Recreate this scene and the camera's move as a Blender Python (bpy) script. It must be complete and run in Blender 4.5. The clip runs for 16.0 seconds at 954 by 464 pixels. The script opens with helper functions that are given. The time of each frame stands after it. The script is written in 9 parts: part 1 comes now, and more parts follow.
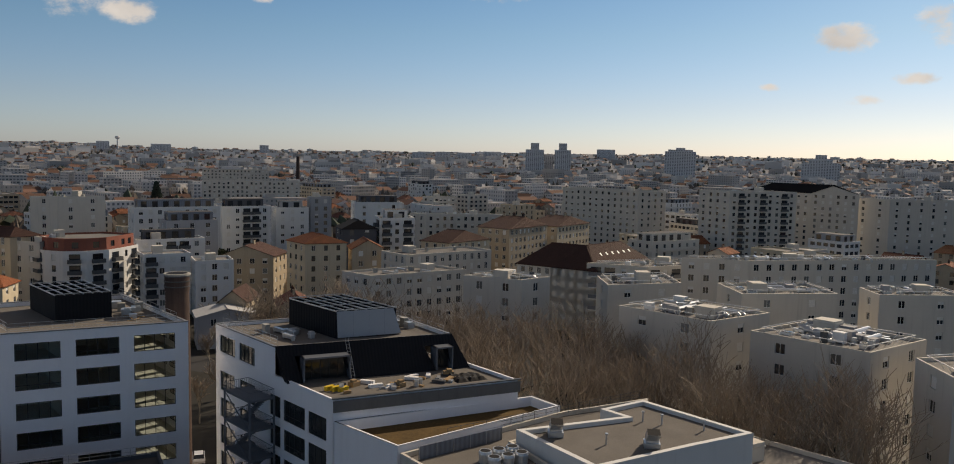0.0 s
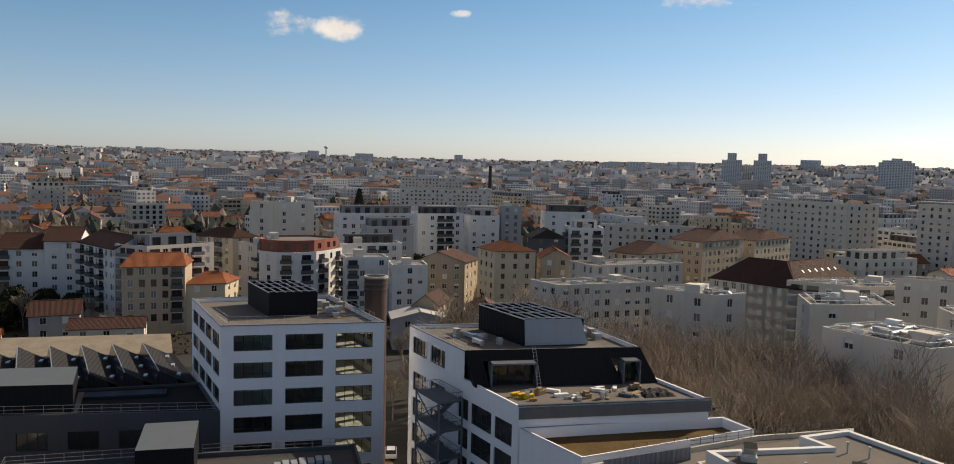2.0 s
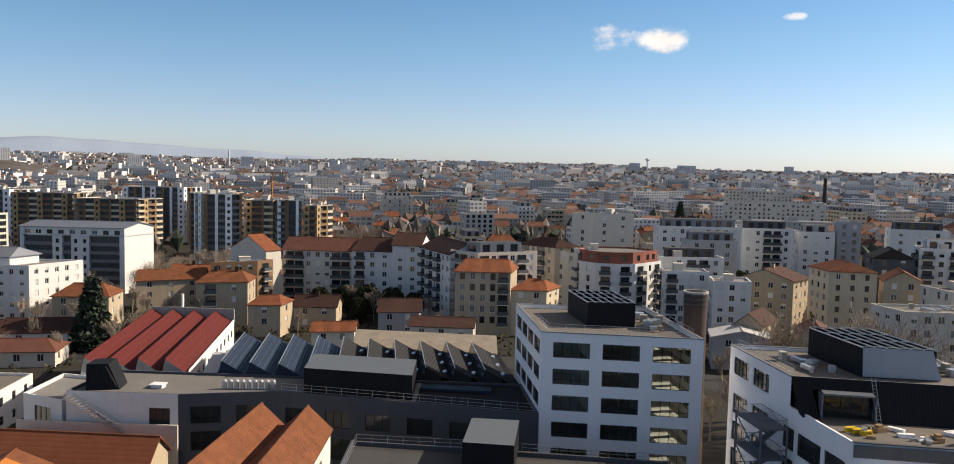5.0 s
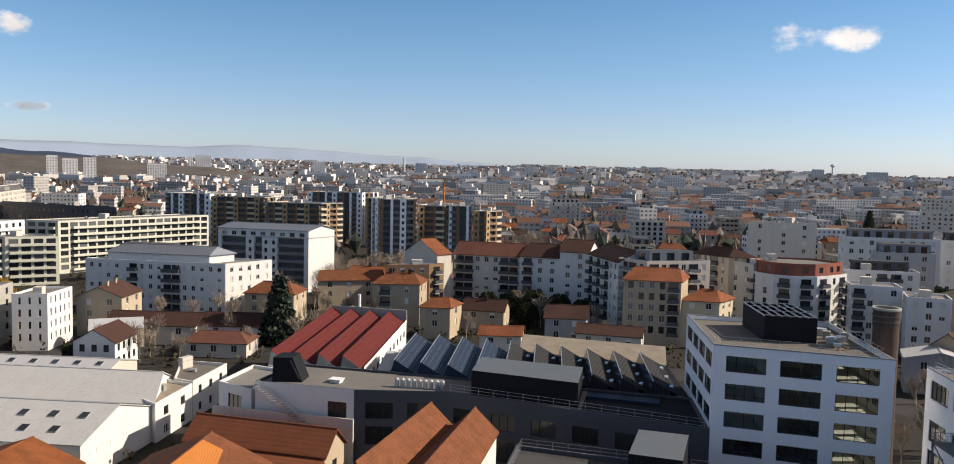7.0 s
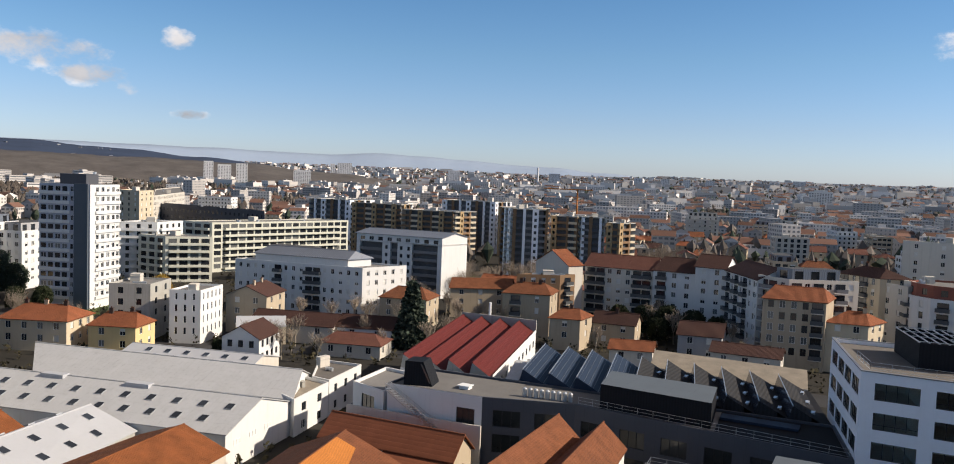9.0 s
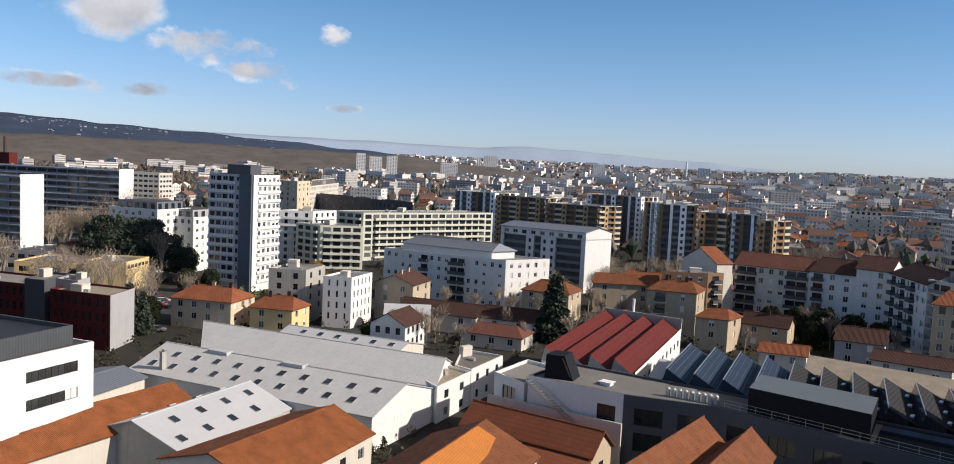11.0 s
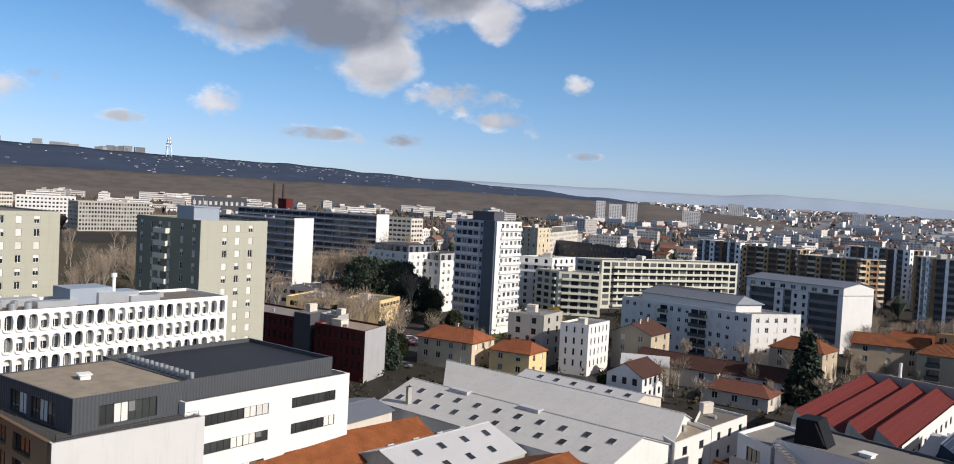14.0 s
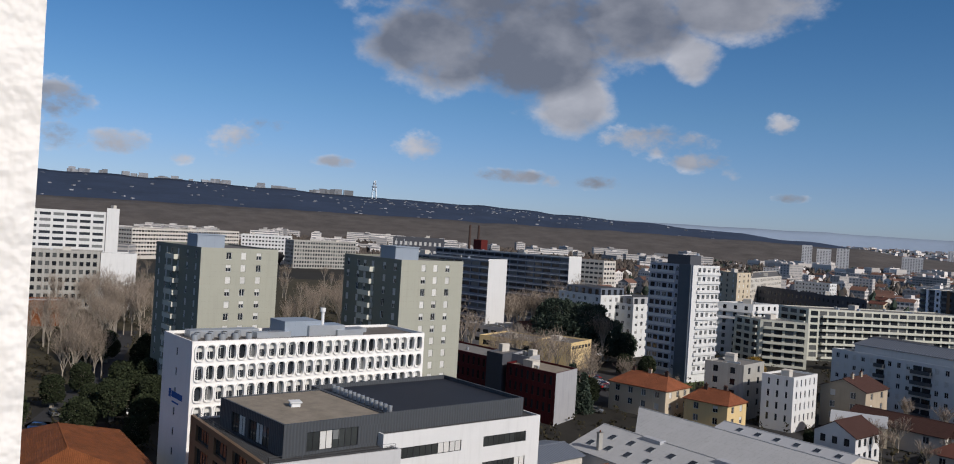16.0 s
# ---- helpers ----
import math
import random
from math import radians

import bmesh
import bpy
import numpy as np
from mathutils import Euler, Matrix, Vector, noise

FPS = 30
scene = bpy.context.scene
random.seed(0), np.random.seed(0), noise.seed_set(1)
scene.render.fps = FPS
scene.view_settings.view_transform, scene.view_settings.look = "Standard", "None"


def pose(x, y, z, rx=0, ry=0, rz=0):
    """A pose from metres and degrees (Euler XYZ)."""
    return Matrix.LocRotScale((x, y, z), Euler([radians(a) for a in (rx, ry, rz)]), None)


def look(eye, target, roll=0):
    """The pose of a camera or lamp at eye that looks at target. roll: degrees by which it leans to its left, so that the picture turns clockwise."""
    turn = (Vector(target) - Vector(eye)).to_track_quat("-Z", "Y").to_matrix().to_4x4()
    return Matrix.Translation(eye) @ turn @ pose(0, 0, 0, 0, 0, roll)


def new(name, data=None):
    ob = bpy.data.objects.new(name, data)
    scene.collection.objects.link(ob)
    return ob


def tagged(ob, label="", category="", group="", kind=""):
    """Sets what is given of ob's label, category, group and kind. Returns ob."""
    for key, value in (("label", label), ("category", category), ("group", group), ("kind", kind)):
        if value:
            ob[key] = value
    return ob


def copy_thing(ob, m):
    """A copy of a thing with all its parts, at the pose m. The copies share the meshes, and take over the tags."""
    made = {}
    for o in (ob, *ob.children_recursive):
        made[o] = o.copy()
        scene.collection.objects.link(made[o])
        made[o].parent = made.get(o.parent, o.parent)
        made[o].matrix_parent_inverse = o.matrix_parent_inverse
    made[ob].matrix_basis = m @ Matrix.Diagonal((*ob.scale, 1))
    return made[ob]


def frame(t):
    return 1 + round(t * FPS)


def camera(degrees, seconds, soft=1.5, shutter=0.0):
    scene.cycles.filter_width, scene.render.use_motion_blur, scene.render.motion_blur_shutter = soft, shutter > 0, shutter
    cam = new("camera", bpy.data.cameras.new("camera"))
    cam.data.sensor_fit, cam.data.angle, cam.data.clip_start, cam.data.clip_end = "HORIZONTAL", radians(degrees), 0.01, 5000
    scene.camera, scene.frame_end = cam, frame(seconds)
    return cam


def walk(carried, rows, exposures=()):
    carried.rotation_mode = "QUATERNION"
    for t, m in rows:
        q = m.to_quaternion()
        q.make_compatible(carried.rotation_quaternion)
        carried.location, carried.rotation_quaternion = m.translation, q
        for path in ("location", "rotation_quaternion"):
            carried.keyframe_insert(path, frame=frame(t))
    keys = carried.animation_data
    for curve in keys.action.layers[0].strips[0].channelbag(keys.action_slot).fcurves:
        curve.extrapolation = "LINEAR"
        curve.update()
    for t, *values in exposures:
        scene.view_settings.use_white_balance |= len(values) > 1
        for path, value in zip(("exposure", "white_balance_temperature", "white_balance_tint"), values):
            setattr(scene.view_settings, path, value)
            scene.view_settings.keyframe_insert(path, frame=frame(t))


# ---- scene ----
# the camera: held in the hand at a high window, turning from the south-east round to the west
cam = camera(59.53, 16.0, soft=1.0)
EYE = 45.0
ROWS = [
    (0.0, 0.145, 0.263, 84.83, -1.20, -28.96),
    (0.5, 0.120, 0.275, 84.79, -1.22, -23.67),
    (1.0, 0.103, 0.282, 85.25, -1.11, -20.26),
    (1.5, 0.095, 0.285, 85.25, -1.28, -18.57),
    (2.0, 0.082, 0.289, 85.20, -1.45, -15.97),
    (2.5, 0.071, 0.292, 85.16, -1.58, -13.73),
    (3.0, 0.060, 0.294, 85.07, -1.53, -11.73),
    (3.5, 0.030, 0.299, 85.02, -1.11, -5.82),
    (4.0, 0.015, 0.300, 85.41, -1.04, -2.92),
    (4.5, -0.001, 0.300, 85.41, -1.20, 0.12),
    (5.0, -0.031, 0.298, 85.52, -1.29, 5.75),
    (5.2, -0.040, 0.297, 85.53, -1.17, 7.47),
    (7.3, -0.098, 0.284, 85.69, -1.44, 19.01),
    (7.5, -0.104, 0.281, 85.65, -1.54, 20.26),
    (8.0, -0.115, 0.277, 85.55, -1.89, 22.54),
    (8.2, -0.118, 0.276, 85.83, -2.04, 23.24),
    (10.3, -0.162, 0.252, 85.53, -2.63, 32.75),
    (10.5, -0.167, 0.249, 85.43, -2.84, 33.85),
    (11.0, -0.178, 0.242, 85.26, -2.66, 36.31),
    (11.5, -0.187, 0.235, 85.12, -2.31, 38.50),
    (12.0, -0.198, 0.225, 86.21, -2.35, 41.40),
    (12.5, -0.209, 0.216, 86.98, -2.44, 44.11),
    (13.0, -0.217, 0.207, 86.89, -2.41, 46.41),
    (13.5, -0.226, 0.198, 86.99, -2.81, 48.79),
    (14.0, -0.238, 0.182, 87.70, -3.00, 52.65),
    (14.5, -0.249, 0.167, 87.71, -3.13, 56.14),
    (15.0, -0.260, 0.150, 87.55, -3.16, 60.06),
    (15.5, -0.266, 0.138, 89.24, -3.40, 62.60),
    (16.0, -0.274, 0.123, 89.84, -3.46, 65.83),
]
EXPOSURES = [(0.0, -0.20, 8600, 13), (1.0, 0.06, 8600, 13), (2.0, 0.20, 8600, 13), (3.5, 0.32, 8500, 13), (4.3, 0.42, 8300, 13), (5.1, 0.50, 8100, 13), (8.0, 0.42, 7700, 13), (11.0, 0.34, 7200, 13), (14.5, 0.20, 7000, 13), (15.2, -0.02, 6900, 13), (16.0, -0.36, 6600, 13)]
walk(cam, [(t, pose(x, y, EYE, rx, ry, rz)) for t, x, y, rx, ry, rz in ROWS], EXPOSURES)

# ---- world and sun ----
SUN_AZ, SUN_EL = 69.0, 32.0          # degrees; azimuth from +y towards +x
sun_way = Vector((math.sin(radians(SUN_AZ)) * math.cos(radians(SUN_EL)),
                  math.cos(radians(SUN_AZ)) * math.cos(radians(SUN_EL)), math.sin(radians(SUN_EL))))
sun = new("sun", bpy.data.lights.new("sun", "SUN"))
sun.data.energy, sun.data.angle, sun.data.color = 4.6, radians(0.5), (1.0, 0.96, 0.89)
sun.matrix_world = look(sun_way * 200, (0, 0, 0))

world = bpy.data.worlds.new("sky")
scene.world = world
world.use_nodes = True
wn, wl = world.node_tree.nodes, world.node_tree.links
wn.clear()


def wmath(op, a, b=None, c=None, clamp=False):
    n = wn.new("ShaderNodeMath")
    n.operation, n.use_clamp = op, clamp
    for i, v in enumerate((a, b, c)):
        if v is None:
            continue
        if isinstance(v, (int, float)):
            n.inputs[i].default_value = v
        else:
            wl.new(v, n.inputs[i])
    return n.outputs[0]


sky = wn.new("ShaderNodeTexSky")
sky.sky_type, sky.sun_disc = "NISHITA", False
sky.sun_elevation, sky.sun_rotation = radians(SUN_EL), radians(SUN_AZ)
sky.air_density, sky.dust_density, sky.ozone_density, sky.altitude = 1.0, 0.55, 4.0, 300
sky_bg = wn.new("ShaderNodeBackground")
sky_bg.inputs[1].default_value = 0.119
tint = wn.new("ShaderNodeMix")
tint.data_type, tint.blend_type = "RGBA", "MULTIPLY"
tint.inputs[0].default_value = 1.0
wl.new(sky.outputs[0], tint.inputs[6])
rich = wn.new("ShaderNodeHueSaturation")
rich.inputs["Saturation"].default_value = 1.05
wl.new(tint.outputs[2], rich.inputs["Color"])
wl.new(rich.outputs[0], sky_bg.inputs[0])
coord = wn.new("ShaderNodeTexCoord")
sep = wn.new("ShaderNodeSeparateXYZ")
wl.new(coord.outputs["Generated"], sep.inputs[0])
w_az = wmath("MULTIPLY", wmath("ARCTAN2", sep.outputs[0], sep.outputs[1]), 57.29578)
w_el = wmath("MULTIPLY", wmath("ARCSINE", sep.outputs[2]), 57.29578)
height = wn.new("ShaderNodeValToRGB")
# pale haze at the horizon, clear blue above it; overhead, out of view, a bright warm tint added to fill the shade
SKY_TINT = ((0.0, (0.69, 0.825, 1.22, 1)), (0.04, (0.645, 0.745, 1.01, 1)), (0.09, (0.58, 0.74, 0.90, 1)), (0.17, (0.45, 0.68, 0.84, 1)), (0.28, (0.40, 0.61, 0.76, 1)), (0.42, (1.95, 1.24, 0.83, 1)), (1.0, (2.55, 1.46, 0.86, 1)))
ends = height.color_ramp.elements
ends[0].color, ends[1].color = SKY_TINT[0][1], SKY_TINT[-1][1]
for at, col in SKY_TINT[1:-1]:
    ends.new(at).color = col
wl.new(wmath("DIVIDE", w_el, 90.0, None, True), height.inputs[0])
wl.new(height.outputs[0], tint.inputs[7])
stretch = wn.new("ShaderNodeMapping")
stretch.inputs["Scale"].default_value = (1.0, 1.0, 1.6)
wl.new(coord.outputs["Generated"], stretch.inputs[0])
puff = wn.new("ShaderNodeTexNoise")
puff.inputs["Scale"].default_value, puff.inputs["Detail"].default_value, puff.inputs["Roughness"].default_value = 22.0, 8.0, 0.62
wl.new(stretch.outputs[0], puff.inputs["Vector"])
shade = wn.new("ShaderNodeTexNoise")
shade.inputs["Scale"].default_value, shade.inputs["Detail"].default_value = 14.0, 5.0
wl.new(stretch.outputs[0], shade.inputs["Vector"])
# clouds: azimuth, elevation, half width, half height, in degrees, greyness; small fair-weather puffs and one great cloud
PUFFS = [(3.4, 8.7, 1.8, 1.1, 0.15), (6.2, 8.5, 2.2, 1.0, 0.10), (52.1, 7.8, 2.2, 1.0, 0.25), (57.7, 8.3, 1.7, 1.6, 0.15), (53.4, 3.9, 1.3, 0.4, 0.10), (56.2, 5.2, 1.6, 0.4, 0.05), (30.0, 10.6, 2.2, 0.6, 0.20),
         (48.0, 4.8, 0.7, 0.3, 0.00), (14.6, 9.8, 0.8, 0.3, 0.20), (-53.9, 6.6, 4.4, 1.2, 0.70), (-49.1, 4.6, 0.9, 0.6, 0.42), (-51.2, 5.4, 2.6, 0.8, 0.75), (-46.3, 7.9, 1.3, 0.9, 0.42), (-45.4, 3.2, 1.3, 0.4, 0.90),
         (-89.3, 4.2, 2.3, 1.0, 0.42), (-82.4, 4.8, 2.3, 1.4, 0.42), (-80.1, 6.1, 1.8, 0.6, 0.70), (-75.6, 4.0, 1.7, 0.5, 0.55), (-69.9, 5.3, 1.9, 1.2, 0.42), (-92.9, 6.4, 2.3, 1.4, 0.75), (-92.6, 4.2, 1.7, 1.0, 0.70),
         (-63.7, 3.8, 3.4, 0.6, 0.80), (-61.0, 3.6, 0.9, 0.5, 0.42), (-57.9, 3.7, 2.4, 0.6, 0.80), (-85.5, 3.5, 1.0, 0.5, 0.42)]
GREAT = [(-68.8, 12.4, 6.6, 3.6, 1.0), (-62.6, 12.2, 6.4, 4.4, 1.0), (-59.8, 9.0, 3.2, 2.6, 0.62), (-56.4, 14.2, 5.6, 3.4, 0.9), (-49.6, 15.4, 6.4, 2.6, 0.80), (-52.0, 12.0, 2.2, 1.7, 0.50), (-64.0, 17.0, 13.0, 5.0, 1.0)]


def cloud_field(clouds, texture, amount, low, high):
    """How far each direction is covered by these clouds, and how grey they are there."""
    dens, grey = None, None
    for az, el, sa, se, g in clouds:
        d = wmath("ADD", wmath("POWER", wmath("ABSOLUTE", wmath("DIVIDE", wmath("SUBTRACT", w_az, az), sa)), 2.0),
                  wmath("POWER", wmath("ABSOLUTE", wmath("DIVIDE", wmath("SUBTRACT", w_el, el), se)), 2.0))
        m = wmath("SUBTRACT", 1.0, d)
        gg = wmath("MULTIPLY", wmath("MULTIPLY", m, 1.6, None, True), g)
        dens = m if dens is None else wmath("MAXIMUM", dens, m)
        grey = gg if grey is None else wmath("MAXIMUM", grey, gg)
    edge = wmath("ADD", wmath("MAXIMUM", dens, -1.0), wmath("MULTIPLY", wmath("SUBTRACT", texture, 0.52), amount))
    ramp = wn.new("ShaderNodeMapRange")
    ramp.interpolation_type = "SMOOTHSTEP"
    ramp.inputs[1].default_value, ramp.inputs[2].default_value = low, high
    wl.new(edge, ramp.inputs[0])
    return wmath("MULTIPLY", ramp.outputs[0], wmath("GREATER_THAN", dens, -1.0), None, True), grey


billow = wn.new("ShaderNodeTexNoise")
billow.inputs["Scale"].default_value, billow.inputs["Detail"].default_value, billow.inputs["Roughness"].default_value = 15.0, 9.0, 0.58
wl.new(stretch.outputs[0], billow.inputs["Vector"])
cover_s, grey_s = cloud_field(PUFFS, puff.outputs[0], 4.2, 0.0, 1.25)
cover_g, grey_g = cloud_field(GREAT, billow.outputs[0], 2.0, 0.0, 0.7)
cover, grey = wmath("MAXIMUM", cover_s, cover_g), wmath("MAXIMUM", grey_s, grey_g)
under = wmath("ADD", wmath("MULTIPLY", grey, 0.92), wmath("MULTIPLY", wmath("SUBTRACT", shade.outputs[0], 0.5), 1.0), None, True)
cloud_col = wn.new("ShaderNodeMix")
cloud_col.data_type = "RGBA"
cloud_col.inputs[6].default_value, cloud_col.inputs[7].default_value = (0.78, 0.81, 0.88, 1), (0.19, 0.21, 0.26, 1)
wl.new(under, cloud_col.inputs[0])
cloud_bg = wn.new("ShaderNodeBackground")
cloud_bg.inputs[1].default_value = 1.0
wl.new(cloud_col.outputs[2], cloud_bg.inputs[0])
sky_mix = wn.new("ShaderNodeMixShader")
wl.new(wmath("MULTIPLY", cover, 0.90), sky_mix.inputs[0])
wl.new(sky_bg.outputs[0], sky_mix.inputs[1])
wl.new(cloud_bg.outputs[0], sky_mix.inputs[2])
wout = wn.new("ShaderNodeOutputWorld")
wl.new(sky_mix.outputs[0], wout.inputs[0])

# ---- materials ----
def mat(name, col, rough=0.8, var=0.18, scale=0.35, bump=0.15, fine=14.0, metal=0.0, spec=0.2, streak=0.0, ribs=None, rows=None, rand=0.0, island=0.0, panel=None):
    """A procedural surface: two scales of noise, optional rain streaks, ribs (spacing in metres, along u), rows (along v)."""
    m = bpy.data.materials.new(name)
    m.use_nodes = True
    nt = m.node_tree
    n, l = nt.nodes, nt.links
    b = n["Principled BSDF"]
    b.inputs["Roughness"].default_value, b.inputs["Metallic"].default_value = rough, metal
    b.inputs["Specular IOR Level"].default_value = spec
    tc = n.new("ShaderNodeTexCoord")

    def tex(sc, detail, vec, sx=(1, 1, 1)):
        mp = n.new("ShaderNodeMapping")
        mp.inputs["Scale"].default_value = sx
        l.new(vec, mp.inputs[0])
        t = n.new("ShaderNodeTexNoise")
        t.inputs["Scale"].default_value, t.inputs["Detail"].default_value, t.inputs["Roughness"].default_value = sc, detail, 0.6
        l.new(mp.outputs[0], t.inputs["Vector"])
        return t.outputs[0]

    def mth(op, a, c, clamp=False):
        k = n.new("ShaderNodeMath")
        k.operation, k.use_clamp = op, clamp
        for i, v in enumerate((a, c)):
            if isinstance(v, (int, float)):
                k.inputs[i].default_value = v
            else:
                l.new(v, k.inputs[i])
        return k.outputs[0]

    ob = tc.outputs["Object"]
    big = tex(scale, 4, ob)
    small = tex(scale * fine, 3, ob)
    f = mth("ADD", mth("MULTIPLY", mth("SUBTRACT", big, 0.5), 2.2 * var), mth("MULTIPLY", mth("SUBTRACT", small, 0.5), 1.4 * var))
    if streak:
        s = tex(1.0, 4, ob, (1.3, 1.3, 0.09))
        f = mth("SUBTRACT", f, mth("MULTIPLY", mth("MAXIMUM", mth("SUBTRACT", s, 0.52), 0.0), streak * 4))
    if rand:
        oi = n.new("ShaderNodeObjectInfo")
        f = mth("ADD", f, mth("MULTIPLY", mth("SUBTRACT", oi.outputs["Random"], 0.5), rand))
    if island:
        ge = n.new("ShaderNodeNewGeometry")
        f = mth("ADD", f, mth("MULTIPLY", mth("SUBTRACT", ge.outputs["Random Per Island"], 0.5), island))
    height = small
    uv = tc.outputs["UV"]
    for kind, sp in (("X", ribs), ("Y", rows)):
        if sp:
            w = n.new("ShaderNodeTexWave")
            w.wave_type, w.bands_direction, w.wave_profile = "BANDS", kind, "SIN" if kind == "X" else "SAW"
            w.inputs["Scale"].default_value = 0.31416 / sp
            w.inputs["Distortion"].default_value = 0.15
            l.new(uv, w.inputs[0])
            height = mth("ADD", height, mth("MULTIPLY", w.outputs[1], 1.6))
            f = mth("ADD", f, mth("MULTIPLY", mth("SUBTRACT", w.outputs[1], 0.5), 0.24))
    if panel:
        br = n.new("ShaderNodeTexBrick")
        br.offset = 0.0
        br.inputs["Scale"].default_value = 1.0
        br.inputs["Mortar Size"].default_value = 0.012
        br.inputs["Brick Width"].default_value, br.inputs["Row Height"].default_value = panel
        br.inputs[1].default_value, br.inputs[2].default_value, br.inputs[3].default_value = (1, 1, 1, 1), (0.9, 0.9, 0.9, 1), (0, 0, 0, 1)
        l.new(uv, br.inputs[0])
        f = mth("ADD", f, mth("MULTIPLY", mth("SUBTRACT", br.outputs[0], 1.0), 0.33))
    g = mth("ADD", f, 1.0)
    hs = n.new("ShaderNodeVectorMath")
    hs.operation = "SCALE"
    hs.inputs[0].default_value = col
    l.new(g, hs.inputs["Scale"])
    l.new(hs.outputs[0], b.inputs["Base Color"])
    if bump:
        bp = n.new("ShaderNodeBump")
        bp.inputs["Strength"].default_value, bp.inputs["Distance"].default_value = bump, 0.05
        l.new(height, bp.inputs["Height"])
        l.new(bp.outputs[0], b.inputs["Normal"])
    return m


WHITE = mat("white_render", (0.63, 0.63, 0.62), 0.85, 0.05, 0.3, 0.05, streak=0.10)
OFFICE = mat("office_render", (0.80, 0.80, 0.83), 0.8, 0.035, 0.3, 0.03, streak=0.05)
WARM = mat("warm_white_render", (0.54, 0.505, 0.45), 0.85, 0.07, 0.3, 0.05, streak=0.14, rand=0.12)
CREAM = mat("cream_render", (0.52, 0.44, 0.325), 0.85, 0.08, 0.3, 0.06, streak=0.16, rand=0.12)
BEIGE = mat("beige_render", (0.40, 0.33, 0.245), 0.88, 0.10, 0.35, 0.08, streak=0.2, rand=0.12)
PALEGREEN = mat("pale_green_render", (0.56, 0.555, 0.475), 0.85, 0.06, 0.3, 0.05, streak=0.12)
YELLOW = mat("yellow_render", (0.66, 0.50, 0.26), 0.85, 0.06, 0.3, 0.05, streak=0.1)
PALEGREY = mat("pale_grey_render", (0.50, 0.50, 0.50), 0.85, 0.06, 0.3, 0.05, streak=0.12)
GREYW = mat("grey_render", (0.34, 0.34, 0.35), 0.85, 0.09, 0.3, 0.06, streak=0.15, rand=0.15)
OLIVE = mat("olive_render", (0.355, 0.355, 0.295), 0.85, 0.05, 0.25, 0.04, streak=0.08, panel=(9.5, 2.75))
# the same olive render darkened for walls turned from the sun
OLIVE_SHADED = mat("dark_olive_render", (0.21, 0.215, 0.175), 0.85, 0.06, 0.25, 0.04, streak=0.06)
CONCRETE = mat("concrete", (0.36, 0.35, 0.32), 0.9, 0.14, 0.4, 0.12, streak=0.25)
DARKGREY = mat("dark_grey_cladding", (0.075, 0.079, 0.092), 0.65, 0.06, 0.5, 0.06, panel=(1.5, 3.0))
BLACK = mat("black_cladding", (0.010, 0.011, 0.014), 0.7, 0.12, 0.5, 0.3, spec=0.15, ribs=0.4)
ANTHRA = mat("anthracite_metal", (0.080, 0.087, 0.096), 0.5, 0.08, 0.5, 0.5, metal=0.3, ribs=0.45)
BROWNP = mat("bronze_panel", (0.19, 0.125, 0.075), 0.5, 0.1, 0.4, 0.1, metal=0.2, panel=(1.4, 2.8))
ATTICRED = mat("red_brown_panel", (0.25, 0.085, 0.06), 0.75, 0.12, 0.4, 0.1, panel=(1.2, 2.6))
REDP = mat("dark_red_panel", (0.085, 0.010, 0.012), 0.55, 0.12, 0.5, 0.3, ribs=0.5)
ORANGEB = mat("orange_brick", (0.21, 0.130, 0.078), 0.85, 0.14, 0.5, 0.1, rand=0.15)
BRICK = mat("old_brick", (0.078, 0.052, 0.044), 0.9, 0.25, 0.8, 0.3, streak=0.3, panel=(0.45, 0.15))
TERRA = mat("terracotta_tile", (0.215, 0.072, 0.034), 0.85, 0.40, 0.5, 0.7, ribs=0.25, rows=0.33, rand=0.22)
TERRA_OLD = mat("old_terracotta_tile", (0.165, 0.060, 0.029), 0.88, 0.55, 0.7, 0.7, ribs=0.25, rows=0.33, rand=0.2)
BROWN = mat("brown_tile", (0.062, 0.030, 0.024), 0.85, 0.25, 0.5, 0.6, ribs=0.25, rows=0.33, rand=0.3)
REDBROWN = mat("red_brown_tile", (0.125, 0.052, 0.038), 0.87, 0.3, 0.5, 0.6, ribs=0.25, rows=0.33, rand=0.2)
SLABBLUE = mat("slate_blue_render", (0.20, 0.22, 0.26), 0.8, 0.08, 0.3, 0.05, streak=0.1)
BROWN_LONG = mat("red_brown_ribbed_tile", (0.185, 0.062, 0.032), 0.8, 0.25, 0.5, 0.6, rows=0.75)
ORANGE_NEW = mat("new_orange_tile", (0.50, 0.18, 0.045), 0.85, 0.2, 0.6, 0.6, ribs=0.25, rows=0.33)
REDROOF = mat("red_metal_roof", (0.105, 0.017, 0.015), 0.8, 0.12, 0.4, 0.6, ribs=0.3, rows=1.2)
FIBRE = mat("grey_corrugated_sheet", (0.42, 0.425, 0.43), 0.75, 0.09, 0.3, 0.3, streak=0.14, panel=(1.05, 2.6))
FIBRE_SMOOTH = mat("light_grey_sheet_roof", (0.40, 0.41, 0.43), 0.6, 0.06, 0.25, 0.1, streak=0.06)
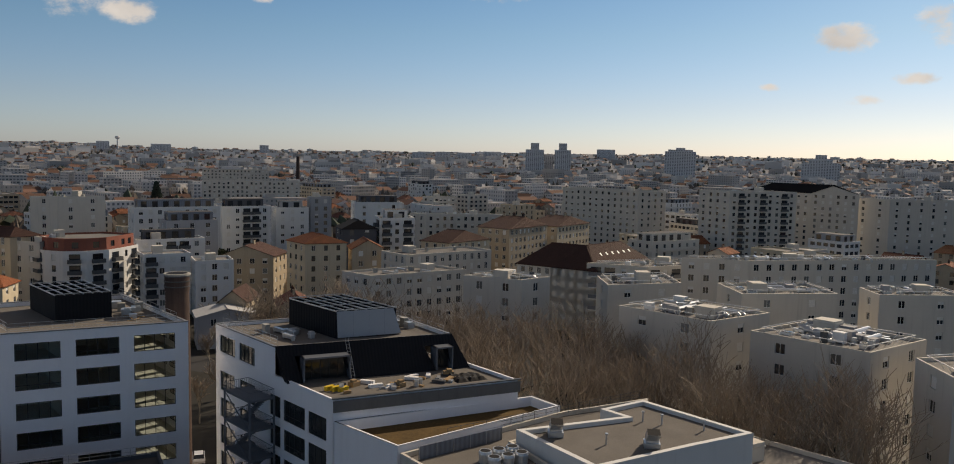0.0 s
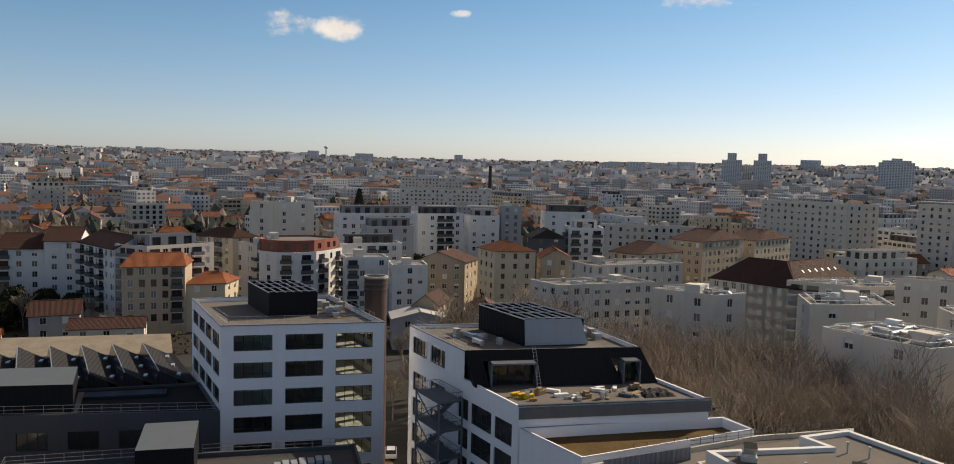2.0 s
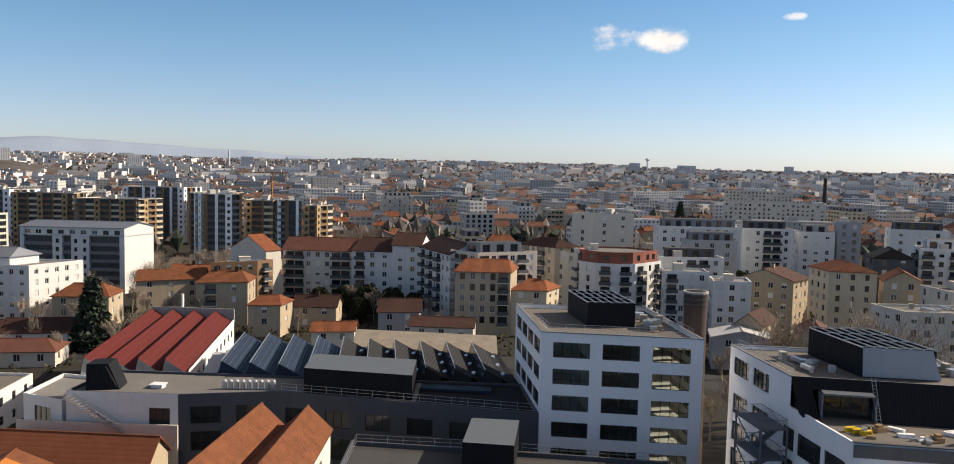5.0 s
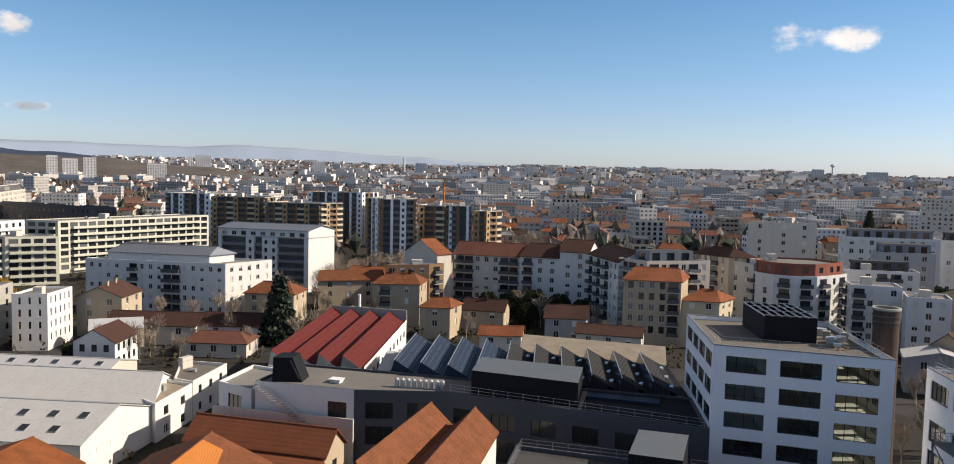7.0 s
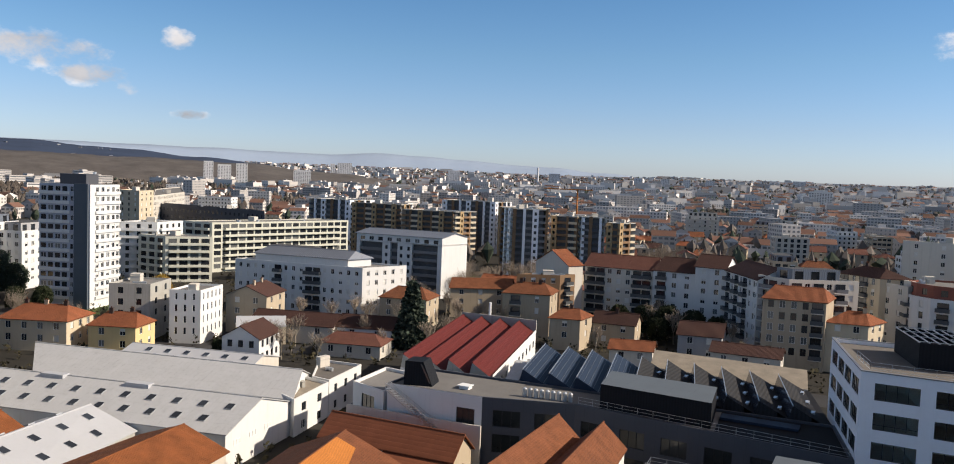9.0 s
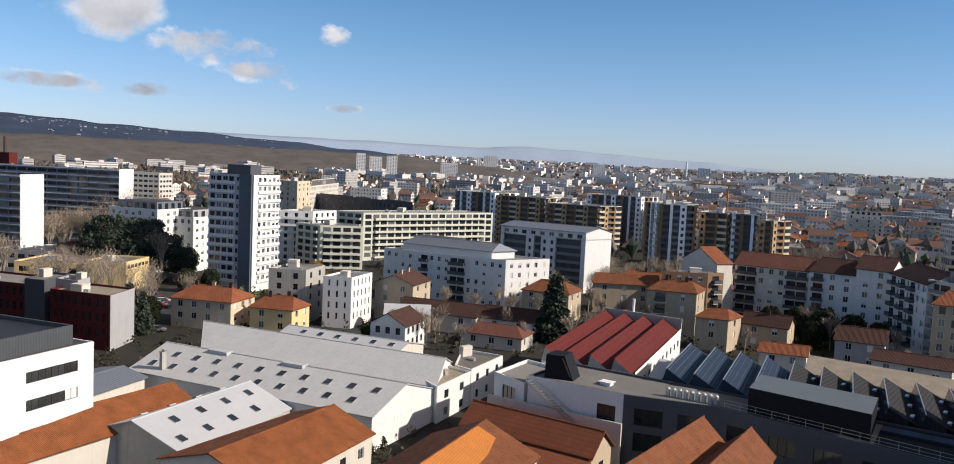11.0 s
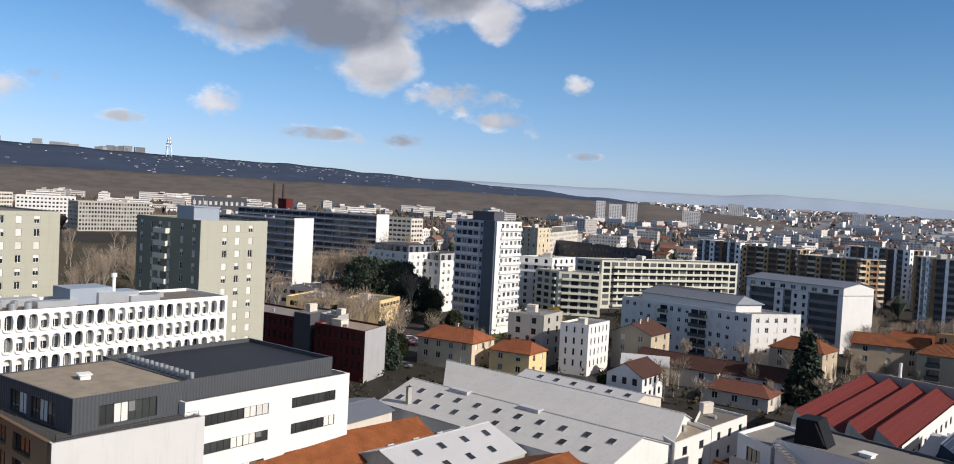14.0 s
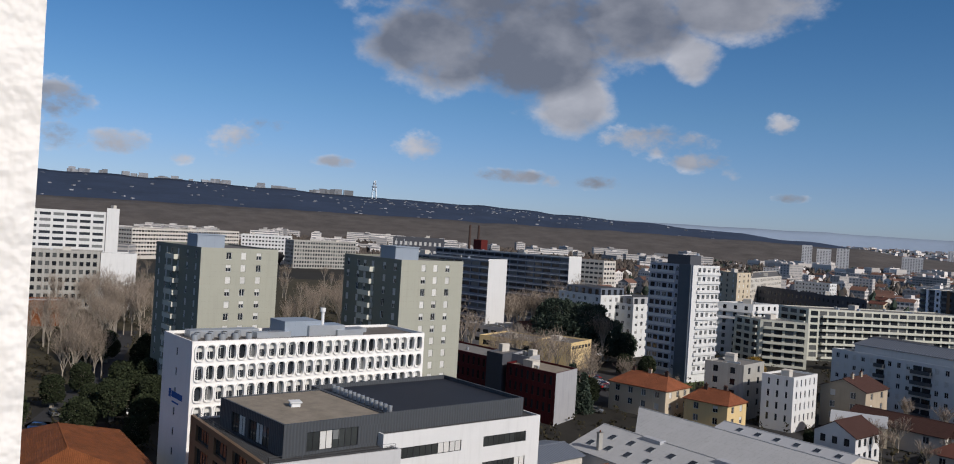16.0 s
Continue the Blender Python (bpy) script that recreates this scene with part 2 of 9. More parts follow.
SAWSLOPE = mat("dark_corrugated_slope", (0.034, 0.035, 0.038), 0.9, 0.2, 0.5, 0.6, spec=0.05, ribs=0.55)
SAWGLASS = mat("sawtooth_glazing", (0.03, 0.04, 0.06), 0.2, 0.2, 0.4, 0.05, spec=0.4)
ZINC = mat("zinc_sheet", (0.18, 0.20, 0.235), 0.45, 0.10, 0.3, 0.3, metal=0.35, ribs=0.6)
# white tower wall with its blue shade put into the colour
WHITE_SHADED = mat("blue_grey_render", (0.40, 0.42, 0.48), 0.85, 0.05, 0.3, 0.05, streak=0.1)
SHEDTILE = mat("rusty_shed_tile", (0.20, 0.066, 0.024), 0.88, 0.58, 0.45, 0.7, ribs=0.25, rows=0.33)
SLATE = mat("blue_grey_panel", (0.29, 0.335, 0.39), 0.5, 0.06, 0.3, 0.1, metal=0.2, panel=(2.0, 4.0))
LID = mat("dull_blue_grey_lid", (0.10, 0.12, 0.14), 0.7, 0.08, 0.4, 0.1, spec=0.15, panel=(3.0, 4.0))
GRAVEL = mat("roof_gravel", (0.140, 0.128, 0.116), 0.95, 0.28, 0.25, 0.5, fine=40)
GRAVEL_LT = mat("light_roof_gravel", (0.245, 0.212, 0.17), 0.95, 0.38, 0.5, 0.4, fine=40)
BITUMEN = mat("bitumen_roof", (0.060, 0.060, 0.062), 0.85, 0.25, 0.3, 0.2)
BITUMEN_LT = mat("weathered_flat_roof", (0.17, 0.163, 0.155), 0.9, 0.22, 0.2, 0.2, rand=0.35)
ROOFBLUE = mat("blue_black_membrane", (0.022, 0.025, 0.034), 0.6, 0.2, 0.3, 0.1, spec=0.2)
DECK_BLACK = mat("black_membrane", (0.010, 0.010, 0.012), 0.8, 0.25, 0.3, 0.1, spec=0.15)
TERRACE_BAND = mat("dark_concrete_band", (0.13, 0.13, 0.13), 0.85, 0.12, 0.4, 0.1, streak=0.2)
SAWPANEL = mat("blue_black_roof_panels", (0.024, 0.036, 0.060), 0.5, 0.25, 0.5, 0.1, spec=0.06, panel=(1.1, 1.7))
MOSS = mat("sedum_moss", (0.095, 0.058, 0.020), 0.95, 0.55, 0.35, 0.6, fine=8)
ASPHALT = mat("asphalt", (0.040, 0.040, 0.042), 0.9, 0.25, 0.12, 0.2)
EARTH = mat("town_ground", (0.028, 0.026, 0.022), 0.95, 0.35, 0.03, 0.3, fine=9)
SOIL = mat("bare_soil", (0.24, 0.155, 0.085), 0.95, 0.3, 0.3, 0.4)
GRASS = mat("winter_grass", (0.07, 0.10, 0.028), 0.95, 0.35, 0.3, 0.5)
PVC = mat("white_frame", (0.72, 0.72, 0.71), 0.5, 0.05, 1.0, 0.0)
DARKF = mat("dark_frame", (0.03, 0.031, 0.034), 0.45, 0.1, 1.0, 0.0)
SHUTTER = mat("shutter_slats", (0.62, 0.61, 0.58), 0.6, 0.06, 0.8, 0.3, rows=0.12, rand=0.2)
GLASS = mat("window_glass", (0.022, 0.026, 0.032), 0.06, 0.3, 0.7, 0.0, spec=0.6, rand=0.9)
OFFGLASS = mat("office_glass", (0.034, 0.038, 0.038), 0.08, 0.7, 0.5, 0.0, spec=0.5, rand=0.8)
GLASS_LIT = mat("window_glass_with_blind", (0.13, 0.135, 0.135), 0.1, 0.3, 0.9, 0.0, spec=0.5, rand=0.8)
STEEL = mat("galvanised_steel", (0.42, 0.44, 0.46), 0.4, 0.1, 1.0, 0.0, metal=0.7)
STAIRBLUE = mat("painted_steel_blue_grey", (0.125, 0.140, 0.165), 0.5, 0.1, 0.6, 0.0, metal=0.2)
DUCT = mat("ventilation_sheet", (0.50, 0.52, 0.54), 0.35, 0.12, 0.8, 0.1, metal=0.6)
RAIL = mat("railing_paint", (0.075, 0.08, 0.085), 0.5, 0.1, 1.0, 0.0)
LATTICE = mat("white_precast_concrete", (0.80, 0.785, 0.75), 0.8, 0.05, 0.3, 0.05, streak=0.06)
COPING = mat("grey_metal_coping", (0.20, 0.205, 0.215), 0.5, 0.08, 0.5, 0.0, metal=0.3)
INSIDE = mat("pale_interior", (0.62, 0.61, 0.58), 0.9, 0.08, 0.4, 0.0)
BARK = mat("bark", (0.31, 0.27, 0.22), 0.95, 0.25, 1.2, 0.3, rand=0.3)
TWIG = mat("twigs", (0.27, 0.22, 0.175), 0.95, 0.25, 0.5, 0.0, rand=0.3, island=0.4)
CONIFER = mat("conifer_needles", (0.042, 0.058, 0.042), 0.9, 0.4, 0.6, 0.0, rand=0.3, island=0.9)
LEAFY = mat("evergreen_leaves", (0.026, 0.034, 0.016), 0.85, 0.4, 0.6, 0.0, rand=0.3, island=0.9)
WILLOW = mat("willow_yellow", (0.26, 0.16, 0.03), 0.9, 0.3, 0.6, 0.0, island=0.6)
PLASTER = mat("rough_white_plaster", (0.80, 0.78, 0.75), 0.95, 0.04, 3.0, 0.35, fine=7)
BLUEMARK = mat("blue_sign", (0.02, 0.10, 0.34), 0.5, 0.05, 1.0, 0.0)
WHITEMARK = mat("white_marking", (0.75, 0.75, 0.75), 0.6, 0.05, 1.0, 0.0)
RUBBER = mat("tyre_rubber", (0.012, 0.012, 0.012), 0.9, 0.1, 1.0, 0.0)
CARPAINT = [mat("car_paint_" + k, c, 0.25, 0.02, 1.0, 0.0, spec=0.6) for k, c in
            (("white", (0.70, 0.70, 0.70)), ("grey", (0.16, 0.165, 0.17)), ("black", (0.012, 0.012, 0.014)), ("red", (0.40, 0.02, 0.02)), ("blue", (0.03, 0.06, 0.16)))]
YELLOWP = mat("yellow_plastic", (0.62, 0.42, 0.04), 0.5, 0.1, 1.0, 0.0)
WOOD = mat("timber", (0.30, 0.20, 0.11), 0.8, 0.2, 1.0, 0.1)
BALCGREY = mat("balcony_glass_grey", (0.16, 0.165, 0.175), 0.3, 0.1, 0.5, 0.0)
FARWALL = mat("far_render", (0.555, 0.522, 0.495), 0.9, 0.06, 0.02, 0.0, island=0.8)
# skyline walls paled so that haze sits in their base colour
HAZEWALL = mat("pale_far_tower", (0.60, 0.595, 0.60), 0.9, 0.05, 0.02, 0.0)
FARROOF = mat("far_flat_roof", (0.20, 0.20, 0.21), 0.9, 0.10, 0.05, 0.0, island=0.8)
FARTILE = mat("far_tile", (0.135, 0.074, 0.056), 0.9, 0.15, 0.1, 0.0, island=0.8)
# pane colour lightened to carry the low contrast of distance haze
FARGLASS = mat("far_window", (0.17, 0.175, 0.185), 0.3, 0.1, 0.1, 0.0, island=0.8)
# balcony back walls: glazing and the recess's shade in one dark colour
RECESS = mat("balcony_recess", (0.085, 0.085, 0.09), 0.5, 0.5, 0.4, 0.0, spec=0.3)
AMBERP = mat("amber_render", (0.40, 0.28, 0.16), 0.85, 0.08, 0.4, 0.05, streak=0.1)
TOWNTREE = mat("bare_town_trees", (0.125, 0.108, 0.095), 1.0, 0.2, 0.02, 0.0, island=0.5)
SHRUB = mat("winter_shrub", (0.048, 0.042, 0.024), 0.95, 0.3, 0.4, 0.0, island=0.9)
PARK = mat("winter_park_ground", (0.055, 0.047, 0.028), 0.95, 0.4, 0.05, 0.2, fine=12)
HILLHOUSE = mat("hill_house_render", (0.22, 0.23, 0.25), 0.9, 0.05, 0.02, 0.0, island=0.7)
WOODS = mat("bare_woods", (0.088, 0.073, 0.062), 1.0, 0.2, 0.01, 0.0, island=0.4)
# hillside, plain and ridge: distance haze is mixed into these bluish base colours
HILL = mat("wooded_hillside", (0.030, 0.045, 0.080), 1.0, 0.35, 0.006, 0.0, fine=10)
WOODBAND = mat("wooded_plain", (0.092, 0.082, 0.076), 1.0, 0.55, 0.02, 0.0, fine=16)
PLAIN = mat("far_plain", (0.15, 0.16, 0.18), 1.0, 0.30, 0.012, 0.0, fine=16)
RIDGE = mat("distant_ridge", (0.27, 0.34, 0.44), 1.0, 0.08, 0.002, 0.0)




def clear_glass():
    """See-through office glazing with a mirror sheen at a slant."""
    m = bpy.data.materials.new("clear_office_glass")
    m.use_nodes = True
    n, l = m.node_tree.nodes, m.node_tree.links
    n.clear()
    thru, shine, mix, fr, out = n.new("ShaderNodeBsdfTransparent"), n.new("ShaderNodeBsdfGlossy"), n.new("ShaderNodeMixShader"), n.new("ShaderNodeFresnel"), n.new("ShaderNodeOutputMaterial")
    thru.inputs[0].default_value = (0.70, 0.74, 0.72, 1)
    shine.inputs["Roughness"].default_value = 0.03
    fr.inputs[0].default_value = 1.5
    l.new(fr.outputs[0], mix.inputs[0])
    l.new(thru.outputs[0], mix.inputs[1])
    l.new(shine.outputs[0], mix.inputs[2])
    l.new(mix.outputs[0], out.inputs[0])
    return m


CLEAR = clear_glass()


# ---- kit ----
class Geo:
    """Faces gathered in world metres; each face gets its own u along its first edge and v across, in metres."""

    def __init__(self):
        self.v, self.f, self.m, self.uv = [], [], [], []

    def face(self, pts, mi=0):
        k = len(self.v)
        pts = [Vector(p) for p in pts]
        self.v += pts
        self.f.append(tuple(range(k, k + len(pts))))
        self.m.append(mi)
        u = (pts[1] - pts[0])
        u = u.normalized() if u.length > 1e-6 else Vector((1, 0, 0))
        nrm = u.cross(pts[-1] - pts[0])
        w = nrm.cross(u)
        w = w.normalized() if w.length > 1e-9 else Vector((0, 0, 1))
        for p in pts:
            d = p - pts[0]
            self.uv += [d.dot(u), d.dot(w)]

    def prism(self, poly, z0, z1, mi=0, top=None, bottom=False):
        """poly counter-clockwise from above; z1 may be a list of heights."""
        n = len(poly)
        zt = z1 if isinstance(z1, (list, tuple)) else [z1] * n
        for i in range(n):
            j = (i + 1) % n
            a, b = poly[i], poly[j]
            self.face([(a[0], a[1], z0), (b[0], b[1], z0), (b[0], b[1], zt[j]), (a[0], a[1], zt[i])], mi)
        self.face([(p[0], p[1], z) for p, z in zip(poly, zt)], mi if top is None else top)
        if bottom:
            self.face([(p[0], p[1], z0) for p in reversed(poly)], mi)

    def box(self, x0, x1, y0, y1, z0, z1, mi=0, m=None):
        c = [(x0, y0, z0), (x1, y0, z0), (x1, y1, z0), (x0, y1, z0), (x0, y0, z1), (x1, y0, z1), (x1, y1, z1), (x0, y1, z1)]
        if m is not None:
            c = [m @ Vector(p) for p in c]
        for q in ((0, 1, 5, 4), (1, 2, 6, 5), (2, 3, 7, 6), (3, 0, 4, 7), (4, 5, 6, 7), (3, 2, 1, 0)):
            self.face([c[i] for i in q], mi)

    def bar(self, p, q, r, mi=0, n=4, r1=None):
        p, q = Vector(p), Vector(q)
        d = (q - p)
        if d.length < 1e-6:
            return
        d.normalize()
        s = d.cross(Vector((0, 0, 1)) if abs(d.z) < 0.9 else Vector((1, 0, 0))).normalized()
        t = d.cross(s)
        r1 = r if r1 is None else r1
        ring = [(math.cos(2 * math.pi * (i + 0.5) / n), math.sin(2 * math.pi * (i + 0.5) / n)) for i in range(n)]
        a = [p + (s * c + t * e) * r for c, e in ring]
        b = [q + (s * c + t * e) * r1 for c, e in ring]
        for i in range(n):
            j = (i + 1) % n
            self.face([a[j], a[i], b[i], b[j]], mi)
        if n <= 8:
            self.face(list(a), mi)
            self.face(list(reversed(b)), mi)

    def cyl(self, x, y, z0, z1, r, mi=0, n=12, r1=None, top=None):
        r1 = r if r1 is None else r1
        a = [(x + r * math.cos(2 * math.pi * i / n), y + r * math.sin(2 * math.pi * i / n), z0) for i in range(n)]
        b = [(x + r1 * math.cos(2 * math.pi * i / n), y + r1 * math.sin(2 * math.pi * i / n), z1) for i in range(n)]
        for i in range(n):
            j = (i + 1) % n
            self.face([a[i], a[j], b[j], b[i]], mi)
        self.face(b, mi if top is None else top)

    def facade(self, p0, p1, z0, z1, rows, mi=0, depth=0.18, reveal=None):
        """A wall from p0 to p1 with real openings; rows: (bottom, top, [(x0, x1), ...]) from below upwards."""
        p0, p1 = Vector((p0[0], p0[1], 0)), Vector((p1[0], p1[1], 0))
        u = p1 - p0
        length = u.length
        u.normalize()
        inn = Vector((-u.y, u.x, 0))
        rv = mi if reveal is None else reveal

        def P(x, z, d=0.0):
            q = p0 + u * x + inn * d
            return (q.x, q.y, z)

        zc = z0
        for zb, zt, cols in rows:
            if not cols:
                continue
            if zb > zc + 1e-4:
                self.face([P(0, zc), P(length, zc), P(length, zb), P(0, zb)], mi)
            xc = 0.0
            for x0, x1 in cols:
                if x0 > xc + 1e-4:
                    self.face([P(xc, zb), P(x0, zb), P(x0, zt), P(xc, zt)], mi)
                self.face([P(x0, zb), P(x1, zb), P(x1, zb, depth), P(x0, zb, depth)], rv)
                self.face([P(x0, zt, depth), P(x1, zt, depth), P(x1, zt), P(x0, zt)], rv)
                self.face([P(x0, zb), P(x0, zb, depth), P(x0, zt, depth), P(x0, zt)], rv)
                self.face([P(x1, zb, depth), P(x1, zb), P(x1, zt), P(x1, zt, depth)], rv)
                xc = x1
            if length > xc + 1e-4:
                self.face([P(xc, zb), P(length, zb), P(length, zt), P(xc, zt)], mi)
            zc = zt
        if z1 > zc + 1e-4:
            self.face([P(0, zc), P(length, zc), P(length, z1), P(0, z1)], mi)

    def mesh(self, name, mats, at=(0, 0, 0)):
        me = bpy.data.meshes.new(name)
        o = Vector(at)
        me.from_pydata([tuple(p - o) for p in self.v], [], self.f)
        for x in mats:
            me.materials.append(x)
        me.polygons.foreach_set("material_index", self.m)
        layer = me.uv_layers.new(name="metres")
        layer.data.foreach_set("uv", self.uv)
        me.update()
        return me


def thing(name, at, label, category, group="", kind=""):
    ob = new(name)
    ob.location = at
    ob.empty_display_size = 0.5
    return tagged(ob, label, category, group, kind)


def part(name, geo, mats, parent, label="", kind=""):
    """One mesh object under a thing; geo holds world metres."""
    at = Vector(parent.location)
    if parent.parent:
        at += Vector(parent.parent.location)
    ob = new(name, geo.mesh(name, mats if isinstance(mats, (list, tuple)) else [mats], at))
    ob.parent = parent
    return tagged(ob, label, kind=kind)


def solid(name, geo, mats, at, label, category, group="", kind=""):
    """A thing that is one mesh."""
    ob = new(name, geo.mesh(name, mats if isinstance(mats, (list, tuple)) else [mats], at))
    ob.location = at
    return tagged(ob, label, category, group, kind)


def piece(name, mesh, parent, pos, angle):
    """A part on shared mesh data, at a world place under its thing."""
    ob = new(name, mesh)
    ob.parent = parent
    at = Vector(parent.location)
    if parent.parent:
        at += Vector(parent.parent.location)
    ob.location = Vector(pos) - at
    ob.rotation_euler = (0, 0, angle)
    return ob


STORE = {}


def win_mesh(w, h, style):
    """A window: casing, mullions, panes, and a roller shutter let down by part; x across, z up, front to -y."""
    key = ("win", round(w, 2), round(h, 2), style)
    if key in STORE:
        return STORE[key]
    g = Geo()
    x = w / 2
    e = 0.06
    if style.startswith("strip"):
        n = max(2, round(w / 1.15))
        g.face([(-x, 0.02, 0), (x, 0.02, 0), (x, 0.02, h), (-x, 0.02, h)], 1)
        g.box(-x, x, -0.04, 0.02, 0, e), g.box(-x, x, -0.04, 0.02, h - e, h)
        for i in range(n + 1):
            c = -x + e / 2 + (w - e) * i / n
            g.box(c - e / 2, c + e / 2, -0.04, 0.02, e, h - e)
        if style == "strip_low":
            g.box(-x + e, x - e, -0.03, 0.02, h * 0.27, h * 0.27 + 0.05)
        mats = [DARKF, OFFGLASS, SHUTTER]
        if style == "strip_white":
            g.face([(-x + e, 0.012, e), (x - e, 0.012, e), (x - e, 0.012, h - e), (-x + e, 0.012, h - e)], 2)
        if style == "strip_blind":
            g.face([(-x + e, 0.012, h * 0.45), (x * 0.1, 0.012, h * 0.45), (x * 0.1, 0.012, h - e), (-x + e, 0.012, h - e)], 2)
            mats = [DARKF, OFFGLASS, GLASS_LIT]
    else:
        down = {"pvc": 0.0, "half": 0.45, "shut": 0.97, "quarter": 0.22, "curtain": 0.0, "dark": 0.0}[style]
        zc = h * (1 - down)
        if zc > 0.15:
            g.face([(-x, 0.03, 0), (x, 0.03, 0), (x, 0.03, zc), (-x, 0.03, zc)], 1)
            g.box(-x, x, -0.02, 0.03, 0, e), g.box(-x, -x + e, -0.02, 0.03, e, zc), g.box(x - e, x, -0.02, 0.03, e, zc)
            if w > 0.8:
                g.box(-e / 2, e / 2, -0.02, 0.03, e, zc)
            g.box(-x, x, -0.02, 0.03, h - e, h) if down == 0 else None
        if down:
            g.face([(-x, -0.01, zc), (x, -0.01, zc), (x, -0.01, h), (-x, -0.01, h)], 2)
            g.face([(-x, -0.01, zc), (-x, 0.04, zc), (x, 0.04, zc), (x, -0.01, zc)], 2)
        mats = [DARKF if style == "dark" else PVC, GLASS_LIT if style == "curtain" else GLASS, SHUTTER]
    STORE[key] = g.mesh("window", mats)
    return STORE[key]


def glazed_window(w, h, parent, pos, angle, low=False, glass=None):
    """An office window: dark frame and mullions, with the pane as a sub-part."""
    key = ("frame", round(w, 2), round(h, 2), low)
    if key not in STORE:
        g, q = Geo(), Geo()
        x, e = w / 2, 0.07
        n = max(2, round(w / 1.2))
        g.box(-x, x, -0.04, 0.02, 0, e), g.box(-x, x, -0.04, 0.02, h - e, h)
        for i in range(n + 1):
            c = -x + e / 2 + (w - e) * i / n
            g.box(c - e / 2, c + e / 2, -0.04, 0.02, e, h - e)
        if low:
            g.box(-x + e, x - e, -0.03, 0.02, h * 0.27, h * 0.27 + 0.05)
        q.face([(-x + e, 0, e), (x - e, 0, e), (x - e, 0, h - e), (-x + e, 0, h - e)])
        STORE[key] = g.mesh("window", [DARKF]), q
    frame_mesh, pane = STORE[key]
    ob = piece("window", frame_mesh, parent, pos, angle)
    pk = (key, (glass or CLEAR).name)
    if pk not in STORE:
        STORE[pk] = pane.mesh("pane", [glass or CLEAR])
    child = new("pane", STORE[pk])
    child.parent = ob
    return ob


def balcony_mesh(w, d, style):
    key = ("balc", round(w, 2), round(d, 2), style)
    if key in STORE:
        return STORE[key]
    g = Geo()
    x = w / 2
    g.box(-x, x, -d, 0, -0.18, 0, 0)
    if style == "solid":
        g.box(-x, x, -d - 0.08, -d, -0.18, 0.95, 0)
        g.box(-x - 0.08, -x, -d - 0.08, 0, -0.18, 0.95, 0), g.box(x, x + 0.08, -d - 0.08, 0, -0.18, 0.95, 0)
    else:
        g.box(-x, x, -d, -d + 0.05, 0.95, 1.02, 1)
        if style == "glass":
            g.box(-x, x, -d + 0.01, -d + 0.03, 0.08, 0.95, 1)
            g.box(-x, -x + 0.03, -d, 0, 0.08, 1.0, 1), g.box(x - 0.03, x, -d, 0, 0.08, 1.0, 1)
        else:
            g.box(-x, x, -d, -d + 0.04, 0.0, 0.95, 1)
            g.box(-x, -x + 0.04, -d + 0.04, 0, 0.0, 1.0, 1), g.box(x - 0.04, x, -d + 0.04, 0, 0.0, 1.0, 1)
    STORE[key] = g.mesh("balcony", [PALEGREEN if style == "solid" else WARM if style != "glass" else WHITE, RAIL if style != "glass" else BALCGREY])
    return STORE[key]


def ccw(foot):
    a = sum(p[0] * q[1] - q[0] * p[1] for p, q in zip(foot, foot[1:] + foot[:1]))
    return list(foot) if a > 0 else list(reversed(foot))


def centre(foot):
    return sum(p[0] for p in foot) / len(foot), sum(p[1] for p in foot) / len(foot)


def grow(foot, d):
    """The footprint moved outwards by d (inwards where d is negative), edge by edge."""
    n, out = len(foot), []
    for i in range(n):
        a, b, c = Vector(foot[i - 1]), Vector(foot[i]), Vector(foot[(i + 1) % n])
        u, w = (b - a).normalized(), (c - b).normalized()
        n1, n2 = Vector((u.y, -u.x)), Vector((w.y, -w.x))
        k = max(0.25, 1 + n1.dot(n2))
        out.append(tuple(b + (n1 + n2) * (d / k)))
    return out


FOOTPRINTS = []


def flat_roof(t, foot, h, wall_geo, roofmat, parapet=0.5, thick=0.25, mi=0, name="roof", label=""):
    """Parapet inside and top, and a deck as a part of its own."""
    inner = grow(foot, -thick)
    n = len(foot)
    for i in range(n):
        j = (i + 1) % n
        wall_geo.face([(*foot[i], h), (*foot[j], h), (*inner[j], h), (*inner[i], h)], mi)
        wall_geo.face([(*inner[j], h - parapet), (*inner[i], h - parapet), (*inner[i], h), (*inner[j], h)], mi)
    g = Geo()
    g.face([(*p, h - parapet + 0.004) for p in grow(foot, -thick + 0.02)])
    return part(name, g, roofmat, t, label)


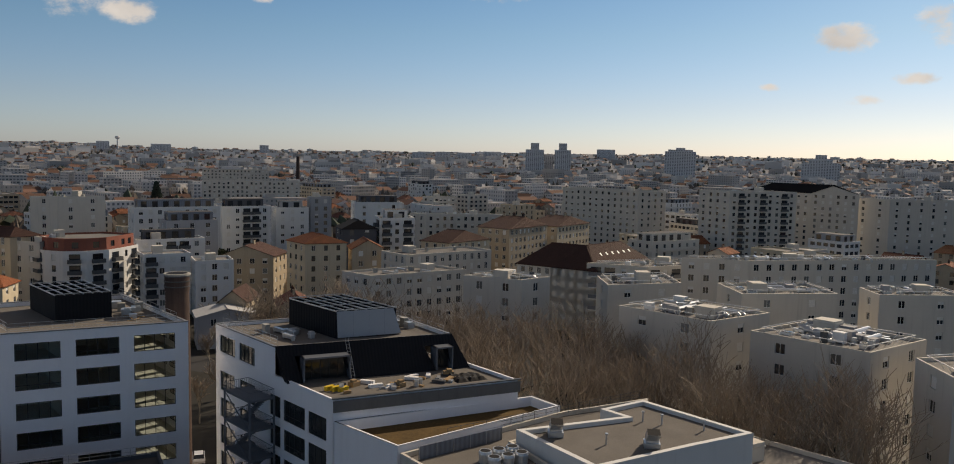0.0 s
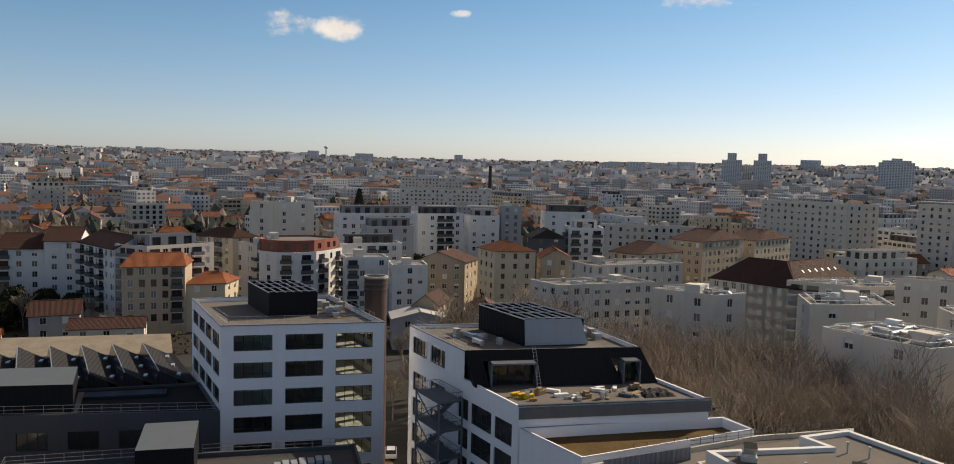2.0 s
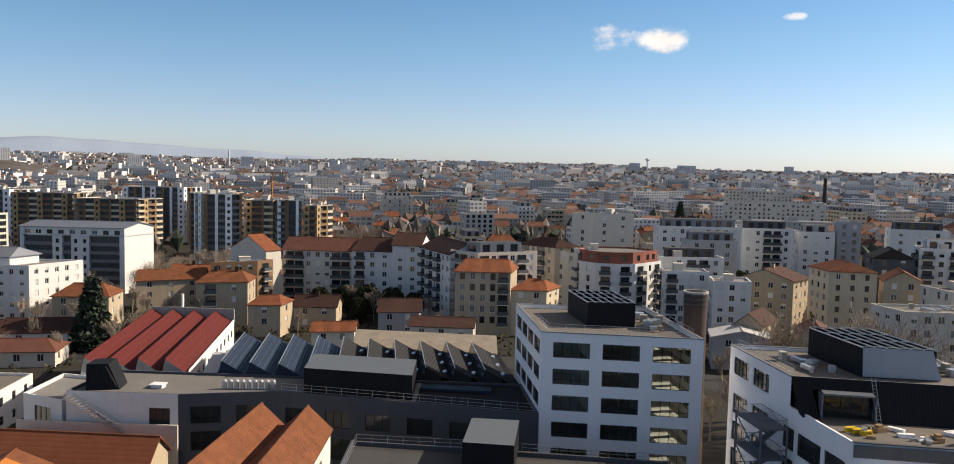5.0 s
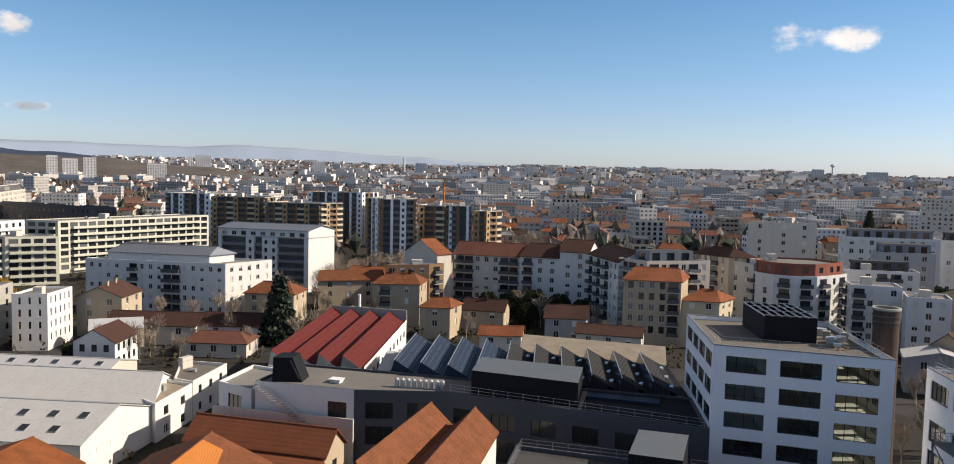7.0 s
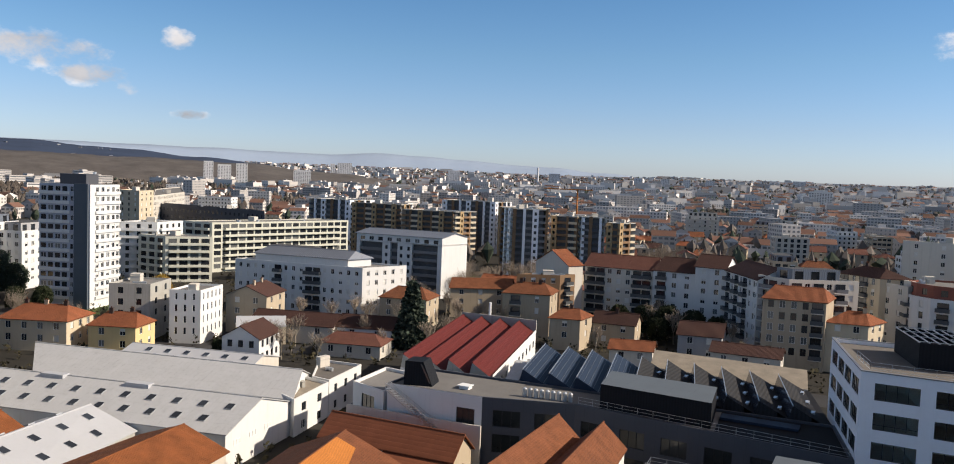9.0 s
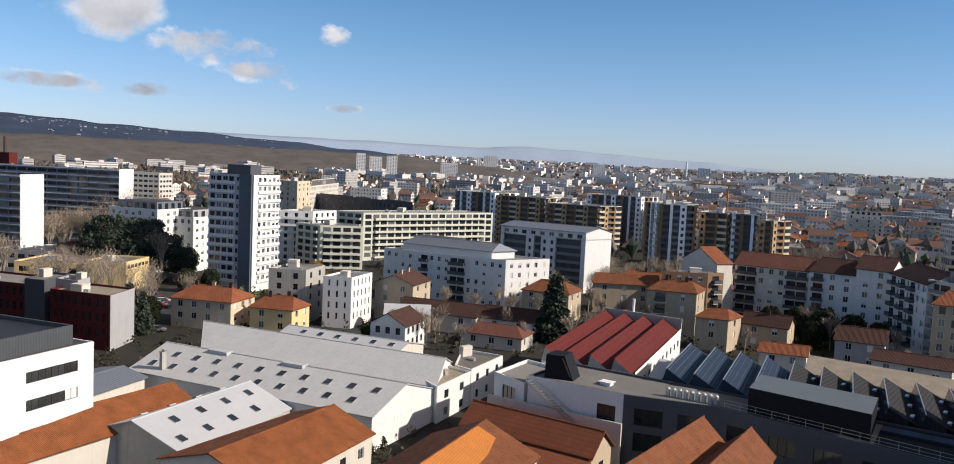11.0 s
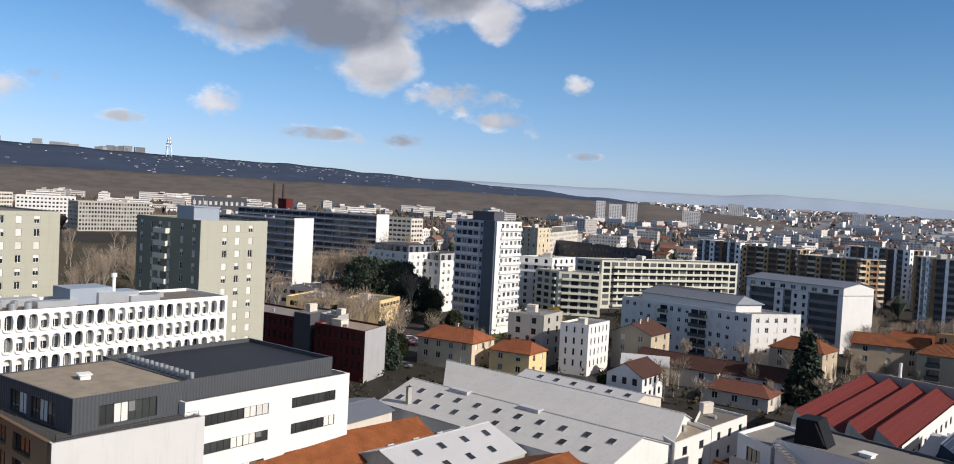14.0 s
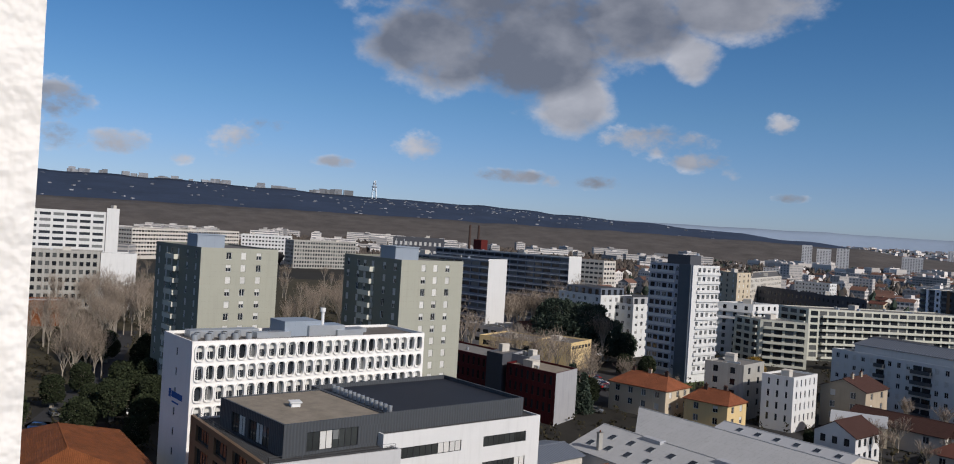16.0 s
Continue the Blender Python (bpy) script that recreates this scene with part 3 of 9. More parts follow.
def pitched(foot, h, rise, axis=0, hip=0.0, over=0.45, thick=0.16):
    """A pitched roof over four corners: ridge along the first edge (axis 0) or across it; hip: share of the ridge cut at each end."""
    g = Geo()
    f = grow(foot, over)
    if axis:
        f = f[1:] + f[:1]
    a, b, c, d = [Vector((*p, 0)) for p in f]
    drop = rise * over / max(0.5, (a - d).length / 2 - over)
    r0, r1 = (a + d) / 2, (b + c) / 2
    r0, r1 = r0.lerp(r1, hip), r1.lerp(r0, hip)
    z0, zr = h - drop, h + rise

    def at(p, z):
        return (p.x, p.y, z)

    top = [[at(a, z0), at(b, z0), at(r1, zr), at(r0, zr)], [at(c, z0), at(d, z0), at(r0, zr), at(r1, zr)]]
    if hip > 0:
        top += [[at(b, z0), at(c, z0), at(r1, zr)], [at(d, z0), at(a, z0), at(r0, zr)]]
    for q in top:
        g.face(q)
        g.face([(x, y, z - thick) for x, y, z in reversed(q)])
    ring = [a, b, c, d] if hip > 0 else [a, b, r1, c, d, r0]
    zz = [z0] * 4 if hip > 0 else [z0, z0, zr, z0, z0, zr]
    for i in range(len(ring)):
        j = (i + 1) % len(ring)
        g.face([at(ring[i], zz[i] - thick), at(ring[j], zz[j] - thick), at(ring[j], zz[j]), at(ring[i], zz[i])])
    if hip < 0.5:
        g.bar(at(r0, zr + 0.02), at(r1, zr + 0.02), 0.12, 0, 6)
    return g


def chimney_stack(t, x, y, z, h=1.4, w=0.7, d=0.5, m=None, pots=2, angle=0.0):
    g = Geo()
    mm = Matrix.Translation((x, y, 0)) @ Matrix.Rotation(angle, 4, "Z")
    g.box(-w / 2, w / 2, -d / 2, d / 2, z - 1.6, z + h, 0, mm)
    g.box(-w / 2 - 0.08, w / 2 + 0.08, -d / 2 - 0.08, d / 2 + 0.08, z + h - 0.18, z + h, 0, mm)
    for i in range(pots):
        p = mm @ Vector((-w / 2 + w * (i + 0.5) / pots, 0, 0))
        g.cyl(p.x, p.y, z + h, z + h + 0.35, 0.12, 1, 8)
    return part("chimney", g, [m or BRICK, TERRA_OLD], t)


def roof_clutter(t, foot, z, rng, n=4, big=True):
    """Vents, a lift house and ducts on a flat roof, each a part."""
    cx, cy = centre(foot)
    a = Vector(foot[0])
    u = (Vector(foot[1]) - a)
    w = (Vector(foot[-1]) - a)
    ang = math.atan2(u.y, u.x)
    lu, lw = u.length, w.length
    for i in range(n):
        p = a + u * rng.uniform(0.18, 0.82) + w * rng.uniform(0.22, 0.78)
        mm = Matrix.Translation((p.x, p.y, z)) @ Matrix.Rotation(ang, 4, "Z")
        g = Geo()
        k = rng.random()
        if big and i == 0:
            s, q = min(3.2, lu * 0.25), min(2.6, lw * 0.3)
            g.box(-s / 2, s / 2, -q / 2, q / 2, 0, rng.uniform(1.6, 2.4), 0, mm)
            g.box(-s / 2 - 0.1, s / 2 + 0.1, -q / 2 - 0.1, q / 2 + 0.1, 1.5, 1.62, 0, mm)
            part("lift_house", g, [WARM], t)
        elif k < 0.4:
            s = rng.uniform(0.5, 1.3)
            g.box(-s / 2, s / 2, -s / 2, s / 2, 0, rng.uniform(0.6, 1.1), 0, mm)
            g.box(-s / 2 - 0.08, s / 2 + 0.08, -s / 2 - 0.08, s / 2 + 0.08, 0.5, 0.58, 0, mm)
            part("roof_vent", g, [DUCT], t)
        elif k < 0.7:
            g.box(-0.45, 0.45, -0.3, 0.3, 0, 1.1, 0, mm)
            g.box(-0.52, 0.52, -0.37, 0.37, 1.0, 1.12, 0, mm)
            part("chimney", g, [CONCRETE], t)
        else:
            ll = rng.uniform(1.5, min(5.0, lu * 0.4))
            g.box(-ll / 2, ll / 2, -0.25, 0.25, 0.2, 0.65, 0, mm)
            g.box(-ll / 2, -ll / 2 + 0.2, -0.2, 0.2, 0, 0.2, 0, mm), g.box(ll / 2 - 0.2, ll / 2, -0.2, 0.2, 0, 0.2, 0, mm)
            part("duct", g, [DUCT], t)


def roof_plant(t, foot, z, rng, n):
    """A crowded plant deck: duct runs, air handlers, fans, skylights, and a light steel rail round it."""
    a = Vector(foot[0])
    u, w = Vector(foot[1]) - a, Vector(foot[-1]) - a
    ang = math.atan2(u.y, u.x)
    for i in range(n):
        p = a + u * rng.uniform(0.14, 0.86) + w * rng.uniform(0.16, 0.84)
        mm = Matrix.Translation((p.x, p.y, z)) @ Matrix.Rotation(ang + rng.choice((0, math.pi / 2)), 4, "Z")
        g = Geo()
        k = rng.random()
        if k < 0.45:
            ll, r = rng.uniform(1.5, 4.5), rng.uniform(0.22, 0.4)
            zz = rng.uniform(0.5, 0.9)
            g.bar(mm @ Vector((-ll / 2, 0, zz)), mm @ Vector((ll / 2, 0, zz)), r, 0, 8)
            g.bar(mm @ Vector((ll / 2, 0, zz)), mm @ Vector((ll / 2 + 0.5, 0, zz - 0.4)), r, 0, 8)
            g.box(-ll / 2, -ll / 2 + 0.15, -0.3, 0.3, 0, zz, 0, mm)
            part("duct", g, [DUCT], t, "bare metal duct")
        elif k < 0.65:
            s, q, hh = rng.uniform(1.0, 2.4), rng.uniform(0.8, 1.4), rng.uniform(0.8, 1.5)
            g.box(-s / 2, s / 2, -q / 2, q / 2, 0.15, hh, 0, mm)
            g.box(-s / 2 - 0.06, s / 2 + 0.06, -q / 2 - 0.06, q / 2 + 0.06, hh, hh + 0.07, 0, mm)
            g.box(-s / 2, -s / 2 + 0.2, -q / 2, q / 2, 0, 0.15, 0, mm), g.box(s / 2 - 0.2, s / 2, -q / 2, q / 2, 0, 0.15, 0, mm)
            part("air_handler", g, [rng.choice((DUCT, PVC, GREYW))], t)
        elif k < 0.8:
            c = mm @ Vector((0, 0, 0))
            hh = rng.uniform(0.8, 1.6)
            g.cyl(c.x, c.y, z, z + hh, 0.5, 0, 12), g.cyl(c.x, c.y, z + hh + 0.005, z + hh + 0.01, 0.4, 1, 12)
            part("cooling_fan", g, [rng.choice((DUCT, RAIL)), DECK_BLACK], t)
        else:
            g.box(-0.8, 0.8, -0.6, 0.6, 0, 0.35, 0, mm), g.box(-0.7, 0.7, -0.5, 0.5, 0.35, 0.42, 1, mm)
            part("skylight", g, [PVC, GLASS], t)
    ring = [Vector((*p, z + 1.0)) for p in grow(foot, -1.0)]
    g = Geo()
    for i in range(len(ring)):
        p, q = ring[i], ring[(i + 1) % len(ring)]
        g.bar(p, q, 0.06)
        m = int((q - p).length / 2.0)
        for k in range(m):
            c = p.lerp(q, k / m)
            o = (Vector(centre(foot)) - Vector((c.x, c.y))).normalized()
            g.bar(c, (c.x + o.x, c.y + o.y, z), 0.04)
    part("guard_rail", g, [PVC], t, "white steel guard rail")


def building(name, label, foot, h, wall, roof="flat", roofmat=None, storey=2.9, sill=0.85, win=(1.35, 1.6), bay=3.1, cols=None,
             styles=("pvc", "pvc", "half", "shut", "curtain"), base=0.0, low=0.0, parapet=0.5, rise=2.2, axis=0, hip=0.0, over=0.45, category="building",
             group="", singles=True, clutter=3, seed=1, sides=None, balconies=None, bal_style="rail", bal_depth=1.25, trim=None, edge=1.2, chimneys=0, plain=(), bands=False, attic=0.0, plant=0):
    """A house or block: walls with openings on the sides that are seen, windows, balconies, roof. low: no openings below it."""
    rng = random.Random(seed)
    foot = ccw([tuple(p) for p in foot])
    FOOTPRINTS.append(foot)
    cx, cy = centre(foot)
    t = thing(name, (cx, cy, base), label, category, group)
    g = Geo()
    joined, runs = Geo(), Geo()
    n = len(foot)
    for i in range(n):
        a, b = Vector(foot[i]), Vector(foot[(i + 1) % n])
        u = b - a
        length = u.length
        u.normalize()
        nrm = Vector((u.y, -u.x))
        seen = nrm.dot(-(a + b) / 2) > 0.02 * length
        if sides is not None:
            seen = i in sides
        rows = []
        spec = []
        if seen and length > 3.0:
            c = cols[i] if cols and i in cols else max(1, int((length - edge) / bay))
            ww = min(win[0], length / max(c, 1) * 0.8)
            ns = int((h - base - 0.25) / storey)
            for k in range(ns):
                zb = h - 0.3 - (ns - k) * storey + sill
                if roof == "flat":
                    zb -= parapet * 0.4
                if zb < low or zb + win[1] > h - 0.1 or zb < base + 0.1:
                    continue
                cc = []
                for j in range(c):
                    x = length * (j + 0.5) / c if c > 1 or edge < 2 else length / 2
                    x = edge / 2 + (length - edge) * (j + 0.5) / c
                    wide, zlow = ww, zb
                    cc.append((x - wide / 2, x + wide / 2))
                    spec.append((x, zb, wide, win[1], k, j, i))
                rows.append((zb, zb + win[1], cc))
        if i not in plain:
            g.facade(a, b, base, h, rows)
        if bands and rows:
            # continuous balconies: slab and parapet along the whole side, storey by storey
            w3, u3, n3 = Vector((a.x, a.y, 0)), Vector((u.x, u.y, 0)), Vector((nrm.x, nrm.y, 0))
            x0, x1 = length * (0.0 if length < 14 else 0.08), length * (1.0 if length < 14 else 0.92)
            for zb, zt, cc in rows:
                z0_, z1_ = zb - sill - 0.12, zb - sill + 0.85
                fr = [w3 + u3 * x + n3 * 1.1 for x in (x0, x1)]
                bk = [w3 + u3 * x - n3 * 0.0 for x in (x0, x1)]
                for zz, flip in ((z0_, True), (z1_, False)):
                    q = [(fr[0].x, fr[0].y, zz), (fr[1].x, fr[1].y, zz), (bk[1].x, bk[1].y, zz), (bk[0].x, bk[0].y, zz)]
                    if flip:
                        runs.face(q[::-1])
                    else:
                        inn_ = [p - n3 * 0.1 for p in fr]
                        runs.face([(fr[0].x, fr[0].y, zz), (fr[1].x, fr[1].y, zz), (inn_[1].x, inn_[1].y, zz), (inn_[0].x, inn_[0].y, zz)])
                        runs.face([(inn_[1].x, inn_[1].y, z0_ + 0.15), (inn_[0].x, inn_[0].y, z0_ + 0.15), (inn_[0].x, inn_[0].y, zz), (inn_[1].x, inn_[1].y, zz)])
                        runs.face([(x[0], x[1], z0_ + 0.15) for x in q])
                runs.face([(fr[0].x, fr[0].y, z0_), (fr[1].x, fr[1].y, z0_), (fr[1].x, fr[1].y, z1_), (fr[0].x, fr[0].y, z1_)])
                for k_ in (0, 1):
                    runs.face([(bk[k_].x, bk[k_].y, z0_), (fr[k_].x, fr[k_].y, z0_), (fr[k_].x, fr[k_].y, z1_), (bk[k_].x, bk[k_].y, z1_)])
        ang = math.atan2(u.y, u.x)
        for x, zb, w, hh, k, j, side in spec:
            p = a + u * x - nrm * 0.15
            st = rng.choice(styles)
            if balconies and side in balconies and j in balconies[side]:
                # french windows opening on the balcony
                p = a + u * x + nrm * 0.05
                w, hh, fz = max(w, min(2.7, length / max(1, c) * 0.86)), hh + 0.6, zb - 0.55
                piece("balcony", balcony_mesh(w + 0.5, bal_depth, bal_style), t, ((a + u * x).x, (a + u * x).y, zb - 0.6), ang)
                piece("french_window", win_mesh(w, hh, "dark"), t, (p.x, p.y, fz), ang)
                continue
            if st.startswith("glazed"):
                glazed_window(w, hh, t, (p.x, p.y, zb), ang, st == "glazed_low")
            elif singles:
                piece("window", win_mesh(w, hh, st), t, (p.x, p.y, zb), ang)
            else:
                q0, q1 = p - u * w / 2, p + u * w / 2
                mi = 2 if st in ("shut",) else (1 if rng.random() < 0.75 else 0)
                joined.face([(q0.x, q0.y, zb), (q1.x, q1.y, zb), (q1.x, q1.y, zb + hh), (q0.x, q0.y, zb + hh)], mi)
                if st in ("half", "quarter"):
                    q0, q1 = q0 + nrm * 0.02, q1 + nrm * 0.02
                    joined.face([(q0.x, q0.y, zb + hh * 0.55), (q1.x, q1.y, zb + hh * 0.55), (q1.x, q1.y, zb + hh), (q0.x, q0.y, zb + hh)], 2)
    if runs.f:
        part("balcony_run", runs, [wall], t, "continuous balconies with solid parapets", "stuff")
    if attic:
        at_ = grow(foot, -attic)
        ag = Geo()
        for i in range(n):
            a, b = Vector(at_[i]), Vector(at_[(i + 1) % n])
            ln = (b - a).length
            k = max(1, int(ln / 3.4))
            ag.facade(a, b, h - parapet, h + 2.5, [(h - parapet + 0.3, h + 1.9, [(ln * (j + 0.2) / k, ln * (j + 0.72) / k) for j in range(k)])])
        inner_ = grow(at_, -0.15)
        for i in range(n):
            a, b = inner_[i], inner_[(i + 1) % n]
            ag.face([(*a, h - parapet), (*b, h - parapet), (*b, h + 2.4), (*a, h + 2.4)], 1)
        ag.face([(*p, h + 2.5) for p in at_], 2)
        part("attic", ag, [rng.choice((GREYW, DARKGREY, wall, ZINC)), GLASS, BITUMEN], t, "set-back attic storey")
    if plant:
        roof_plant(t, foot, h - parapet, rng, plant)
    if joined.f:
        part("glazing", joined, [GLASS_LIT, GLASS, SHUTTER], t, "rows of windows, some with shutters down", "stuff")
    if roof == "flat":
        flat_roof(t, foot, h, g, roofmat or BITUMEN_LT, parapet)
        if clutter:
            roof_clutter(t, foot, h - parapet, rng, clutter)
    else:
        four = foot
        if axis:
            four = foot[1:] + foot[:1]
        if hip <= 0:
            a, b, c, d = [Vector((*p, h)) for p in four]
            for p, q in ((b, c), (d, a)):
                mid = (p + q) / 2
                g.face([p, q, (mid.x, mid.y, h + rise)])
        part("roof", pitched(four, h, rise, 0, hip, over), roofmat or TERRA, t)
        a, b, c, d = [Vector((*p, 0)) for p in four]
        for k in range(chimneys):
            s = (k + 0.7) / (chimneys + 0.4)
            q = ((a + d) / 2).lerp((b + c) / 2, s) + (a - d).normalized() * rng.uniform(-0.6, 0.6)
            chimney_stack(t, q.x, q.y, h + rise - 0.2, 1.2, 0.9, 0.55, rng.choice((BRICK, BEIGE)), rng.randint(1, 3), math.atan2((b - a).y, (b - a).x))
    part("wall", g, [wall], t)
    return t


def vee(L, N, R):
    """Four corners from the left end, the near corner and the right end."""
    return [tuple(L), tuple(N), tuple(R), (L[0] + R[0] - N[0], L[1] + R[1] - N[1])]


def railing(t, pts, z, h=1.0, gap=2.0, m=None, name="railing"):
    g = Geo()
    for a, b in zip(pts, pts[1:]):
        a, b = Vector((*a, z)), Vector((*b, z))
        k = max(1, round((b - a).length / gap))
        for i in range(k + 1):
            p = a.lerp(b, i / k)
            g.bar(p, p + Vector((0, 0, h)), 0.03)
        for s in (1.0, 0.55, 0.12):
            g.bar(a + Vector((0, 0, h * s)), b + Vector((0, 0, h * s)), 0.025)
    return part(name, g, [m or STEEL], t)


# ---- ground, hills, distance ----
def polar(az, r):
    return r * math.sin(radians(az)), r * math.cos(radians(az))


g = Geo()
ring = [polar(a, 4900) for a in range(360, 0, -6)]
g.face([(x, y, 0.0) for x, y in ring])
solid("ground", g, EARTH, (0, 0, 0), "grey-brown ground of the town between the buildings", "ground", kind="structure")


def strip(name, pts, width, z, m, label):
    g = Geo()
    for a, b in zip(pts, pts[1:]):
        a, b = Vector(a), Vector(b)
        u = (b - a).normalized()
        s = Vector((-u.y, u.x)) * width / 2
        a, b = a - u * width * 0.3, b + u * width * 0.3
        g.face([(*(a - s), z), (*(b - s), z), (*(b + s), z), (*(a + s), z)])
    return solid(name, g, m, (0, 0, 0), label, name.split("_")[0], kind="structure")


def patch(name, poly, z, m, label):
    g = Geo()
    g.face([(*p, z) for p in ccw(poly)])
    return solid(name, g, m, (0, 0, 0), label, name.split("_")[0], kind="structure")


strip("road", [(-60, 190), (-118, 172), (-205, 128), (-240, 110)], 9, 0.02, ASPHALT, "asphalt street between houses and workshops")
strip("road", [(80, 40), (82, 100), (60, 150), (25, 190), (-60, 190)], 11, 0.03, ASPHALT, "asphalt avenue under bare plane trees")
strip("road", [(-150, -25), (-190, -8), (-230, 0), (-330, 10)], 8, 0.03, ASPHALT, "asphalt street beside the lattice office")
patch("parking_lot", [(-190, 118), (-205, 160), (-240, 165), (-232, 125)], 0.04, ASPHALT, "asphalt car park beside the tower block")
patch("lawn", [(-112, 182), (-96, 192), (-92, 205), (-118, 200)], 0.04, GRASS, "green lawn beside a large conifer")
patch("lawn", [(-205, 165), (-240, 170), (-262, 200), (-215, 205)], 0.05, GRASS, "lawn at the foot of the tower block")
patch("lawn", [(-190, 300), (-150, 305), (-150, 340), (-200, 345)], 0.04, GRASS, "lawn between apartment blocks")
patch("park", [polar(a, 215) for a in range(-104, -64, 4)] + [polar(a, 640) for a in range(-62, -106, -4)], 0.015, PARK, "brownish winter grass under bare park trees")
patch("yard", [(14, 108), (24, 106), (20, 140), (12, 140)], 0.03, SOIL, "bare orange soil between two offices")


def far_band(name, profile, r0, r1, z0, m, label, wobble, seed, depth_rows=5):
    """A long hill: a sheet that climbs from r0 to its crest at r1 and falls behind; profile: (azimuth, crest height)."""
    me_v, me_f = [], []
    rng = random.Random(seed)
    a0, a1 = profile[0][0], profile[-1][0]
    n = int((a1 - a0) / 0.35)
    for i in range(n + 1):
        az = a0 + (a1 - a0) * i / n
        for (pa, ph), (qa, qh) in zip(profile, profile[1:]):
            if pa <= az <= qa:
                s = (az - pa) / (qa - pa)
                s = s * s * (3 - 2 * s)
                top = ph + (qh - ph) * s
        top += noise.noise((az * 0.45, seed, 0)) * wobble + noise.noise((az * 2.1, seed, 3)) * wobble * 0.25
        for k in range(depth_rows + 1):
            s = k / depth_rows
            x, y = polar(az, r0 + (r1 - r0) * s)
            me_v.append((x, y, z0 + (top - z0) * s ** 0.8 + (noise.noise((az * 1.4, s * 4, seed)) * wobble * 0.3 if 0 < k < depth_rows else 0)))
        x, y = polar(az, r1 + 120)
        me_v.append((x, y, z0 - 5))
    w = depth_rows + 2
    for i in range(n):
        for k in range(w - 1):
            me_f.append((i * w + k, i * w + k + 1, (i + 1) * w + k + 1, (i + 1) * w + k))
    me = bpy.data.meshes.new(name)
    me.from_pydata(me_v, [], me_f)
    me.materials.append(m)
    for p in me.polygons:
        p.use_smooth = True
    ob = new(name, me)
    return tagged(ob, label, "hill", kind="structure")


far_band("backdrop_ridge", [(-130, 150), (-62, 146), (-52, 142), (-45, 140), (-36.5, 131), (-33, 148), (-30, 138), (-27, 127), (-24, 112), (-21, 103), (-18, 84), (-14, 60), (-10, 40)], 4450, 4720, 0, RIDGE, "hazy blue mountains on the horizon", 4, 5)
PLAIN_R0, PLAIN_R1 = 2250, 4400
PLAIN_TOP = [(-60, 66), (-40, 68), (-20, 62), (-12, 70), (-4, 70), (0, 71), (3, 72), (5, 60), (8, 54), (14, 56), (25, 60), (40, 70), (50, 70), (90, 68)]
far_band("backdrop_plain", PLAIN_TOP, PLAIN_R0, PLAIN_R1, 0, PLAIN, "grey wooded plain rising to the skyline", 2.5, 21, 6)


def profile_at(profile, az):
    """Height of a crest at an azimuth, smoothed between the given ones."""
    for (pa, ph), (qa, qh) in zip(profile, profile[1:]):
        if pa <= az <= qa:
            s = (az - pa) / (qa - pa)
            return ph + (qh - ph) * s * s * (3 - 2 * s)
    return profile[0][1] if az < profile[0][0] else profile[-1][1]


def plain_z(az, r):
    if r <= PLAIN_R0 or az < PLAIN_TOP[0][0]:
        return 0.0
    return profile_at(PLAIN_TOP, az) * min(1.0, (r - PLAIN_R0) / (PLAIN_R1 - PLAIN_R0)) ** 0.8


HILL_TOP = [(-125, 190), (-100, 190), (-88, 192), (-80, 180), (-73, 168), (-66, 160), (-62, 152), (-60, 140), (-54, 122), (-50, 106), (-45, 82), (-40, 58), (-36, 30)]
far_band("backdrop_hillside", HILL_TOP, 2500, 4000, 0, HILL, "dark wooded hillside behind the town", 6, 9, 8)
WOODS_TOP = [(-125, 66), (-100, 66), (-84, 69), (-72, 70), (-64, 67), (-56, 64), (-48, 60), (-42, 54), (-36, 36), (-30, 10)]
far_band("backdrop_woods", WOODS_TOP, 2050, 2470, 0, WOODBAND, "brown leafless woods on the rising plain", 4, 14, 5)

# ---- the near wall of the window ----
g = Geo()
jx, jy = polar(-93.8, 0.80)
jx, jy = jx - 0.274, jy + 0.123
for i in range(60):
    za, zb = 43.6 + i * 0.05, 43.65 + i * 0.05
    wa, wb = [noise.noise((z * 9, 1.7, 0)) * 0.004 + noise.noise((z * 31, 0.2, 0)) * 0.002 for z in (za, zb)]
    ea, eb = (jx + wa, jy + wa * 0.4), (jx + wb, jy + wb * 0.4)
    g.face([(ea[0] + 0.262, ea[1] - 1.55, za), (ea[0], ea[1], za), (eb[0], eb[1], zb), (eb[0] + 0.262, eb[1] - 1.55, zb)])
    g.face([(ea[0], ea[1], za), (ea[0] - 0.35, ea[1] - 0.12, za), (eb[0] - 0.35, eb[1] - 0.12, zb), (eb[0], eb[1], zb)])
g.face([(jx - 0.35, jy - 0.12, 43.6), (jx + 0.0, jy - 1.55, 43.6), (jx, jy - 1.55, 46.6), (jx - 0.35, jy - 0.12, 46.6)])
solid("wall_reveal", g, PLASTER, (jx, jy, 43.6), "rough white plastered window reveal close to the camera", "wall", kind="structure")
g = Geo()
g.prism(ccw([(-8, -14), (9, -14), (9, -1.45), (-8, -1.45)]), 0, 50, 0, bottom=True)
solid("wall_tower", g, WARM, (0, -8, 0), "plain pale wall of the high-rise behind the viewpoint", "wall", kind="structure")

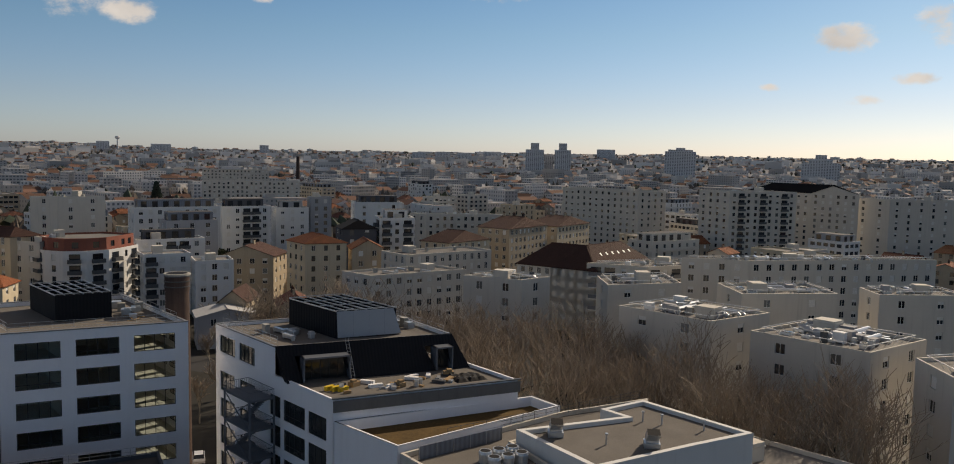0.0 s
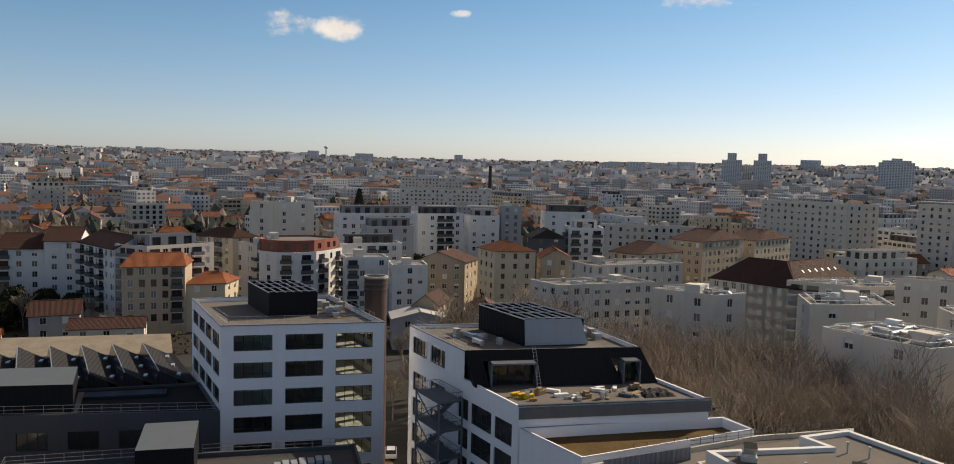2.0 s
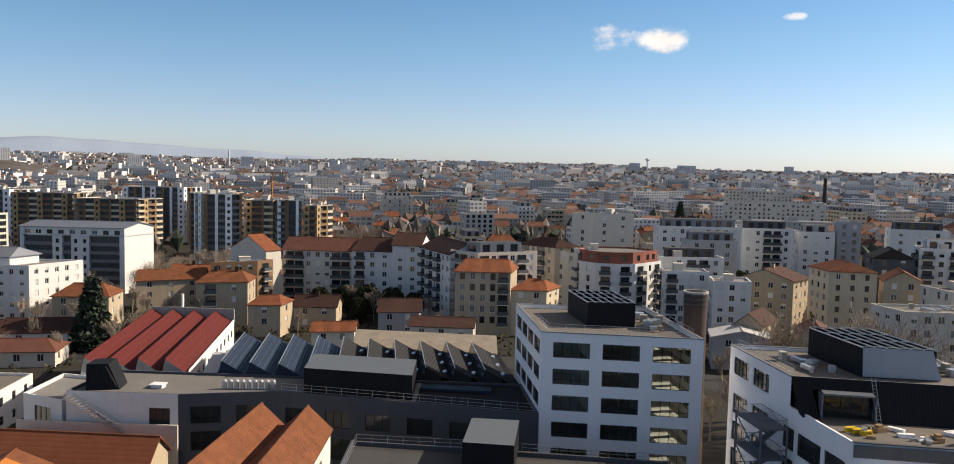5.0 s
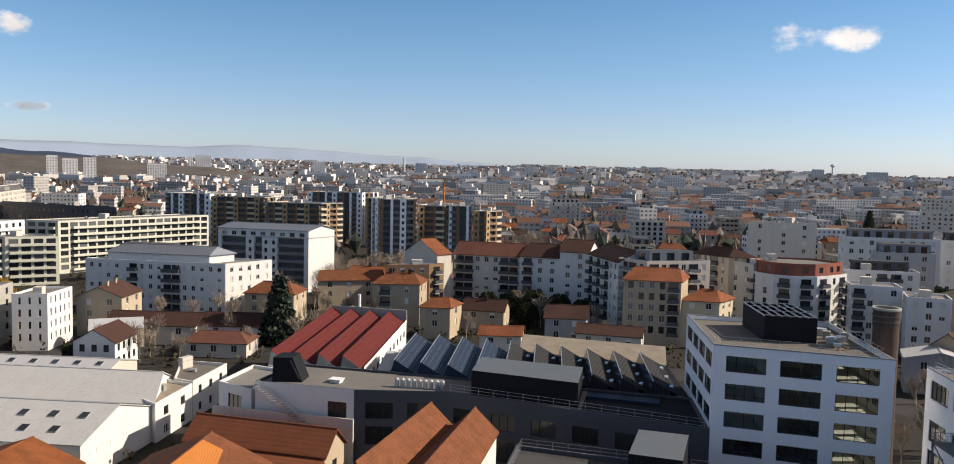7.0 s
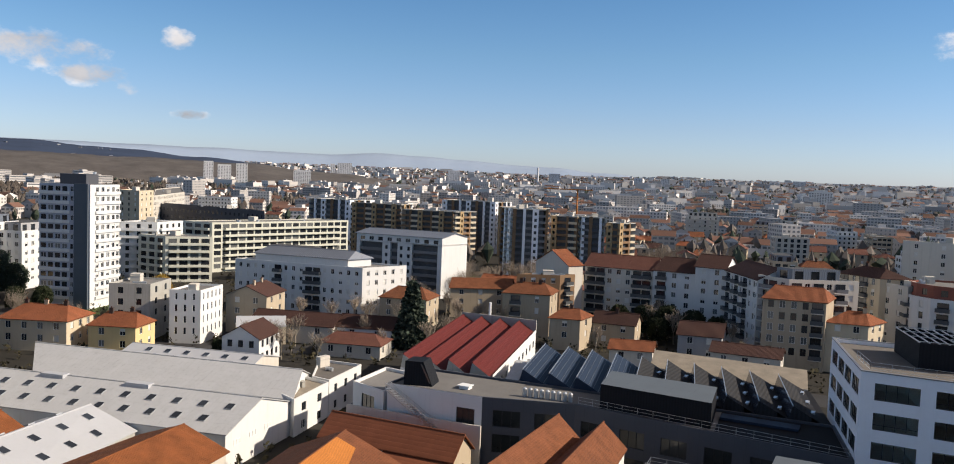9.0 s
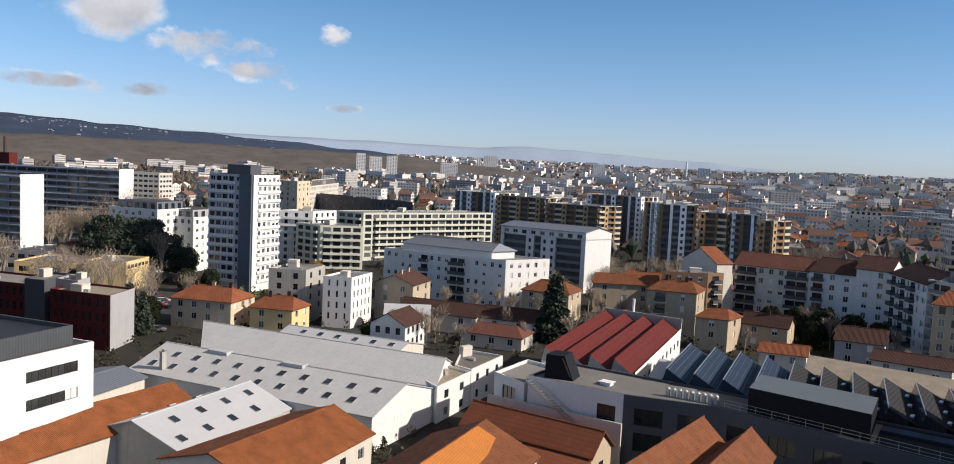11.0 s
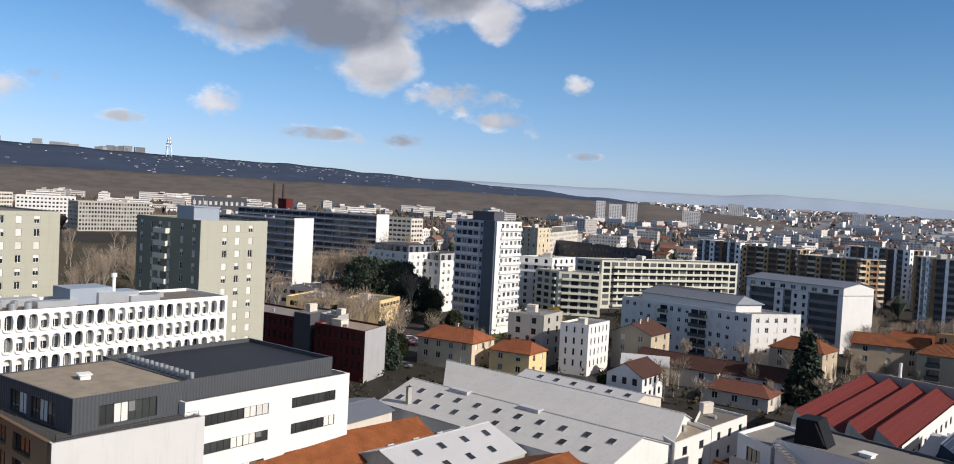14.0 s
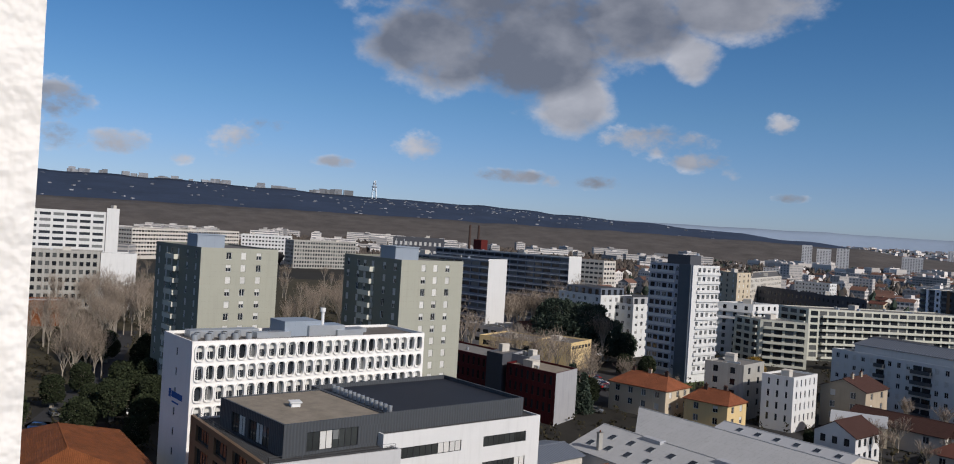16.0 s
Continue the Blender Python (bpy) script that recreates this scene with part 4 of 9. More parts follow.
# ---- the white office with the black roof box ----
DK = ("glazed", "glazed_low")
foot = [(-1.9, 106.8), (18.5, 106.2), (13.6, 129.6), (-6.3, 128.1)]
office = building("office_building", "white rendered office block with wide dark ribbon windows", foot, 24.0, OFFICE, roofmat=GRAVEL, storey=3.48, sill=0.73, win=(4.7, 2.0),
                  cols={0: 3, 3: 4, 1: 4}, sides=(0, 3, 1), edge=1.5, styles=DK, parapet=0.6, clutter=0, seed=3)


# floors and core seen through its glazing; partitions added to keep sun from the left windows
inn = grow(ccw(foot), -0.4)
for k in range(1, 7):
    z = 24.0 - 0.3 - 0.24 - 3.48 * k
    g = Geo()
    g.prism(inn, z - 0.32, z - 0.02, 0, bottom=True)
    part("floor_slab", g, [INSIDE], office)
a_, b_, c_, d_ = [Vector(q) for q in inn]
g = Geo()
g.prism([tuple(a_.lerp(b_, 0.12).lerp(d_.lerp(c_, 0.12), 0.42)), tuple(a_.lerp(b_, 0.62).lerp(d_.lerp(c_, 0.62), 0.42)), tuple(a_.lerp(b_, 0.62).lerp(d_.lerp(c_, 0.62), 0.8)), tuple(a_.lerp(b_, 0.12).lerp(d_.lerp(c_, 0.12), 0.8))], 0.1, 23.3)
part("core_wall", g, [INSIDE], office)
for s_ in (0.33, 0.66):
    p, q = a_.lerp(b_, s_), d_.lerp(c_, s_)
    q = p.lerp(q, 0.42)
    g = Geo()
    g.prism(ccw([tuple(p), (p.x + 0.12, p.y), (q.x + 0.12, q.y), tuple(q)]), 0.1, 23.3)
    part("partition", g, [INSIDE], office)


def coping_ring(t, foot, z, w=0.3):
    """A thin grey metal coping along a parapet."""
    g = Geo()
    o, i_ = grow(foot, 0.05), grow(foot, -w)
    n = len(foot)
    for k in range(n):
        j = (k + 1) % n
        g.face([(*o[k], z + 0.05), (*o[j], z + 0.05), (*i_[j], z + 0.05), (*i_[k], z + 0.05)])
        g.face([(*o[k], z - 0.08), (*o[j], z - 0.08), (*o[j], z + 0.05), (*o[k], z + 0.05)])
        g.face([(*i_[j], z - 0.03), (*i_[k], z - 0.03), (*i_[k], z + 0.05), (*i_[j], z + 0.05)])
    part("coping", g, [COPING], t, "thin grey metal coping")


coping_ring(office, ccw(foot), 24.0)


def louvre_box(t, quad, z0, z1, m, top_bars=True, lid=None, face_m=None):
    """A plant screen with a deep frame of steel bars over it."""
    q = ccw(quad)
    g = Geo()
    inner = grow(q, -0.15)
    n = len(q)
    for i in range(n):
        j = (i + 1) % n
        g.face([(*q[i], z0), (*q[j], z0), (*q[j], z1), (*q[i], z1)])
        g.face([(*inner[j], z0 + 0.3), (*inner[i], z0 + 0.3), (*inner[i], z1), (*inner[j], z1)])
        g.face([(*q[i], z1), (*q[j], z1), (*inner[j], z1), (*inner[i], z1)])
    g.face([(*p, z0 + 0.3) for p in inner])
    part("plant_screen", g, [m], t, "black louvred plant screen")
    if top_bars:
        a, b, c, d = [Vector((*p, z1 + 0.05)) for p in q]
        for k in range(7):
            s = k / 6
            bg = Geo()
            bg.bar(a.lerp(b, s), d.lerp(c, s), 0.09)
            part("steel_beam", bg, [STEEL], t)
        for k in range(4):
            s = k / 3
            bg = Geo()
            bg.bar(a.lerp(d, s) + Vector((0, 0, 0.12)), b.lerp(c, s) + Vector((0, 0, 0.12)), 0.06)
            part("steel_beam", bg, [STEEL], t)


boxA = thing("rooftop_plant", (6, 121, 23.4), "black louvred plant enclosure with steel grid top on the office roof", "plant enclosure")
louvre_box(boxA, [(4.2, 114.9), (10.7, 115.4), (8.2, 126.4), (1.6, 125.7)], 23.45, 26.7, BLACK)
railing(office, [(-1.0, 107.8), (17.3, 107.3)], 24.0, 0.9, 2.2)
railing(office, [(17.3, 107.3), (12.9, 128.8)], 24.0, 1.0, 1.8)
railing(office, [(-1.0, 107.8), (-2.6, 114.0)], 24.0, 1.0, 1.8)
for k in range(5):
    g = Geo()
    mm = pose(13.2 + 0.5 * math.sin(k * 2.4), 112.6 + 0.45 * k, 23.42 + 0.07 * k, 0, 0, 20 + 37 * k)
    g.box(-1.1, 1.1, -0.12, 0.12, 0, 0.07, 0, mm)
    solid("timber_plank", g, WOOD, (13.2, 112.6 + 0.45 * k, 23.42), "loose building timber lying on the white office roof", "timber", "planks on the office roof")

roof_clutter(office, [(10.8, 108.6), (16.8, 108.3), (13.0, 127.2), (9.4, 126.8)], 23.4, random.Random(61), 8, False)

# ---- old brick chimney ----
ch = thing("factory_chimney", (19.0, 117.0, 0), "old round brick factory chimney with a banded top", "chimney")
g = Geo()
g.cyl(19.0, 117.0, 0, 26.2, 1.75, 0, 28, 1.55)
part("shaft", g, [BRICK], ch)
for z in (26.2, 26.9, 27.6):
    g = Geo()
    g.cyl(19.0, 117.0, z, z + 0.55, 1.62, 0, 28)
    part("band", g, [BRICK], ch)
    g = Geo()
    g.cyl(19.0, 117.0, z + 0.55, z + 0.7, 1.7, 0, 28)
    part("hoop", g, [RAIL], ch, "dark iron hoop")
g = Geo()
g.cyl(19.0, 117.0, 28.3, 28.55, 1.72, 0, 28)
# flat black disc stands in for the darkness of the open flue
g.cyl(19.0, 117.0, 28.56, 28.57, 1.35, 1, 28)
part("rim", g, [CONCRETE, DECK_BLACK], ch, "pale concrete rim")

# ---- the stepped white office with black mansard ----
ob = building("office_building", "stepped white office block under construction with dark windows", [(22.3, 108.6), (28.6, 81.6), (50.4, 80.2), (46.0, 107.6)], 19.5, OFFICE, roofmat=GRAVEL,
              sides=(), parapet=0.4, clutter=0, seed=4, plain=(0,))
ob_a, ob_b = Vector((22.3, 108.6)), Vector((28.6, 81.6))
g = Geo()
LOWER = [(1.3, 5.2), (6.6, 10.6), (14.2, 16.7), (17.4, 22.1), (22.8, 26.5)]
g.facade(ob_a, ob_b, 0, 19.5, [(z, z + 2.5, LOWER) for z in (0.7, 4.18, 7.66, 11.14, 14.62)])
part("side_wall", g, [OFFICE], ob)
ob_u = (ob_b - ob_a).normalized()
for zb in (0.7, 4.18, 7.66, 11.14, 14.62):
    for x0, x1 in LOWER:
        p = ob_a + ob_u * (x0 + x1) / 2 + Vector((-ob_u.y, ob_u.x)) * 0.15
        glazed_window(x1 - x0, 2.5, ob, (p.x, p.y, zb), math.atan2(ob_u.y, ob_u.x), int(x0) % 2 == 1, OFFGLASS)
g = Geo()
g.facade((28.55, 81.35), (50.6, 79.95), 18.1, 19.35, [])
part("front_band", g, [TERRACE_BAND], ob, "dark concrete band under the terrace edge")
g = Geo()
g.box(0, 22.2, -0.05, 0.35, 19.5, 19.62, 0, Matrix.Translation((28.5, 81.4, 0)) @ Matrix.Rotation(math.atan2(-1.4, 21.8), 4, "Z"))
part("terrace_coping", g, [RAIL], ob, "dark metal coping")
up = [(22.3, 108.6), (25.6, 92.6), (47.2, 90.9), (45.6, 107.6)]
g = Geo()
fo = ccw(up)
L = (Vector(up[1]) - Vector(up[0])).length
g.facade(up[0], up[1], 19.5, 23.0, [(19.6, 21.8, [(1.3, 5.7), (6.9, 11.1)])])
for i in (2, 3):
    a, b = up[i], up[(i + 1) % 4]
    g.face([(*a, 19.5), (*b, 19.5), (*b, 23), (*a, 23)])
part("upper_wall", g, [OFFICE], ob)
flat_roof(ob, fo, 23.0, g2 := Geo(), GRAVEL, 0.45, name="upper_roof")
part("upper_parapet", g2, [OFFICE], ob)
coping_ring(ob, fo, 23.0)
u = (Vector(up[1]) - Vector(up[0])).normalized()
for x, w in ((3.5, 4.4), (9.0, 4.2)):
    p = Vector(up[0]) + u * x - Vector((u.y, -u.x)) * 0.15
    piece("window", win_mesh(w, 2.2, "strip"), ob, (p.x, p.y, 19.6), math.atan2(u.y, u.x))
# mansard: leans back towards the roof, with two door openings
g = Geo()
ml, mr = Vector((26.3, 90.3)), Vector((48.6, 88.6))
tl, tr = Vector((25.6, 92.5)), Vector((47.2, 90.9))


def mans(s, z):
    k = (z - 19.2) / 3.9
    p = ml.lerp(mr, s).lerp(tl.lerp(tr, s), k)
    return (p.x, p.y, z)


holes = [(0.08, 0.33), (0.80, 0.90)]
g.face([mans(0, 21.9), mans(1, 21.9), mans(1, 23.1), mans(0, 23.1)])
for s0, s1 in ((0, 0.08), (0.33, 0.80), (0.90, 1.0)):
    g.face([mans(s0, 19.2), mans(s1, 19.2), mans(s1, 21.9), mans(s0, 21.9)])
g.face([(ml.x, ml.y, 19.2), (tl.x, tl.y, 23.1), (tl.x - 0.02, tl.y + 0.5, 23.1), (ml.x - 0.02, ml.y + 2.6, 19.2)])
g.face([(mr.x, mr.y, 19.2), (mr.x + 0.3, mr.y + 3.0, 19.2), (tr.x, tr.y + 0.5, 23.1), (tr.x, tr.y, 23.1)])
part("mansard", g, [BLACK], ob, "black sheet-metal mansard front")
for s0, s1 in holes:
    c = mans((s0 + s1) / 2, 19.2)
    w = (s1 - s0) * 22.2
    g = Geo()
    aa = math.atan2((mr - ml).y, (mr - ml).x)
    mm = Matrix.Translation((c[0], c[1], 19.2)) @ Matrix.Rotation(aa, 4, "Z")
    g.box(-w / 2, -w / 2 + 0.18, -0.1, 1.8, 0, 2.75, 0, mm), g.box(w / 2 - 0.18, w / 2, -0.1, 1.8, 0, 2.75, 0, mm)
    g.box(-w / 2, w / 2, -0.1, 1.8, 2.57, 2.75, 0, mm)
    part("dormer", g, [STAIRBLUE], ob, "dull metal dormer surround")
    piece("window", win_mesh(w - 0.36, 2.55, "strip"), ob, mm @ Vector((0, 1.2, 0)), aa)
boxB = thing("rooftop_plant", (36, 101, 22.6), "black plant enclosure with grey panelled end on the stepped office", "plant enclosure")
louvre_box(boxB, [(33.9, 95.6), (41.6, 95.2), (38.8, 107.0), (31.3, 106.6)], 22.6, 25.9, BLACK)
g = Geo()
g.face([(34.0, 95.4, 22.7), (42.2, 95.0, 22.7), (41.2, 95.15, 25.95), (33.9, 95.5, 25.95)])
g.face([(42.2, 95.0, 22.7), (42.4, 95.9, 22.7), (41.4, 95.9, 25.95), (41.2, 95.15, 25.95)])
part("end_panel", g, [SLATE], boxB, "pale blue-grey sheet end wall")
railing(ob, [(23.0, 107.4), (26.2, 93.8)], 23.0, 0.9, 1.8)
railing(ob, [(44.8, 106.5), (46.6, 92.0)], 23.0, 0.9, 1.8)
roof_clutter(ob, [(24.8, 105.8), (27.4, 95.4), (33.0, 94.8), (30.6, 105.6)], 22.55, random.Random(62), 7, False)
roof_clutter(ob, [(40.6, 105.8), (42.8, 95.6), (46.2, 95.2), (44.6, 105.6)], 22.55, random.Random(63), 6, False)
# site clutter on the terrace
rng = random.Random(5)
for k in range(34):
    g = Geo()
    x, y = 30.5 + 15 * rng.random(), 83.6 + 4.0 * rng.random()
    mm = pose(x, y, 19.11, 0, 0, rng.uniform(0, 180))
    if k > 8:
        sz = rng.uniform(0.3, 0.9)
        g.box(-sz, sz, -sz * 0.35, sz * 0.3, 0, 0.1 + 0.25 * rng.random(), 0, mm)
        g.box(-sz * 0.5, sz * 0.8, sz * 0.2, sz * 0.5, 0, 0.08, 0, mm)
    elif k % 3 == 0:
        g.box(-0.8, 0.8, -0.25, 0.3, 0, 0.35, 0, mm)
    elif k % 3 == 1:
        g.box(-0.6, 0.6, -0.4, 0.4, 0, 0.5, 0, mm), g.box(-0.4, 0.2, -0.3, 0.3, 0.5, 0.75, 0, mm)
    else:
        g.cyl(x, y, 19.11, 19.9, 0.3, 0, 10)
    solid("building_scrap", g, [(WHITEMARK, WOOD, STEEL, RAIL)[k % (3 if k < 9 else 4)]], (x, y, 19.11), "loose building scrap lying on the terrace", "building material", "scrap on the terrace")
for k in range(3):
    g = Geo()
    mm = pose(29.9 + 0.6 * k, 86.4 - 0.5 * k, 19.11, 0, 0, 20)
    for j in range(4):
        g.box(-0.6, 0.6, -0.25, 0.25, j * 0.13, j * 0.13 + 0.08, 0, mm)
    solid("yellow_formwork", g, YELLOWP, (29.9, 86.4, 19.11), "stack of yellow formwork panels on the terrace", "formwork", "yellow formwork")
g = Geo()
def heap(i, j):
    x, y = 44.0 + 0.4 * i, 82.9 + 0.4 * j
    edge = min(i, 10 - i, j, 8 - j)
    return (x, y, 19.115 + (0.0 if edge == 0 else 0.28 + 0.32 * noise.noise((x * 1.7, y * 1.9, 2.0))))


for i in range(10):
    for j in range(8):
        g.face([heap(i, j), heap(i + 1, j), heap(i + 1, j + 1), heap(i, j + 1)])
solid("tarpaulin", g, DECK_BLACK, (46, 84.5, 19.11), "crumpled black tarpaulin and sheets at the terrace corner", "tarpaulin")
lad = thing("ladder", (33.6, 89.0, 19.11), "aluminium ladder leaning on the black mansard", "ladder")
g = Geo()
for s in (-0.2, 0.2):
    g.bar((33.6 + s, 88.7, 19.11), (33.6 + s, 91.2, 23.6), 0.03)
part("side_rails", g, [STEEL], lad)
g = Geo()
for k in range(12):
    f = k / 12
    g.bar((33.4, 88.7 + 2.5 * f, 19.4 + 4.2 * f), (33.8, 88.7 + 2.5 * f, 19.4 + 4.2 * f), 0.02)
part("rungs", g, [STEEL], lad)
# concrete front band, moss roof behind its white parapet, lower gravel roof
lo = thing("office_wing", (42, 76, 0), "low white office wing with a moss-grown roof", "building")
gf = ccw([(28.7, 81.3), (31.6, 71.6), (53.4, 75.9), (52.6, 80.6)])
FOOTPRINTS.append(gf)
g = Geo()
g.facade((28.7, 81.3), (31.6, 71.6), 0, 17.2, [(10.0, 13.0, [(3.2, 3.7), (5.4, 5.9), (7.2, 7.7)])])
for i in range(4):
    a, b = gf[i], gf[(i + 1) % 4]
    if (a, b) != ((28.7, 81.3), (31.6, 71.6)):
        g.face([(*a, 0), (*b, 0), (*b, 17.2), (*a, 17.2)])
flat_roof(lo, gf, 17.2, g, MOSS, 1.1, 0.35, label="moss-grown planted roof")
part("wall", g, [OFFICE], lo)
g = Geo()
for i in range(4):
    a, b = grow(gf, 0.04)[i], grow(gf, 0.04)[(i + 1) % 4]
    c, d = grow(gf, -0.1)[i], grow(gf, -0.1)[(i + 1) % 4]
    g.face([(*a, 17.23), (*b, 17.23), (*d, 17.23), (*c, 17.23)])
part("coping", g, [RAIL], lo, "dark metal coping")
low2 = thing("office_wing", (45, 66, 0), "low gravel-roofed office wing with a railing", "building")
cf = ccw([(31.8, 71.4), (33.5, 58.0), (43.0, 57.0), (43.2, 69.6), (55.0, 71.2), (61.9, 72.2), (66.0, 75.6), (53.7, 75.7)])
FOOTPRINTS.append(cf)
g = Geo()
for i in range(len(cf)):
    a, b = cf[i], cf[(i + 1) % len(cf)]
    g.face([(*a, 0), (*b, 0), (*b, 16.6), (*a, 16.6)])
flat_roof(low2, cf, 16.6, g, GRAVEL, 0.5, 0.3)
part("wall", g, [WARM], low2)
railing(low2, [(38.0, 73.6), (65.0, 76.0)], 16.6, 0.9, 1.6, RAIL)
scr = thing("plant_screen", (38, 70, 15.5), "grey corrugated screen wall round roof machines", "screen")
g = Geo()
g.box(0, 10.2, -0.06, 0.06, 14.6, 17.4, 0, Matrix.Translation((33.2, 70.2, 0)) @ Matrix.Rotation(radians(9), 4, "Z"))
part("sheet", g, [ZINC], scr)
g = Geo()
for k in range(6):
    p = Vector((33.2, 70.2, 0)) + Vector((math.cos(radians(9)), math.sin(radians(9)), 0)) * (k * 2.04)
    g.bar((p.x, p.y - 0.1, 14.6), (p.x, p.y - 0.1, 17.45), 0.05)
part("posts", g, [STEEL], scr)
for k in range(6):
    x, y = 38.6 + 1.5 * (k % 3), 65.2 + 1.7 * (k // 3)
    fan = thing("roof_fan", (x, y, 16.1), "round grey cooling fan on the low roof", "fan", "cooling fans on the low roof")
    g = Geo()
    g.cyl(x, y, 16.1, 17.0, 0.62, 0, 16), g.cyl(x, y, 17.0, 17.25, 0.68, 0, 16, 0.6)
    part("housing", g, [DUCT], fan)
    g = Geo()
    g.cyl(x, y, 17.255, 17.26, 0.5, 0, 16)
    part("grille", g, [DECK_BLACK], fan)

# ---- the near gravel roof with a white parapet ----
nr = thing("flat_roof_building", (54, 63, 0), "flat gravel-roofed building with a white coping", "building")
nf = ccw([(43.3, 69.0), (44.2, 57.2), (56.3, 57.7), (64.3, 57.8), (61.7, 71.6), (55.2, 70.9), (55.9, 67.7)])
FOOTPRINTS.append(nf)
g = Geo()
for i in range(len(nf)):
    a, b = nf[i], nf[(i + 1) % len(nf)]
    g.face([(*a, 0), (*b, 0), (*b, 18.0), (*a, 18.0)])
flat_roof(nr, nf, 18.0, g, GRAVEL, 0.45, 0.55)
part("wall", g, [WHITE], nr)


def duct_hood(x, y, z, ang):
    t = thing("roof_duct", (x, y, z), "bent sheet-metal air intake standing on the gravel roof", "duct", "bent roof ducts")
    mm = Matrix.Translation((x, y, z)) @ Matrix.Rotation(radians(ang), 4, "Z")
    g = Geo()
    g.box(-0.75, 0.75, -0.75, 0.75, 0, 0.5, 0, mm)
    g.box(-0.6, 0.6, -0.6, 0.6, 0.5, 1.0, 0, mm)
    part("base", g, [DUCT], t)
    g = Geo()
    n = 8
    prof = [(0.6 - 1.35 * math.sin(k / n * math.pi * 0.45), 1.0 + 1.3 * k / n * (1 - 0.25 * k / n)) for k in range(n + 1)]
    for k in range(n):
        (x0, z0), (x1, z1) = prof[k], prof[k + 1]
        w0, w1 = 1.2, 1.2
        pts = lambda xx, zz: [mm @ Vector((xx, -0.6, zz)), mm @ Vector((xx, 0.6, zz)), mm @ Vector((xx - w0, 0.6, zz - 0.25)), mm @ Vector((xx - w0, -0.6, zz - 0.25))]
        a, b = pts(x0, z0), pts(x1, z1)
        for i in range(4):
            j = (i + 1) % 4
            g.face([a[i], a[j], b[j], b[i]])
    part("bend", g, [DUCT], t)
    # black sheet over the duct end in place of its shaded inside
    g = Geo()
    a = pts(prof[-1][0] + 0.0, prof[-1][1] + 0.004)
    g.face(a)
    part("mouth", g, [DECK_BLACK], t)


duct_hood(46.6, 66.9, 17.55, 60)
duct_hood(53.2, 60.2, 17.55, 55)
for x, y in ((58.5, 64.8), (61.2, 61.5), (49.5, 62.5), (57.4, 66.5)):
    g = Geo()
    g.cyl(x, y, 17.55, 18.55, 0.09, 0, 8), g.cyl(x, y, 18.55, 18.7, 0.16, 0, 8)
    solid("vent_pipe", g, [DUCT], (x, y, 17.55), "thin vent pipe on the gravel roof", "pipe", "vent pipes")
building("flat_roof_building", "low flat-roofed block beside bare trees", [(65.5, 71), (66.2, 48), (77, 50), (73, 66)], 14.0, WARM, clutter=1, seed=8)

# ---- dark workshop with sawtooth roof ----
ws = thing("workshop", (-36, 122, 0), "dark grey workshop block with a glazed sawtooth roof", "workshop")
wf = [(-66.5, 106.2), (-51.0, 107.2), (-38.3, 111.2), (-2.0, 107.0), (-4.9, 121.4), (-50.6, 119.2), (-66.8, 118.4)]
FOOTPRINTS.append(wf)
g = Geo()
g.facade(wf[1], wf[2], 0, 13.2, [(5.2, 7.9, [(1.6, 5.6), (7.6, 11.6)]), (9.0, 11.4, [(1.6, 5.6), (7.6, 11.6)])])
span = (Vector(wf[3]) - Vector(wf[2])).length
cols_w = [(1.0 + 5.9 * k, 4.6 + 5.9 * k) for k in range(6)]
g.facade(wf[2], wf[3], 0, 13.2, [(4.2, 7.2, cols_w), (8.7, 11.0, cols_w)])
for i in (3, 4, 5):
    g.face([(*wf[i], 0), (*wf[i + 1], 0), (*wf[i + 1], 13.2), (*wf[i], 13.2)])
flat_roof(ws, ccw(wf), 13.2, g, BITUMEN_LT, 0.35, 0.3)
part("wall", g, [DARKGREY], ws)
g = Geo()
g.facade(wf[0], wf[1], 0, 13.2, [(8.4, 11.2, [(11.5, 14.4)])])
g.facade(wf[6], wf[0], 0, 13.2, [])
part("white_wall", g, [WHITE], ws, "white rendered end of the workshop")
for a, b, xs, zs in ((wf[1], wf[2], ((3.6, 4.0), (9.6, 4.0)), ((5.2, 2.7), (9.0, 2.4))), (wf[2], wf[3], [((c0 + c1) / 2, c1 - c0) for c0, c1 in cols_w], ((4.2, 3.0), (8.7, 2.3))), (wf[0], wf[1], ((12.95, 2.9),), ((8.4, 2.8),))):
    u = (Vector(b) - Vector(a)).normalized()
    for x, w in xs:
        for zb, hh in zs:
            p = Vector(a) + u * x + Vector((-u.y, u.x)) * 0.15
            piece("window", win_mesh(w, hh, "strip"), ws, (p.x, p.y, zb), math.atan2(u.y, u.x))
g = Geo()
g.face([(*p, 12.875) for p in [(-18.8, 110.0), (-2.6, 107.9), (-5.2, 121.0), (-19.6, 120.4)]])
part("black_deck", g, [DECK_BLACK], ws, "black membrane roof deck")
g = Geo()
g.prism(ccw([(-35.0, 112.2), (-19.4, 110.9), (-20.4, 120.2), (-36.2, 121.0)]), 12.9, 16.4, 0, top=1)
part("black_box", g, [BLACK, LID], ws, "black plant box with a pale blue-grey lid")
